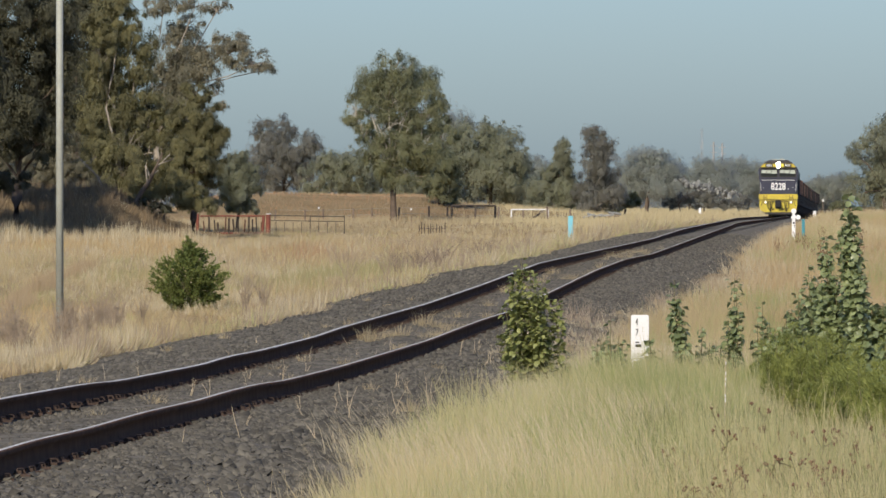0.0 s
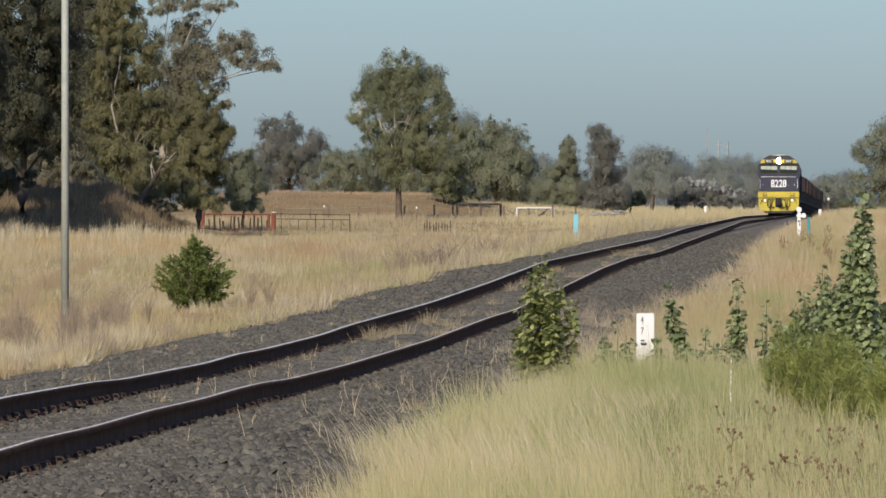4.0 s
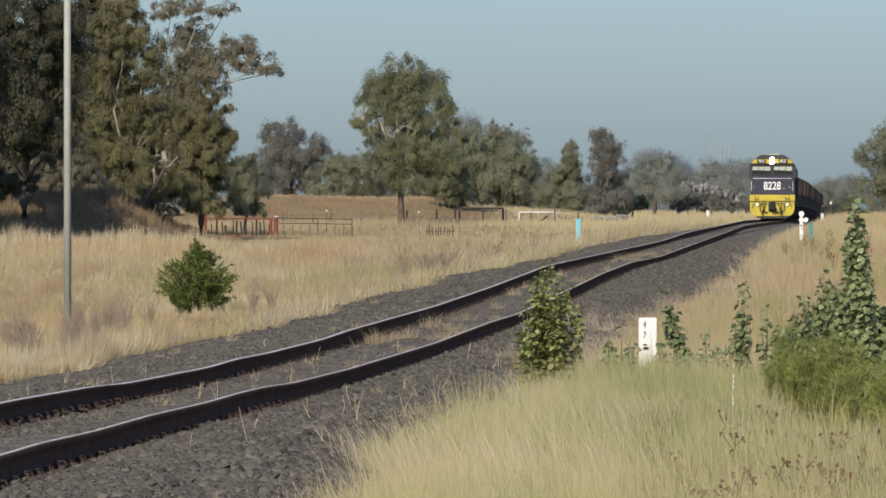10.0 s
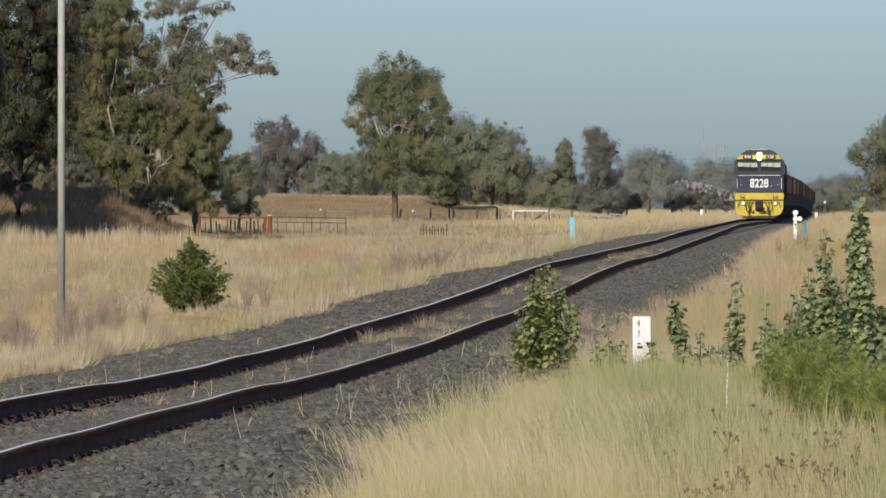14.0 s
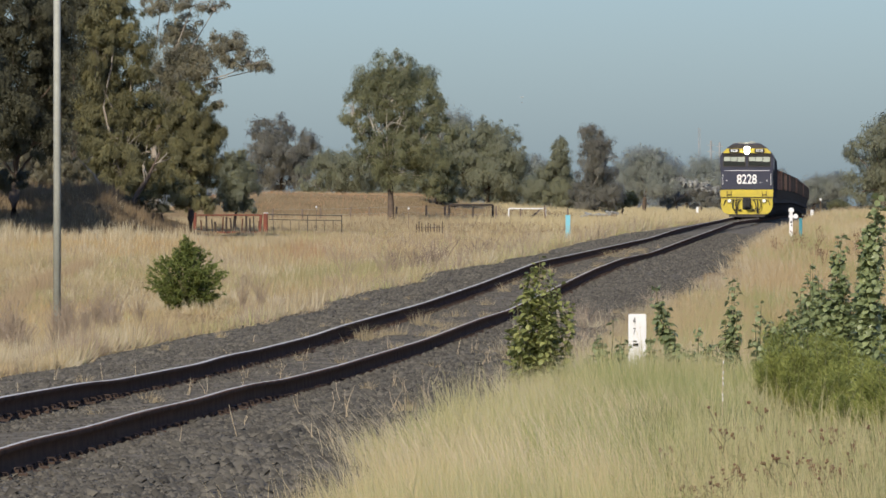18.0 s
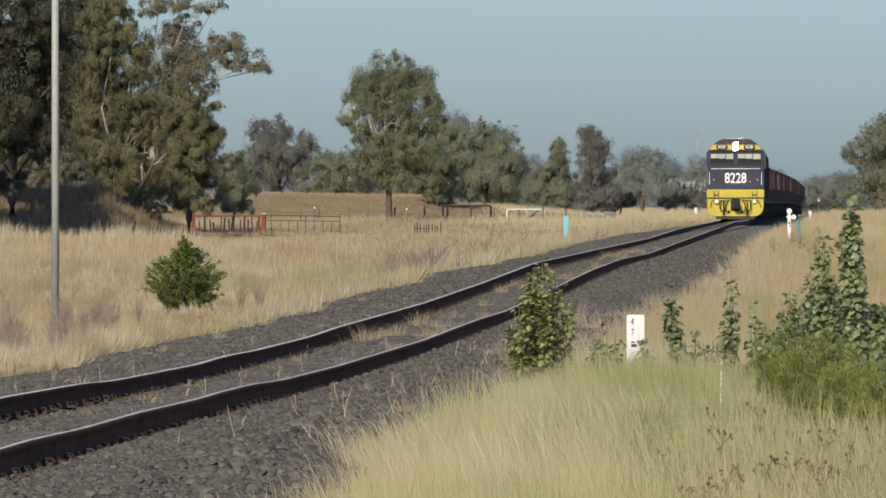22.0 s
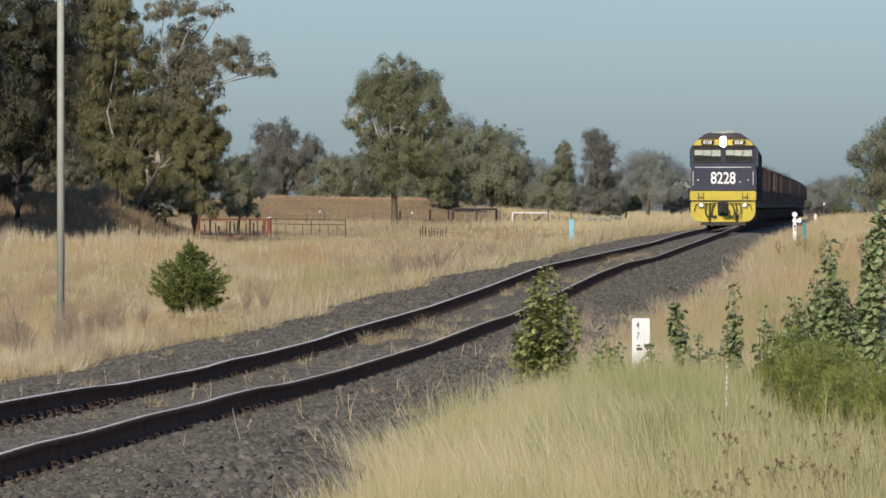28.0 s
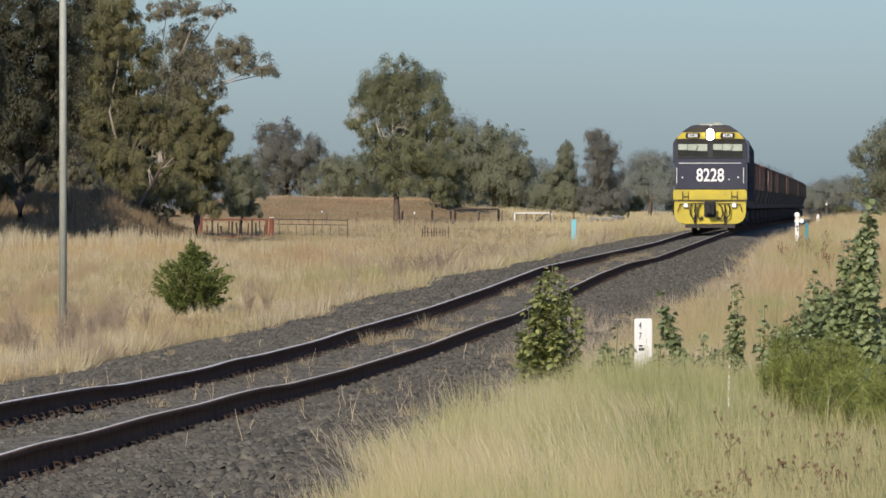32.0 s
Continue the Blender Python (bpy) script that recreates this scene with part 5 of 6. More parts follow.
        x, y, fx, fy, grown = x[keep], y[keep], fx[keep], fy[keep], grown[keep]
        h = grown * (0.14 + 0.30 * lumps(x + off, y, 0.35) + 0.24 * lumps(x * 1.2, y + off, 1.3) ** 2) * rng.uniform(0.5, 1.5, len(x)) * (0.42 + 0.58 * step(120, 260, y)) * (1 - 0.4 * step(350, 430, y)) * tall
        h = h * (1 + 0.9 * (1 - step(0.0, 1.0, far_edge(y) - x)) * lumps(x, y, 1.7))
        wheel = np.abs(np.abs(x + 10.6 + 0.016 * (y - 200)) - 0.75) < 0.45
        # kept low along the camera's line of sight to the cyan post
        h = h * (1 - 0.45 * wheel * (y > 130)) * (1 - 0.75 * np.exp(-((x - 0.0177 * y) / 0.6) ** 2) * step(250, 280, y) * (1 - step(314, 320, y)))
        blades(nm, lb, x, y, h, (0.0034 if k == 4 else 0.0045) + 0.000055 * y, m, seed=31 + k, bend=False, fan=(fx, fy), base=on_bed(x, y))
    # drifts of other grasses in the paddock
    for k, (cx, cy, wx, wy, n, h0, h1, m, lb) in enumerate((
            (-8.7, 150, 1.3, 14, 7000, 0.10, 0.26, M_OLIVEGRASS, "short olive grass along an old wheel track"),
            (-8.2, 188, 0.8, 9, 2600, 0.15, 0.36, M_OLIVEGRASS, "olive grass tufts in the paddock"),
            (-2.9, 168, 0.9, 14, 2800, 0.20, 0.50, M_OLIVEGRASS, "tall yellow-green grass beside the ballast"),
            (-1.6, 196, 0.9, 16, 3400, 0.20, 0.52, M_OLIVEGRASS, "tall yellow-green grass beside the ballast"),
            (-16.8, 345, 2.6, 30, 7500, 0.25, 0.60, M_AMBER, "amber dry grass before the grove"),
            (-12.5, 290, 2.4, 26, 5000, 0.22, 0.50, M_AMBER, "amber dry grass in the paddock"),
            (-4.8, 282, 1.3, 18, 4200, 0.22, 0.52, M_CLAY, "low russet brush in the paddock"),
            (-10.4, 235, 2.0, 18, 5000, 0.18, 0.40, M_OLIVEGRASS, "olive grass tufts in the paddock"),
            (-7.4, 128, 1.0, 10, 4000, 0.12, 0.30, M_AMBER, "amber dry grass in the paddock"))):
        x, y = rng.normal(cx, wx, n), rng.normal(cy, wy, n)
        keep = (x < far_edge(y) + 0.1) & (rng.uniform(0, 1, n) < 0.25 + lumps(x + k, y * 0.5, 1.6))
        x, y = x[keep], y[keep]
        blades("drift_grass", lb, x, y, rng.uniform(h0, h1, len(x)) * (0.5 + lumps(x, y, 2.3)), 0.0035 + 0.00005 * y, m, seed=60 + k, bend=False, base=on_bed(x, y), lean=0.5)
    # tufts of seeding plumes that stand above the rest before the grove
    c = 110
    tx, ty = scatter(c, 330, 397, lambda v: -0.067 * v, lambda v: -0.034 * v)
    tall, many = rng.uniform(0.3, 1.15, c) ** 1.3, rng.integers(8, 46, c)
    x = np.repeat(tx, many) + rng.normal(0, 0.34, many.sum())
    y = np.repeat(ty, many) + rng.normal(0, 0.4, many.sum())
    h = np.repeat(tall, many) * rng.uniform(0.45, 1.1, len(x)) + 0.15
    far = rng.uniform(0, 1, len(x)) < 0.5
    for pick, m in ((far, M_PINKPALE), (~far, M_BUFF)):
        blades("plume_grass", "tall pale seeding grass before the grove", x[pick], y[pick], h[pick], 0.030 + 0 * y[pick], m, seed=38, lean=0.34, bend=True)
    # long rank growth under the grove, its colour darkened to deepen the shade
    # its right side ends along a sight line from the camera
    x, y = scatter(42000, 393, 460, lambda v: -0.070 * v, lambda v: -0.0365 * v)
    blades("shade_growth", "rank undergrowth, darkened in colour for the bank's shade", x, y, rng.uniform(0.15, 0.5, len(x)) * (0.4 + 2.4 * lumps(x, y, 1.6)), 0.05 + 0 * y, M_SHADE, seed=39, bend=False)
    # beyond the paddock, up the bank
    x, y = scatter(100000, 440, 760, lambda v: -0.067 * v, lambda v: across(v) - 3.5, 1.0)
    keep = rng.uniform(0, 1, len(x)) < step(440, 560, y)
    x, y = x[keep], y[keep]
    more = (x > 3 + rng.normal(0, 2, len(x))) | (y < 556 + rng.normal(0, 12, len(x)))
    east = x > 3.5 + rng.normal(0, 2.5, len(x))
    for pick, m in ((more & east, M_GOLD), (more & ~east, M_BUFF)):
        blades("far_grass", "pale dry grass beyond the paddock", x[pick], y[pick], 0.3 + 0.3 * rng.uniform(0, 1, pick.sum()), 0.04 + 0 * y[pick], m, seed=37, bend=False)
    fx, fy = scatter(36000, 755, 1350, lambda v: -0.045 * v, lambda v: across(v) - 3.5)
    blades("distant_grass", "pale golden grass far off before the woods", fx, fy, 0.35 + 0.5 * rng.uniform(0, 1, len(fx)), 0.09 + 0 * fy, M_GOLD, seed=47, bend=False)
    x, y = x[~more], y[~more]
    red = rng.uniform(0, 1, len(x)) < np.clip(2.5 * (lumps(x * 0.5, y * 1.4, 0.5) - 0.38), 0.05, 0.9)
    for pick, m in ((~red, M_BANK), (red, M_CLAY)):
        blades("bank_grass", "short brown grass on the bank", x[pick], y[pick], 0.12 + 0.22 * rng.uniform(0, 1, pick.sum()), 0.04 + 0 * y[pick], m, seed=33, bend=False)


build_grass()


# ---- weeds and bushes ----
def leaf_mesh(name, material, wide=1.0, fold=0.25):
    """One broad leaf of unit length along +y, folded on its rib and bent down."""
    vs = [(0, 0, 0), (0, 0.35, 0.06), (0, 0.7, 0.04), (0, 1.0, -0.08)]
    for s in (-1, 1):
        vs += [(s * wide * 0.36, 0.12, fold * 0.3), (s * wide * 0.52, 0.42, fold * 0.5), (s * wide * 0.34, 0.76, fold * 0.2)]
    fs = [(0, 1, 5, 4), (1, 2, 6, 5), (2, 3, 6), (1, 0, 7, 8), (2, 1, 8, 9), (3, 2, 9)]
    me = bpy.data.meshes.new(name)
    me.from_pydata(vs, [], fs)
    me.materials.append(material)
    return me


LEAF = {m.name: leaf_mesh("leaf", m, wide) for m, wide in ((M_WEED, 0.72), (M_BLUEWEED, 0.95))}
SWAYING = []


def build_weed(label, x, y, height, width, material, stems=4, leaves=70, size=0.085, seed=1, lean=0.0, up=0.15, gust=None, splay=0.45):
    """Broad-leaved weed: stems from one root with single leaves all along. gust: which row of leanings in the wind it follows. splay: how soon the stems part."""
    rng = random.Random(seed)
    t = empty("weed", x, y, float(land(x, y)) - 0.03)
    tagged(t, label, "weed")
    paths = []
    for k in range(stems):
        a = rng.uniform(0, 6.283)
        r = width * 0.5 * (rng.uniform(0.1, 1.0) if k else 0.06)
        hh = height * (1.0 if k == 0 else 0.97 - 0.45 * (2 * r / width) ** 1.3 * rng.uniform(0.7, 1.1))
        ex, ey = math.cos(a) * r + lean, math.sin(a) * r * 0.8
        paths.append([(0, 0, 0), (ex * splay, ey * splay, hh * (0.4 if splay < 0.6 else 0.25)), (ex * 0.9, ey * 0.9, hh * 0.7), (ex, ey, hh)])
    for p in paths:
        mesh_ob("stem", *tube(p, [0.012, 0.009, 0.006, 0.003], 5), M_STEM, t)
    src = LEAF[material.name]
    base = [v.co.copy() for v in src.vertices]
    extra_v, extra_f = [], []
    for k in range(leaves):
        p = paths[k % stems]
        f = up + (1 - up) * rng.random()
        i = min(int(f * 3), 2)
        q = Vector(p[i]).lerp(Vector(p[i + 1]), f * 3 - i)
        s = size * rng.uniform(0.7, 1.25) * (1.1 - 0.5 * f)
        az = rng.uniform(0, 360)
        m = Matrix.Translation(q) @ Euler((0, 0, radians(az))).to_matrix().to_4x4() @ Matrix.Translation((0, 0.01 + size * 0.5 * rng.random(), 0)) @ Euler((radians(rng.uniform(-65, 50) if material is M_WEED else rng.uniform(-85, 25)), radians(rng.uniform(-35, 35)), 0)).to_matrix().to_4x4()
        m = m @ Matrix.Diagonal((s, s, s, 1))
        if k < 180:
            lf = new("leaf", src)
            lf.parent, lf.matrix_basis = t, m
        else:
            o = len(extra_v)
            extra_v += [tuple(m @ c) for c in base]
            extra_f += [tuple(o + i for i in g.vertices) for g in src.polygons]
    if extra_v:
        tagged(mesh_ob("foliage", extra_v, extra_f, material, t), kind="stuff")
    SWAYING.append((t, x, y) if gust is None else (t, x, y, gust))
    return t


def build_bush(label, x, y, blobs, leaves, count, size, seed=1, category="bush", spread=0.22, thin=0.42, rise=0.4):
    rng = np.random.default_rng(seed)
    z0 = float(land(x, y)) - 0.03
    blobs = [(bx, bz - z0, rx, rz) for bx, bz, rx, rz in blobs]
    t = empty("bush", x, y, z0)
    tagged(t, label, category)
    pieces, cen, spr = [], [], []
    for bx, bz, rx, rz in blobs:
        by = rng.uniform(-0.7, 0.7) * rx
        pieces.append(tube([(0, 0, 0), (bx * 0.5, by * 0.5, bz * 0.55), (bx, by, bz)], [0.02, 0.013, 0.005], 5))
        for k in range(14):
            v = rng.normal(0, 1, 3)
            v *= rng.uniform(0.3, 1.0) ** 0.5 / np.linalg.norm(v)
            cen.append((bx + v[0] * rx, by + v[1] * rx, bz + v[2] * rz))
            spr.append(min(rx, rz) * spread)
            pieces.append(tube([(bx, by, bz - rz * 0.3), cen[-1]], [0.006, 0.002], 4))
    mesh_ob("branchwork", *join(pieces), M_STEM, t)
    co, lo, sz = leaf_cloud(rng, cen, np.array(spr)[:, None], count, size, droop=-rise, thin=thin)
    co[:, 2] = np.maximum(co[:, 2], 0.05)
    fast_mesh("foliage", co, lo, sz, leaves, t)
    return t


def build_sapling(label, x, y, height, half, seed):
    """Young tree: leaders with tiers of drooping side shoots, ragged in outline."""
    rng = np.random.default_rng(seed)
    t = empty("sapling", x, y, float(land(x, y)) - 0.03)
    tagged(t, label, "bush")
    fs = np.array([0.0, 0.12, 0.3, 0.5, 0.64, 0.78, 0.9, 1.0])
    ws = np.array([0.35, 0.66, 0.92, 1.0, 0.86, 0.50, 0.28, 0.08])
    stems, shoots, P, D, S = [], [], [], [], []
    leaders = [(0.06, 0.0, 1.0), (-0.16, 0.12, 0.74), (0.26, -0.1, 0.80), (-0.30, -0.12, 0.60), (0.12, 0.3, 0.66), (0.02, -0.28, 0.72)]
    for lx, ly, lh in leaders:
        stems.append(tube([(0, 0, 0), (lx * 0.5, ly * 0.5, height * lh * 0.5), (lx, ly, height * lh)], [0.016, 0.010, 0.003], 5))
    for k in range(215):
        f = rng.uniform(0.0, 1.0) ** 1.05
        lx, ly, lh = leaders[0] if f > 0.72 else leaders[rng.integers(0, len(leaders))]
        a = rng.uniform(0, 6.283)
        w = half * np.interp(f, fs, ws) * (rng.uniform(0.3, 1.0) ** 0.5 + 0.16 * (rng.random() < 0.25))
        end = np.array([math.cos(a) * w + 0.05 * f, math.sin(a) * w, f * height * 0.93 + 0.06 + rng.normal(0, 0.03)])
        g = max(0.02, f - 0.22 - 0.25 * w)
        start = np.array([lx * g / lh, ly * g / lh, g * height]) if g < lh else np.array([lx, ly, lh * height])
        mid = start * 0.45 + end * 0.55 + np.array([0, 0, 0.05 + 0.05 * rng.uniform()])
        shoots.append(tube([tuple(start), tuple(mid), tuple(end)], [0.006, 0.004, 0.0015], 4))
        n = int(36 + 56 * w / half)
        u = rng.uniform(0.25, 1.05, n)[:, None]
        p = (1 - u) ** 2 * start + 2 * u * (1 - u) * mid + u * u * end
        way = (end - mid) / (np.linalg.norm(end - mid) + 1e-6)
        P.append(p + rng.normal(0, 0.011, (n, 3)))
        D.append(way * 0.9 + rng.normal(0, 0.55, (n, 3)) + np.array([0, 0, -0.12]))
        S.append(0.072 * rng.uniform(0.6, 1.25, n))
    for v, f in stems:
        mesh_ob("stem", v, f, M_STEM, t)
    mesh_ob("branchwork", *join(shoots), M_STEM, t)
    p, d, s = np.concatenate(P), np.concatenate(D), np.concatenate(S)[:, None]
    d /= np.linalg.norm(d, axis=1)[:, None]
    e = np.cross(d, rng.normal(0, 1, d.shape))
    e /= np.linalg.norm(e, axis=1)[:, None] + 1e-9
    co = np.stack((p, p + d * s * 0.45 + e * s * 0.17, p + d * s, p + d * s * 0.45 - e * s * 0.17), 1).reshape(-1, 3)
    co[:, 2] = np.maximum(co[:, 2], 0.04)
    fast_mesh("foliage", co, np.arange(len(co)), np.full(len(p), 4), M_BUSH, t)
    return t


def build_fronds(label, x, y, width, height, stems, seed):
    """Airy bush: plumes of fine leaflets that spread up and out along thin stems, in a rounded mound."""
    rng = np.random.default_rng(seed)
    t = empty("feathery_bush", x, y, float(land(x, y)) - 0.03)
    tagged(t, label, "bush")
    pieces, P, D = [], [], []
    for k in range(stems):
        a, f = rng.uniform(0, 6.283), rng.uniform(0.0, 1.0) ** 0.5
        r = width * 0.62 * f
        h = height * (1.0 - 0.55 * f ** 2.2) * rng.uniform(0.6, 1.1)
        p = [np.array((0.2 * r * math.cos(a), 0.2 * r * math.sin(a), 0.0)), np.array((0.65 * r * math.cos(a), 0.65 * r * math.sin(a), h * 0.6)), np.array((r * math.cos(a), r * math.sin(a), h))]
        pieces.append(tube([tuple(v) for v in p], [0.006, 0.004, 0.0015], 4))
        n = 330
        u = rng.uniform(0.10, 1.0, n)[:, None] ** 0.55
        q = (1 - u) ** 2 * p[0] + 2 * u * (1 - u) * p[1] + u * u * p[2]
        b = rng.uniform(0, 6.283, n)
        side = np.stack((np.cos(b), np.sin(b), np.zeros(n)), -1)
        reach = (0.085 * np.sin(np.pi * np.clip(u * 1.05 - 0.12, 0, 1)) + 0.010) * rng.uniform(0.1, 1.0, n)[:, None] ** 0.7
        P.append(q + side * reach + np.array([0, 0, 1]) * reach * 0.7)
        D.append(side * 0.8 + np.array([0, 0, 0.8]) + rng.normal(0, 0.35, (n, 3)))
    mesh_ob("stem", *join(pieces), M_STEM, t)
    p, d = np.concatenate(P), np.concatenate(D)
    n = len(p)
    d /= np.linalg.norm(d, axis=1)[:, None]
    e = np.cross(d, rng.normal(0, 1, (n, 3)))
    e /= np.linalg.norm(e, axis=1)[:, None] + 1e-9
    s = (0.043 * rng.uniform(0.6, 1.3, n))[:, None]
    co = np.stack((p - e * s * 0.09, p + e * s * 0.09, p + d * s), 1).reshape(-1, 3)
    co[:, 2] = np.maximum(co[:, 2], 0.04)
    fast_mesh("foliage", co, np.arange(n * 3), np.full(n, 3), M_FEATHER, t)
    SWAYING.append((t, x, y))
    return t


build_sapling("bushy dark-green sapling in dry paddock grass", -4.706, 129.0, 1.36, 0.76, 41)
build_bush("small green shrub on the verge beside the line", 24.080, 430.0, [(0.00, 1.73, 0.38, 0.24), (-0.41, 1.63, 0.31, 0.21), (0.34, 1.60, 0.31, 0.17)], M_GUM, 1500, 0.07, 81, spread=0.4)
build_weed("leafy green broad-leaved weed in verge grass", 0.985, 73.0, 1.62, 0.72, M_WEED, 23, 3000, 0.092, 51, up=0.03, gust=0, splay=0.85)
build_weed("leafy green broad-leaved weed in verge grass", 2.66, 75.0, 1.30, 0.34, M_BLUEWEED, 6, 380, 0.089, 52, lean=-0.34)
build_weed("leafy green broad-leaved weed in verge grass", 2.742, 76.0, 0.80, 0.40, M_BLUEWEED, 4, 159, 0.078, 53)
build_weed("leafy green broad-leaved weed in verge grass", 1.676, 72.0, 0.98, 0.46, M_BLUEWEED, 7, 230, 0.085, 54)
build_weed("leafy green broad-leaved weed in verge grass", 3.129, 77.0, 1.28, 0.26, M_BLUEWEED, 4, 300, 0.086, 55)
build_weed("leafy green broad-leaved weed in verge grass", 3.443, 77.0, 1.00, 0.20, M_BLUEWEED, 2, 79, 0.084, 56)
build_weed("blue-green broad-leaved weed on the verge", 3.422, 74.0, 0.85, 0.34, M_BLUEWEED, 7, 412, 0.081, 57)
build_weed("blue-green broad-leaved weed on the verge", 3.924, 73.0, 1.27, 0.48, M_BLUEWEED, 9, 1000, 0.081, 58)
build_weed("blue-green broad-leaved weed on the verge", 4.228, 72.0, 1.50, 0.62, M_BLUEWEED, 8, 950, 0.102, 59, gust=2)
build_weed("blue-green broad-leaved weed on the verge", 4.135, 70.0, 2.16, 0.38, M_BLUEWEED, 6, 1000, 0.102, 60, gust=1)
build_weed("blue-green broad-leaved weed on the verge", 3.99, 72.2, 1.72, 0.26, M_BLUEWEED, 5, 720, 0.092, 85, up=0.25)
build_weed("blue-green broad-leaved weed on the verge", 3.81, 73.4, 1.42, 0.32, M_BLUEWEED, 5, 420, 0.090, 86)
build_fronds("soft feathery yellow-green bush on the verge", 3.221, 67.0, 0.46, 0.90, 26, 61)
build_fronds("soft feathery yellow-green bush on the verge", 3.384, 66.0, 0.46, 0.86, 26, 62)
build_fronds("soft feathery yellow-green bush on the verge", 3.541, 65.0, 0.42, 1.02, 26, 63)
build_fronds("soft feathery yellow-green bush on the verge", 3.609, 63.0, 0.44, 0.80, 28, 64)
build_fronds("soft feathery yellow-green bush on the verge", 3.775, 62.0, 0.42, 0.98, 28, 65)
build_fronds("soft feathery yellow-green bush on the verge", 3.226, 70.0, 0.30, 0.70, 18, 66)
build_fronds("soft feathery yellow-green bush on the verge", 3.402, 57.0, 0.42, 0.76, 24, 71)
build_fronds("soft feathery yellow-green bush on the verge", 3.50, 55.6, 0.42, 0.82, 26, 72)
build_fronds("soft feathery yellow-green bush on the verge", 3.253, 58.0, 0.38, 0.62, 20, 73)
build_fronds("soft feathery yellow-green bush on the verge", 3.28, 60.5, 0.40, 0.62, 22, 87)
build_fronds("soft feathery yellow-green bush on the verge", 3.50, 59.5, 0.42, 0.74, 24, 88)
build_weed("blue-green broad-leaved weed on the verge", 3.706, 60.0, 0.95, 0.40, M_BLUEWEED, 6, 420, 0.080, 78)
build_weed("blue-green broad-leaved weed on the verge", 3.424, 58.0, 0.60, 0.35, M_BLUEWEED, 5, 200, 0.075, 79)
build_weed("leafy green broad-leaved weed in verge grass", 2.556, 75.0, 0.60, 0.34, M_BLUEWEED, 4, 150, 0.070, 80)
build_weed("leafy green broad-leaved weed in verge grass", 3.036, 75.0, 0.55, 0.34, M_BLUEWEED, 4, 140, 0.070, 82)
build_weed("leafy green broad-leaved weed in verge grass", 1.640, 73.0, 0.84, 0.40, M_BLUEWEED, 6, 170, 0.075, 83)
build_weed("leafy green broad-leaved weed in verge grass", 2.17, 74.6, 0.74, 0.26, M_BLUEWEED, 4, 130, 0.080, 84)
build_weed("blue-green broad-leaved weed on the verge", 4.061, 74.0, 1.20, 0.45, M_BLUEWEED, 8, 720, 0.083, 75)
build_weed("leafy green broad-leaved weed in verge grass", 2.963, 77.0, 0.62, 0.30, M_BLUEWEED, 4, 110, 0.075, 76)
build_weed("blue-green broad-leaved weed on the verge", 3.510, 73.0, 0.90, 0.42, M_BLUEWEED, 8, 450, 0.083, 77)
build_weed("blue-green broad-leaved weed on the verge", 3.912, 75.0, 1.12, 0.49, M_BLUEWEED, 8, 717, 0.081, 74)
build_weed("blue-green broad-leaved weed on the verge", 3.700, 62.0, 0.70, 0.50, M_BLUEWEED, 6, 301, 0.084, 67)
build_weed("blue-green broad-leaved weed on the verge", 4.268, 76.0, 1.25, 0.56, M_BLUEWEED, 9, 826, 0.081, 68)
build_weed("blue-green broad-leaved weed on the verge", 3.794, 76.0, 1.10, 0.42, M_BLUEWEED, 8, 652, 0.081, 69)


# ---- posts, gates and masts ----
def ground(x, y):
    return float(land(x, y))


def build_pole():
    x, y = -5.682, 104.0
    t = empty("steel_pole", x, y, ground(x, y) - 0.05)
    tagged(t, "tall plain galvanised steel pole in dry grass", "pole")
    part("shaft", rods(((0, 0, 0), (0, 0, 7.5), 0.057, 0.050), seg=20), M_GALV, t, smooth=True)
    part("collar", rods(((0, 0, 0.0), (0, 0, 0.14), 0.075), seg=16), M_GALV, t)


def build_distance_post(x, y, top, w=0.19):
    z = ground(x, y) - 0.1
    t = empty("distance_post", x, y, z, 2)
    tagged(t, "white painted concrete distance post with black figures", "post")
    h = top - z
    bm = boxes((-w / 2, w / 2, -0.05, 0.05, 0, h), bevel=0.008)
    part("post", bm, M_WHITE, t)
    for k, ch in enumerate("47"):
        text_mesh("figure", ch, 0.105, M_BLACK, t, pose(-0.035, -0.052, h - 0.075 - 0.115 * k, 90) @ Matrix.Diagonal((0.62, 1, 1, 1)), bold=-0.0015)
    part("figure", boxes((-0.05, 0.01, -0.056, -0.051, h - 0.345, h - 0.315), (-0.05, -0.01, -0.056, -0.051, h - 0.30, h - 0.285)), M_BLACK, t)


def build_cyan_post(x, y, h, w, material, label):
    z = ground(x, y) - 0.05
    t = empty("marker_post", x, y, z)
    tagged(t, label, "post")
    part("post", boxes((-w / 2, w / 2, -w / 3, w / 3, 0, h), bevel=0.015), material, t)
    part("cap", boxes((-w / 2 - 0.012, w / 2 + 0.012, -w / 3 - 0.012, w / 3 + 0.012, h + 0.001, h + 0.05), bevel=0.01), material, t)


def build_white_marker():
    x, y = 12.32, 250.0
    z = ground(x, y) - 0.05
    top = 1.58 - z
    t = empty("trackside_marker", x, y, z)
    tagged(t, "white trackside marker post with a small round head", "post")
    part("post", boxes((-0.06, 0.06, -0.05, 0.05, 0, top - 0.18), bevel=0.02), M_WHITE, t)
    part("head", rods(((0, -0.06, top - 0.09), (0, 0.06, top - 0.09), 0.095), seg=16), M_WHITE, t)
    part("collar", boxes((-0.09, 0.09, -0.06, 0.06, top - 0.38, top - 0.24), bevel=0.03), M_WHITE, t)
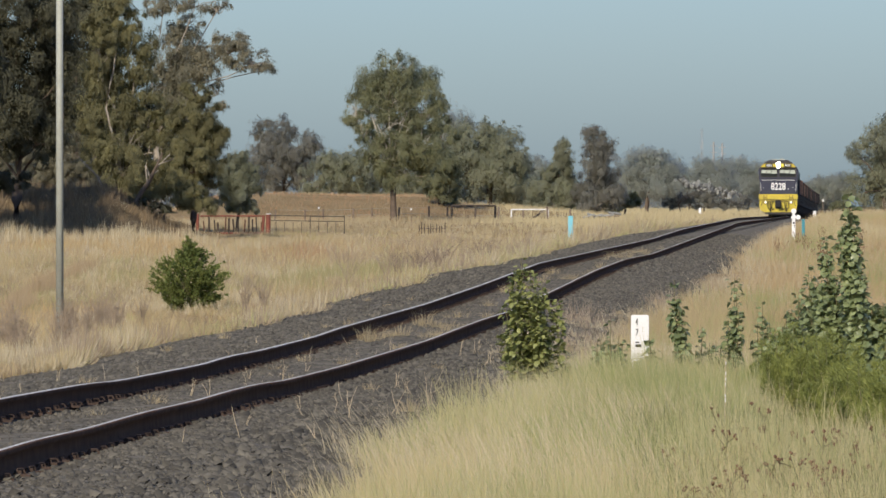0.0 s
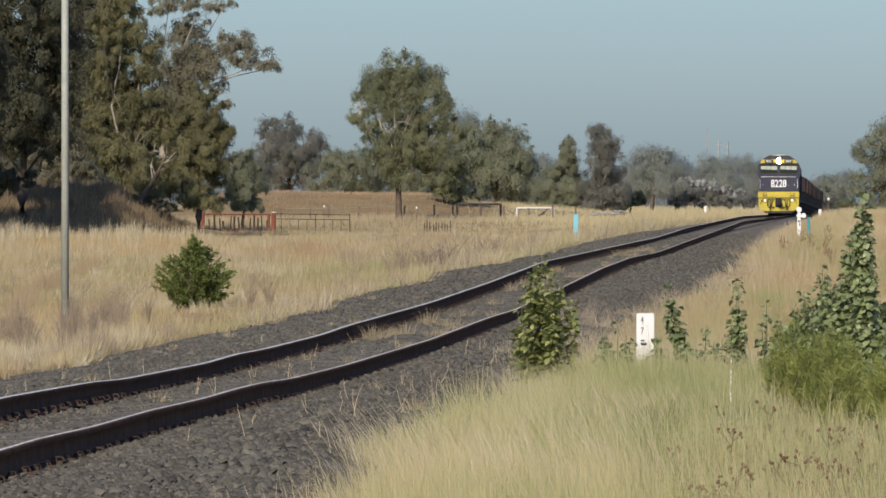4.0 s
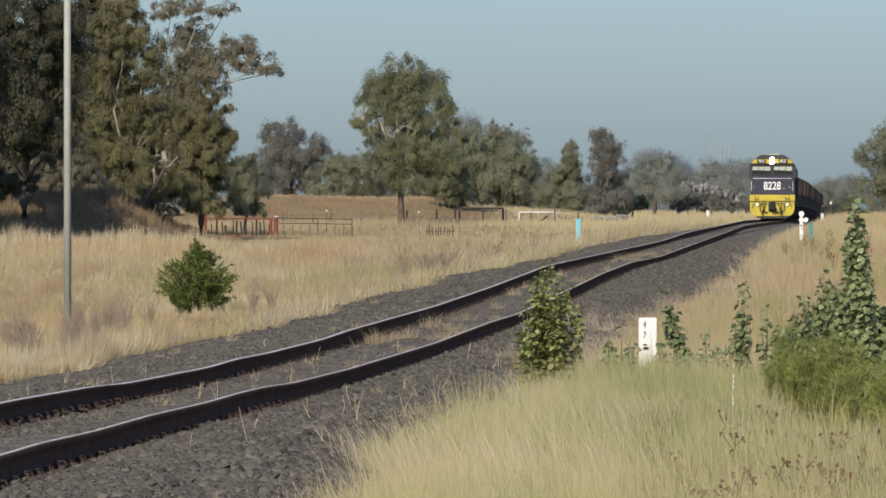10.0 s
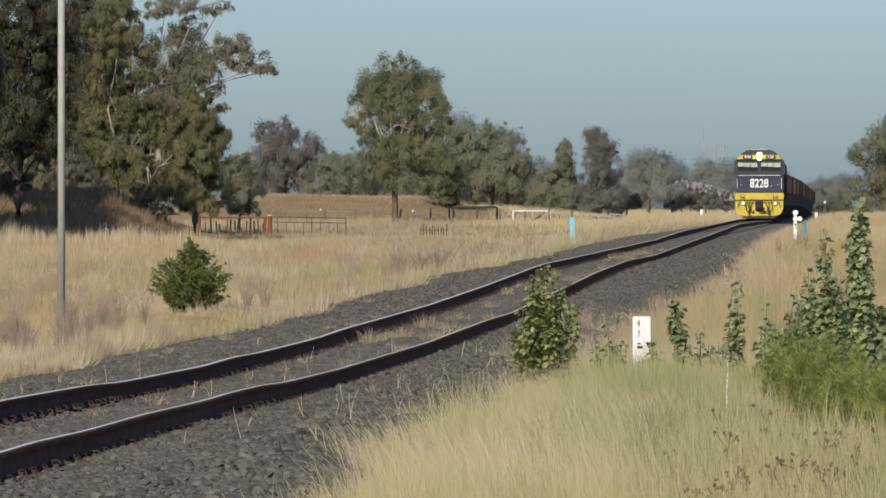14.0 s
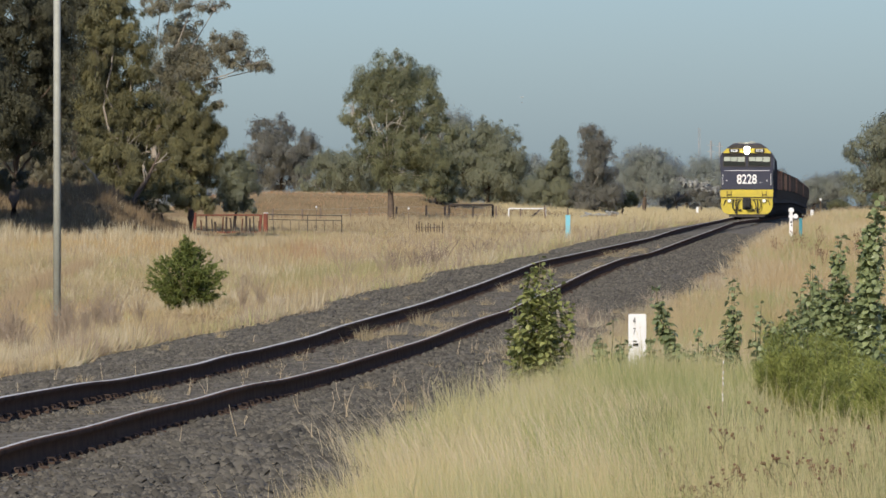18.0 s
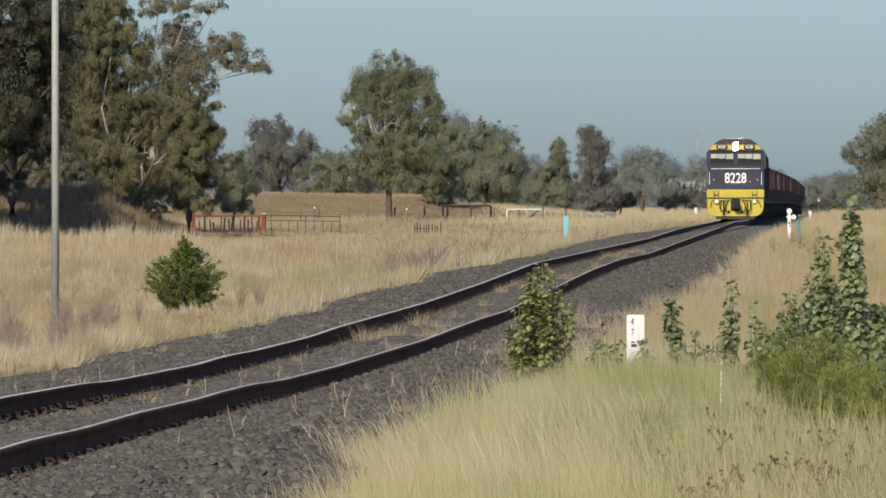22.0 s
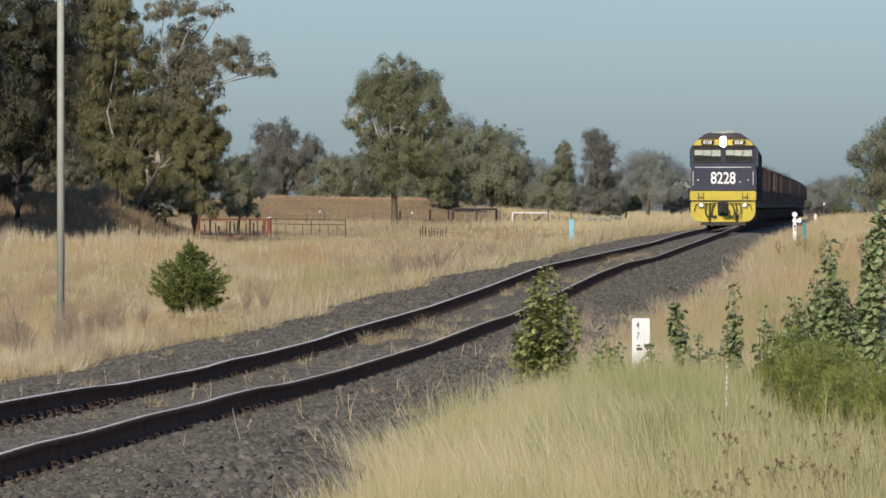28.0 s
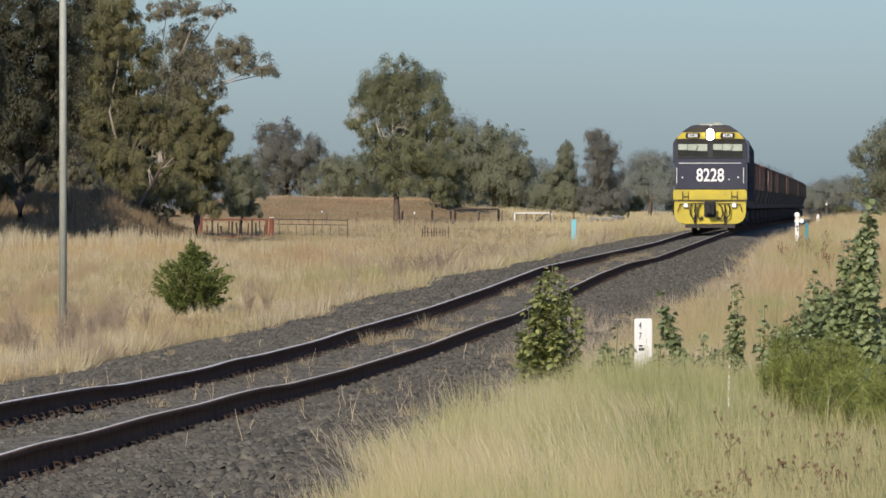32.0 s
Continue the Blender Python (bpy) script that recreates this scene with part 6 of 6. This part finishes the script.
    part("side_disc", rods(((0.16, -0.04, top - 0.30), (0.16, 0.04, top - 0.30), 0.085), ((0.05, 0, top - 0.30), (0.15, 0, top - 0.30), 0.02), seg=14), M_WHITE, t)
    part("figure", boxes((-0.03, 0.03, -0.064, -0.056, top - 0.54, top - 0.47), (0.0, 0.03, -0.056, -0.051, top - 0.66, top - 0.58)), M_BLACK, t)


def build_small_post(x, y, top, w, label):
    z = ground(x, y) - 0.05
    t = empty("low_post", x, y, z)
    tagged(t, label, "post")
    h = top - z
    part("post", boxes((-w / 2, w / 2, -w / 2, w / 2, 0, h - w * 0.3), bevel=0.02), M_WHITE, t)
    part("cap", boxes((-w * 0.62, w * 0.62, -w * 0.62, w * 0.62, h - w * 0.3 + 0.002, h), bevel=0.03), M_WHITE, t)


build_pole()
build_distance_post(2.09, 76.0, 0.52)
build_cyan_post(5.52, 312.0, 1.3, 0.21, M_CYAN, "faded cyan painted marker post in dry grass")
build_cyan_post(12.66, 250.0, 0.84, 0.11, M_TEAL, "dark teal marker post beside a white post")
build_white_marker()
build_small_post(25.2, 700.0, 1.45, 0.24, "small white post in dry grass beside the line")
build_small_post(17.24, 330.0, 1.44, 0.14, "small white post in dry grass beside the line")


def build_lever():
    x, y = 22.45, 420.0
    z = ground(x, y) - 0.05
    t = empty("track_signal", x, y, z)
    tagged(t, "small white trackside signal on a thin stand", "signal")
    part("stand", rods(((0, 0, 0), (0, 0, 1.95 - z), 0.022), ((0, 0, 0.7), (0.3, 0, 0.1), 0.025), seg=8), M_GREYWOOD, t)
    part("head", boxes((-0.06, 0.06, -0.04, 0.04, 1.9 - z, 2.06 - z), bevel=0.03), M_WHITE, t)


build_lever()


def build_yard_gate():
    """Rust-red tube gate with uprights between two stout posts, and pipe rails beyond."""
    y = 460.0
    x0, x1, x2 = -16.15, -11.55, -6.6
    z = min(ground(x0, y), ground(x1, y)) - 0.1
    top = 1.06 - z
    for x in (x0, x1):
        t = empty("gate_post", x, y, z)
        tagged(t, "stout rust-red steel gate post", "gate post", "yard gate posts")
        part("post", rods(((0, 0, 0), (0, 0, top + 0.05), 0.15 if x == x1 else 0.11), seg=12), M_RED, t)
        part("cap", rods(((0, 0, top + 0.052), (0, 0, top + 0.10), 0.16 if x == x1 else 0.12), seg=12), M_WHITE if x == x1 else M_RED, t)
        if x == x1:
            part("brace", rods(((-0.42, 0.05, 0.0), (-0.30, 0.05, top - 0.05), 0.10), seg=10), M_RED, t)
    g = empty("yard_gate", x0, y, z)
    tagged(g, "rusty red tube gate of a stock yard", "gate")
    n = x1 - x0 - 0.2
    part("top_tube", rods(((0.15, 0, top - 0.06), (n, 0, top - 0.06), 0.05)), M_RED, g)
    part("bottom_tube", rods(((0.15, 0, 0.25), (n, 0, 0.25), 0.06)), M_RED, g)
    rng = random.Random(4)
    for k in range(13):
        x = 0.5 + k * (n - 0.7) / 12 + rng.uniform(-0.06, 0.06)
        part("upright", rods(((x, 0, 0.0), (x + rng.uniform(-0.12, 0.12), 0, top - 0.3 + rng.uniform(-0.3, 0.26)), rng.uniform(0.04, 0.075)), seg=7), M_DARKWOOD if k % 4 else M_DARKRUST, g)
    f = empty("pipe_fence", x1, y + 0.3, z)
    tagged(f, "thin dull brown pipe fence of a stock yard", "fence")
    m = x2 - x1
    part("top_pipe", rods(((0.2, 0, top - 0.02), (m, 0, top - 0.1), 0.028)), M_DARKSTEEL, f)
    part("middle_pipe", rods(((0.2, 0, top - 0.35), (m, 0, top - 0.42), 0.024)), M_DARKSTEEL, f)
    for k in range(9):
        x = 0.5 + k * (m - 0.5) / 8
        part("upright", rods(((x, 0, 0.0), (x, 0, top - 0.02 if k in (4, 8) else top - 0.44), 0.03 if k in (4, 8) else 0.02), seg=6), M_DARKSTEEL, f)


build_yard_gate()


def build_pipe_frame(x0, x1, y, top, material, label, r=0.045):
    z = ground(x0, y) - 0.1
    t = empty("rail_frame", x0, y, z)
    tagged(t, label, "fence")
    h, n = top - z, x1 - x0
    part("top_rail", rods(((0, 0, h), (n, 0, h), r)), material, t)
    for x in (0.0, n):
        part("post", rods(((x, 0, 0), (x, 0, h), r * 1.25)), material, t)
    return t


build_pipe_frame(0.49, 3.94, 560.0, 1.66, M_DARKWOOD, "dark timber pole frame standing in the grass", 0.075)
build_pipe_frame(5.29, 8.25, 568.0, 1.36, M_WHITE, "white painted rail between two posts", 0.05)


def build_logs():
    """Bleached logs heaped in the grass by the scrub."""
    rng = random.Random(15)
    for k in range(7):
        x, y = 11.4 + k * 0.45 + rng.uniform(-0.2, 0.2), 572 + rng.uniform(-1, 1)
        z = ground(x, y)
        t = empty("log", x, y, z)
        tagged(t, "bleached grey-white log lying in dry grass", "log", "heap of bleached logs")
        n = rng.uniform(0.25, 0.55)
        part("trunk", rods(((-n, 0, 0.42 + rng.uniform(-0.18, 0.2)), (n, 0.3, 0.40 + rng.uniform(-0.18, 0.2)), rng.uniform(0.08, 0.12), 0.07), seg=8), M_PALECROWN, t)
        part("prop", rods(((0, 0.1, -0.1), (0.05, 0.15, 0.40), 0.12), seg=6), M_GREYWOOD, t)


build_logs()


def build_field_fence():
    """Old split posts with wire along the foot of the bank."""
    t = empty("wire_fence", -13, 545, ground(-13, 545))
    tagged(t, "old timber post and wire fence at the foot of the bank", "fence")
    rng = random.Random(8)
    xs = [-13 + k * 1.9 + rng.uniform(-0.3, 0.3) for k in range(13)]
    for x in xs:
        z = ground(x, 545) - ground(-13, 545)
        part("post", rods(((x + 13, 0, z - 0.1), (x + 13 + rng.uniform(-0.08, 0.08), 0, z + 1.1 + rng.uniform(-0.15, 0.15)), 0.07), seg=6), M_GREYWOOD, t)
    for h in (0.5, 0.95):
        for a, b in zip(xs, xs[1:]):
            part("wire", rods(((a + 13, 0.02, ground(a, 545) - ground(-13, 545) + h), (b + 13, 0.02, ground(b, 545) - ground(-13, 545) + h), 0.008), seg=4), M_GALV, t)


build_field_fence()


# the radio mast's bands are greyed in colour to stand in for haze
def build_mast(x, y, top, banded):
    z = ground(x, y)
    if banded:
        t = empty("radio_mast", x, y, z)
        tagged(t, "thin lattice radio mast, greyed for haze", "mast")
        h = top - z
        for k in range(8):
            a, b = h * k / 8, h * (k + 1) / 8
            bm = rods(*[((0.2 * math.cos(q), 0.2 * math.sin(q), a), (0.2 * math.cos(q), 0.2 * math.sin(q), b), 0.03) for q in (0, 2.09, 4.19)], seg=5)
            for q in (0, 2.09, 4.19):
                rod(bm, (0.2 * math.cos(q), 0.2 * math.sin(q), a), (0.2 * math.cos(q + 2.09), 0.2 * math.sin(q + 2.09), b), 0.02, 0.02, 4)
            part("section", bm, M_CONCRETE if k % 2 else M_PALERED, t)
    else:
        t = empty("power_pole", x, y, z)
        tagged(t, "tall timber power pole with crossarms", "power pole")
        h = top - z
        part("shaft", rods(((0, 0, 0), (0, 0, h), 0.24, 0.16)), M_CONCRETE, t)
        for k in range(2):
            part("crossarm", boxes((-0.6, 0.6, -0.06, 0.06, h - 0.8 - k * 1.1, h - 0.68 - k * 1.1)), M_CONCRETE, t)


build_mast(43.5, 1200.0, 14.7, True)
build_mast(45.9, 1210.0, 12.6, False)
build_mast(47.6, 1215.0, 12.4, False)

# ---- dead stalks and seed heads ----
def build_dry_weed(x, y, height, spread, stalks, seed, heads=False, material=M_DRYSTEM, label="dead brown weed stalks in the grass", thick=1.0, head=1.0, twigs=(2, 5)):
    rng = random.Random(seed)
    t = empty("dry_weed", x, y, ground(x, y) - 0.03)
    tagged(t, label, "weed")
    tips, brush = [], []
    for k in range(stalks):
        a = rng.uniform(0, 6.283)
        r = spread * rng.uniform(0.1, 1.0)
        h = height * rng.uniform(0.55, 1.0)
        p = [(rng.uniform(-0.04, 0.04), rng.uniform(-0.04, 0.04), 0), (math.cos(a) * r * 0.4, math.sin(a) * r * 0.4, h * 0.55), (math.cos(a) * r, math.sin(a) * r, h)]
        pieces = [tube(p, [0.006 * thick, 0.0045 * thick, 0.0025 * thick], 4)]
        for j in range(rng.randint(*twigs)):
            f = rng.uniform(0.35, 0.95)
            q = Vector(p[1]).lerp(Vector(p[2]), max(0, f * 2 - 1)) if f > 0.5 else Vector(p[0]).lerp(Vector(p[1]), f * 2)
            e = q + Vector((rng.uniform(-1, 1), rng.uniform(-1, 1), rng.uniform(0.3, 1.2))) * h * 0.16
            pieces.append(tube([q, e], [0.0035 * thick, 0.002 * thick], 4))
            tips.append(e)
        tips.append(Vector(p[2]))
        if stalks > 6:
            brush += pieces
        else:
            mesh_ob("stalk", *join(pieces), material, t)
    if brush:
        tagged(mesh_ob("branchwork", *join(brush), material, t), kind="stuff")
    if heads:
        for k, q in enumerate(tips):
            bm = bmesh.new()
            for j in range(3):
                bmesh.ops.create_icosphere(bm, subdivisions=1, radius=rng.uniform(0.0045, 0.009) * head, matrix=Matrix.Translation(q + Vector((rng.uniform(-0.01, 0.01), rng.uniform(-0.01, 0.01), rng.uniform(-0.015, 0.02)))))
            part("seed_head", bm, M_SEED, t)
    return t


def scatter_dry_weeds():
    rng = random.Random(21)
    # dock with dark seed heads in the nearest grass
    for k in range(46):
        y = rng.uniform(37, 46)
        x = y * rng.uniform(0.028, 0.062)
        build_dry_weed(x, y, rng.uniform(0.36, 0.60), 0.26, rng.randint(2, 4), 100 + k, True, M_STEM, "dry dock weed with dark brown seed heads", head=1.35)
    for k in range(9):
        y = rng.uniform(170, 240)
        x = across(y) + rng.uniform(3.6, 6.2)
        build_dry_weed(x, y, rng.uniform(0.6, 0.8), 0.35, 5, 140 + k, True, M_DRYSTEM, "dry dock weed with dark brown seed heads", 1.3, 1.7)
    # stalks on the ballast
    for k in range(74):
        y = rng.uniform(50, 100)
        u = rng.choice((rng.uniform(1.0, 2.5), rng.uniform(1.2, 2.5), rng.uniform(-0.5, 0.5), rng.uniform(-3.6, -1.0)))
        t = build_dry_weed(float(across(y)) + u, y, rng.uniform(0.08, 0.3), 0.09, rng.randint(1, 3), 200 + k * 3, material=M_BLEACHED, label="thin bleached dead stalks growing from the ballast", thick=0.5, twigs=(0, 2))
        t.location.z = float(smooth_top(np.array(y))) - 0.2
    # brush at the edge of the paddock
    for k in range(34):
        y = rng.uniform(92, 128)
        x = float(across(y)) - rng.uniform(4.2, 6.5)
        # none on the camera's line of sight to the sapling
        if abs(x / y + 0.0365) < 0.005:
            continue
        build_dry_weed(x, y, rng.uniform(0.5, 0.85), 0.30, 26, 260 + k, material=M_BRUSH, label="bare grey-brown brush in dry grass", thick=0.7, twigs=(3, 7))
    for k in range(16):
        y = rng.uniform(150, 230)
        build_dry_weed(float(across(y)) - rng.uniform(4.0, 5.4), y, rng.uniform(0.5, 1.0), 0.6, rng.randint(7, 16), 290 + k, material=M_BRUSH if k % 2 else M_GREYWOOD, label="bare grey-brown brush in dry grass", thick=0.9, twigs=(3, 7))

    # a thicket of dead brush beside the ballast
    for k in range(9):
        y = rng.uniform(158, 205)
        build_dry_weed(float(across(y)) - rng.uniform(3.9, 5.2), y, rng.uniform(0.6, 0.95), 0.7, 22, 330 + k, material=M_BRUSH if k % 3 else M_GREYWOOD, label="thicket of bare grey brush beside the ballast", thick=0.9, twigs=(3, 6))


scatter_dry_weeds()


def build_track_tufts():
    """Tufts of grass that grow between the rails and along the ballast."""
    rng = random.Random(31)
    nr = np.random.default_rng(31)
    spots = [(100 + rng.uniform(-7, 10), rng.uniform(-0.5, 0.55), 0.9) for _ in range(15)] + [(rng.uniform(55, 130), rng.uniform(-0.55, 0.55), 0.5) for _ in range(26)]
    spots += [(rng.uniform(118, 215), rng.uniform(-0.5, 0.55), rng.uniform(0.5, 0.9)) for _ in range(44)]
    spots += [(rng.uniform(60, 120), rng.uniform(1.3, 2.4), 0.5) for _ in range(10)] + [(rng.uniform(70, 130), rng.uniform(-3.6, -1.2), 0.5) for _ in range(14)]
    xs, ys, hs, zs = [], [], [], []
    ax, ay = [], []
    for y, u, s in spots:
        n = int(80 * s)
        fx, fy = nr.normal(0, 0.07 * s, n), nr.normal(0, 0.10 * s, n)
        ax.append(fx), ay.append(fy), ys.append(y + fy)
        xs.append(across(y + fy) + u + fx), hs.append(nr.uniform(0.1, 0.36, n) * s * rng.uniform(0.5, 1.1)), zs.append(smooth_top(y + fy) - 0.2)
    blades("track_grass", "dry yellow grass tufts growing in the ballast", np.concatenate(xs), np.concatenate(ys), np.concatenate(hs), 0.0055, M_BUFF, seed=400, base=np.concatenate(zs), fan=(np.concatenate(ax), np.concatenate(ay)))


build_track_tufts()

# ---- dead timber, pegs and a stake ----
def build_dead_tree(label, x, y, way, seed, trunk=0.16, limbs=5, bark=M_BARK):
    """Bare leaning trunk with broken pale limbs. way: how far its top lies from its foot."""
    rng = random.Random(seed)
    t = empty("dead_tree", x, y, ground(x, y) - 0.1)
    tagged(t, label, "tree")
    tip = Vector(way)
    mid = tip * 0.5 + Vector((0.12, 0, 0.1))
    mesh_ob("trunk", *tube([(0, 0, 0), tip * 0.25 + Vector((-0.05, 0, 0.05)), mid, tip], [trunk * 1.2, trunk, trunk * 0.8, trunk * 0.3], 7), bark, t, smooth=True)
    for k in range(limbs):
        f = 0.35 + 0.6 * k / limbs
        p = mid.lerp(tip, f * 2 - 1) if f > 0.5 else (mid * f * 2)
        n = rng.uniform(0.5, 1.3)
        q = p + Vector((rng.uniform(-0.5, 1), rng.uniform(-0.5, 0.5), rng.uniform(0.2, 0.9))) * n
        e = q + Vector((rng.uniform(-0.6, 0.8), rng.uniform(-0.4, 0.4), rng.uniform(-0.3, 0.6))) * n * 0.7
        mesh_ob("limb", *tube([p, q, e], [trunk * 0.3, trunk * 0.2, trunk * 0.08], 5), M_PALEBARK, t, smooth=True)


build_dead_tree("leaning dead tree with broken pale limbs", -18.5, 418.0, (1.75, 0, 3.4), 3, 0.15, 7)
build_dead_tree("leaning dead tree with broken pale limbs", -19.6, 415.0, (-2.0, 0, 2.5), 8, 0.07, 6, M_PALEBARK)
build_dead_tree("fallen dead boughs by the white rail", 6.7, 571.0, (1.2, 0, 1.1), 12, 0.12, 6, M_DARKWOOD)


def build_peg(x, y, top):
    t = empty("survey_peg", x, y, ground(x, y) - 0.05)
    tagged(t, "thin dark peg with a white painted top", "peg", "pegs along the paddock")
    h = top - ground(x, y) + 0.05
    part("shaft", rods(((0, 0, 0), (0, 0, h), 0.022), seg=6), M_GREYWOOD, t)
    part("cap", rods(((0, 0, h + 0.002), (0, 0, h + 0.13), 0.06), seg=8), M_WHITE, t)


build_peg(-8.58, 478.0, 1.45)
build_peg(-2.39, 490.0, 1.35)


def build_pickets():
    """A short stretch of old pickets left standing in the paddock."""
    y = 470.0
    t = empty("picket_fence", -1.75, y, ground(-1.75, y) - 0.1)
    tagged(t, "short row of old dark pickets in dry grass", "fence")
    rng = random.Random(9)
    for k in range(10):
        x = k * 0.19 + rng.uniform(-0.04, 0.04)
        part("picket", boxes((x - 0.03, x + 0.03, -0.015, 0.015, 0.0, 0.95 + rng.uniform(-0.2, 0.12)), bevel=0.006), M_DARKWOOD, t)
    part("rail", boxes((-0.05, 1.8, 0.016, 0.05, 0.58, 0.64)), M_GREYWOOD, t)


build_pickets()


def build_stake():
    x, y = 2.05, 52.0
    t = empty("garden_stake", x, y, ground(x, y) - 0.03)
    tagged(t, "thin dead stalk dotted with white", "stake")
    part("shaft", rods(((0, 0, 0), (0.012, 0, 0.80), 0.003), seg=6), M_BLEACHED, t)
    rng = random.Random(2)
    # short white pieces along the upper stalk
    for k in (0, 1, 3, 4, 5, 7):
        z = 0.48 + 0.040 * k
        part("white_dot", rods(((0.0002 + z * 0.018, 0, z), (0.0002 + z * 0.018 + rng.uniform(-0.001, 0.001), 0, z + rng.uniform(0.018, 0.030)), 0.0042), seg=6), M_WHITE, t)


build_stake()


# ---- birds ----
def build_bird(material, span, label):
    t = empty("bird")
    tagged(t, label, "bird")
    bm = bmesh.new()
    bmesh.ops.create_icosphere(bm, subdivisions=2, radius=1, matrix=Matrix.Diagonal((span * 0.24, span * 0.085, span * 0.08, 1)))
    bmesh.ops.create_icosphere(bm, subdivisions=1, radius=span * 0.06, matrix=Matrix.Translation((span * 0.25, 0, span * 0.03)))
    part("body", bm, material, t, smooth=True)
    part("tail", prism(bmesh.new(), [(-span * 0.42, 0), (-span * 0.18, span * 0.03), (-span * 0.18, -span * 0.02)], -span * 0.06, span * 0.06), material, t)
    wings = []
    for s in (-1, 1):
        n = span * 0.5
        vs = [(n * 0.25, 0, 0.0), (n * 0.3, s * n * 0.5, n * 0.03), (-n * 0.1, s * n, 0.0), (-n * 0.22, s * n * 0.5, 0.0), (-n * 0.25, 0, 0.0)]
        vs += [(x, y, z - span * 0.012) for x, y, z in vs]
        fs = [(0, 1, 2, 3, 4), (9, 8, 7, 6, 5)] + [(i, (i + 1) % 5, (i + 1) % 5 + 5, i + 5) for i in range(5)]
        wings.append(mesh_ob("wing", vs, fs, material, t))
    return t, wings


BIRDS = [(build_bird(M_BIRDWHITE, 0.42, "white bird flying over the trees"), [(0, (-212.4, 700, -2)), (14, (-41.0, 700, 8.0)), (17.6, (2.91, 700, 11.67)), (19.2, (22.6, 700, 14.19)), (21, (44.7, 700, 15.5)), (32, (180, 700, 24))]),
         (build_bird(M_BIRDWHITE, 0.38, "white bird flying over the trees"), [(0, (-210.6, 702, -3)), (14, (-39.9, 702, 7.0)), (17.6, (2.4, 702, 11.4)), (19.2, (24.4, 702, 12.9)), (21, (46.7, 702, 13.5)), (32, (182, 702, 20))]),
         (build_bird(M_BIRD, 0.22, "small dark bird in flight"), [(0, (442, 250, 60)), (27, (41.5, 250, 15)), (28.8, (14.72, 250, 8.38)), (29.6, (2.82, 250, 5.62)), (30.4, (-9, 250, 4.2)), (32, (-33, 250, 5))]),
         (build_bird(M_BIRD, 0.42, "small dark bird in flight"), [(0, (-150, 300, 14)), (12, (-16.7, 300, 1.5)), (12.8, (-6.6, 300, 0.45)), (13.0, (-4.2, 300, 0.84)), (13.6, (2.5, 300, 2.6)), (15, (20, 300, 8)), (32, (230, 300, 40))])]


# ---- what moves ----
# How far the wind bends the big weed and the tallest one, in degrees.
GUST_TIMES = [0, 1, 2, 3, 6, 7, 8, 9, 10, 11, 12, 13, 14, 17, 18, 19, 20, 21, 22, 23, 24, 25, 28, 29, 30, 31, 32]
GUSTS = [(-7.5, -5.0, -2.6, -2.1, -1.1, 1.2, 0, -1.8, 0, 0.4, 0.9, -0.5, 0.9, 0, 0.5, 0, 0.2, 1.7, 2.2, -2.3, 2.9, 1.8, 2.0, 1.2, -4.1, -0.6, 3.2),
         (-3.7, -3.0, -1.4, -1.6, -0.7, -0.4, -0.3, -5.0, -4.1, -2.4, 1.8, -4.1, -1.2, 3.9, 5.0, 6.8, 4.6, -1.6, -1.8, 5.6, 0.9, 3.0, 4.9, -0.3, -8.0, -1.6, 0.9)]


def motions():
    times = [0, 2, 4, 6, 8, 10, 12, 14, 16, 18, 20, 22, 24, 26, 28, 30, 32]
    walk(LOCO, [(t, train_pose(head_at(t))) for t in times])
    for k, w in enumerate(WAGONS):
        walk(w, [(t, train_pose(head_at(t) + 22.2 + 14.2 * k)) for t in times])

    # wheels turn with the way the train goes
    for thing in [LOCO] + WAGONS[:2]:
        for w in [c for c in thing.children if c.name.startswith("wheelset")]:
            x, y, z = w.location
            walk(w, [(j / 15, pose(x, y, z, math.degrees(7.935 / 0.48 * j / 15) % 360, 0, 0)) for j in range(481)])
    for (bird, wings), path in BIRDS:
        way = 0 if path[-1][1][0] > path[0][1][0] else 180
        walk(bird, [(t, pose(*p, 0, 0, way)) for t, p in path])
        for s, w in zip((-1, 1), wings):
            walk(w, [(j / 10, pose(0, 0, 0, s * 34 * math.sin(j * 1.9), 0, 0)) for j in range(321)])
    # the wind rocks the weeds on the verge
    for k, (ob, x, y, *gust) in enumerate(SWAYING):
        z = ob.location.z
        rows = []
        if gust:
            table = GUSTS[min(gust[0], 1)]
            for t in range(33):
                a = float(np.interp(t, GUST_TIMES, table)) * (0.6 if gust[0] == 2 else 1.0)
                rows.append((t, pose(x, y, z, 1.2 * math.sin(t * 1.3 + k), a, 0)))
            walk(ob, rows)
            continue
        for j in range(33):
            a = 2.2 * math.sin(j * 0.9 + k * 1.7) + 1.6 * math.sin(j * 2.3 + k) + 1.2 * math.sin(j * 0.31 + k * 0.6)
            b = 1.5 * math.sin(j * 1.3 + k * 2.1)
            rows.append((j, pose(x, y, z, b, a, 0)))
        walk(ob, rows)


motions()
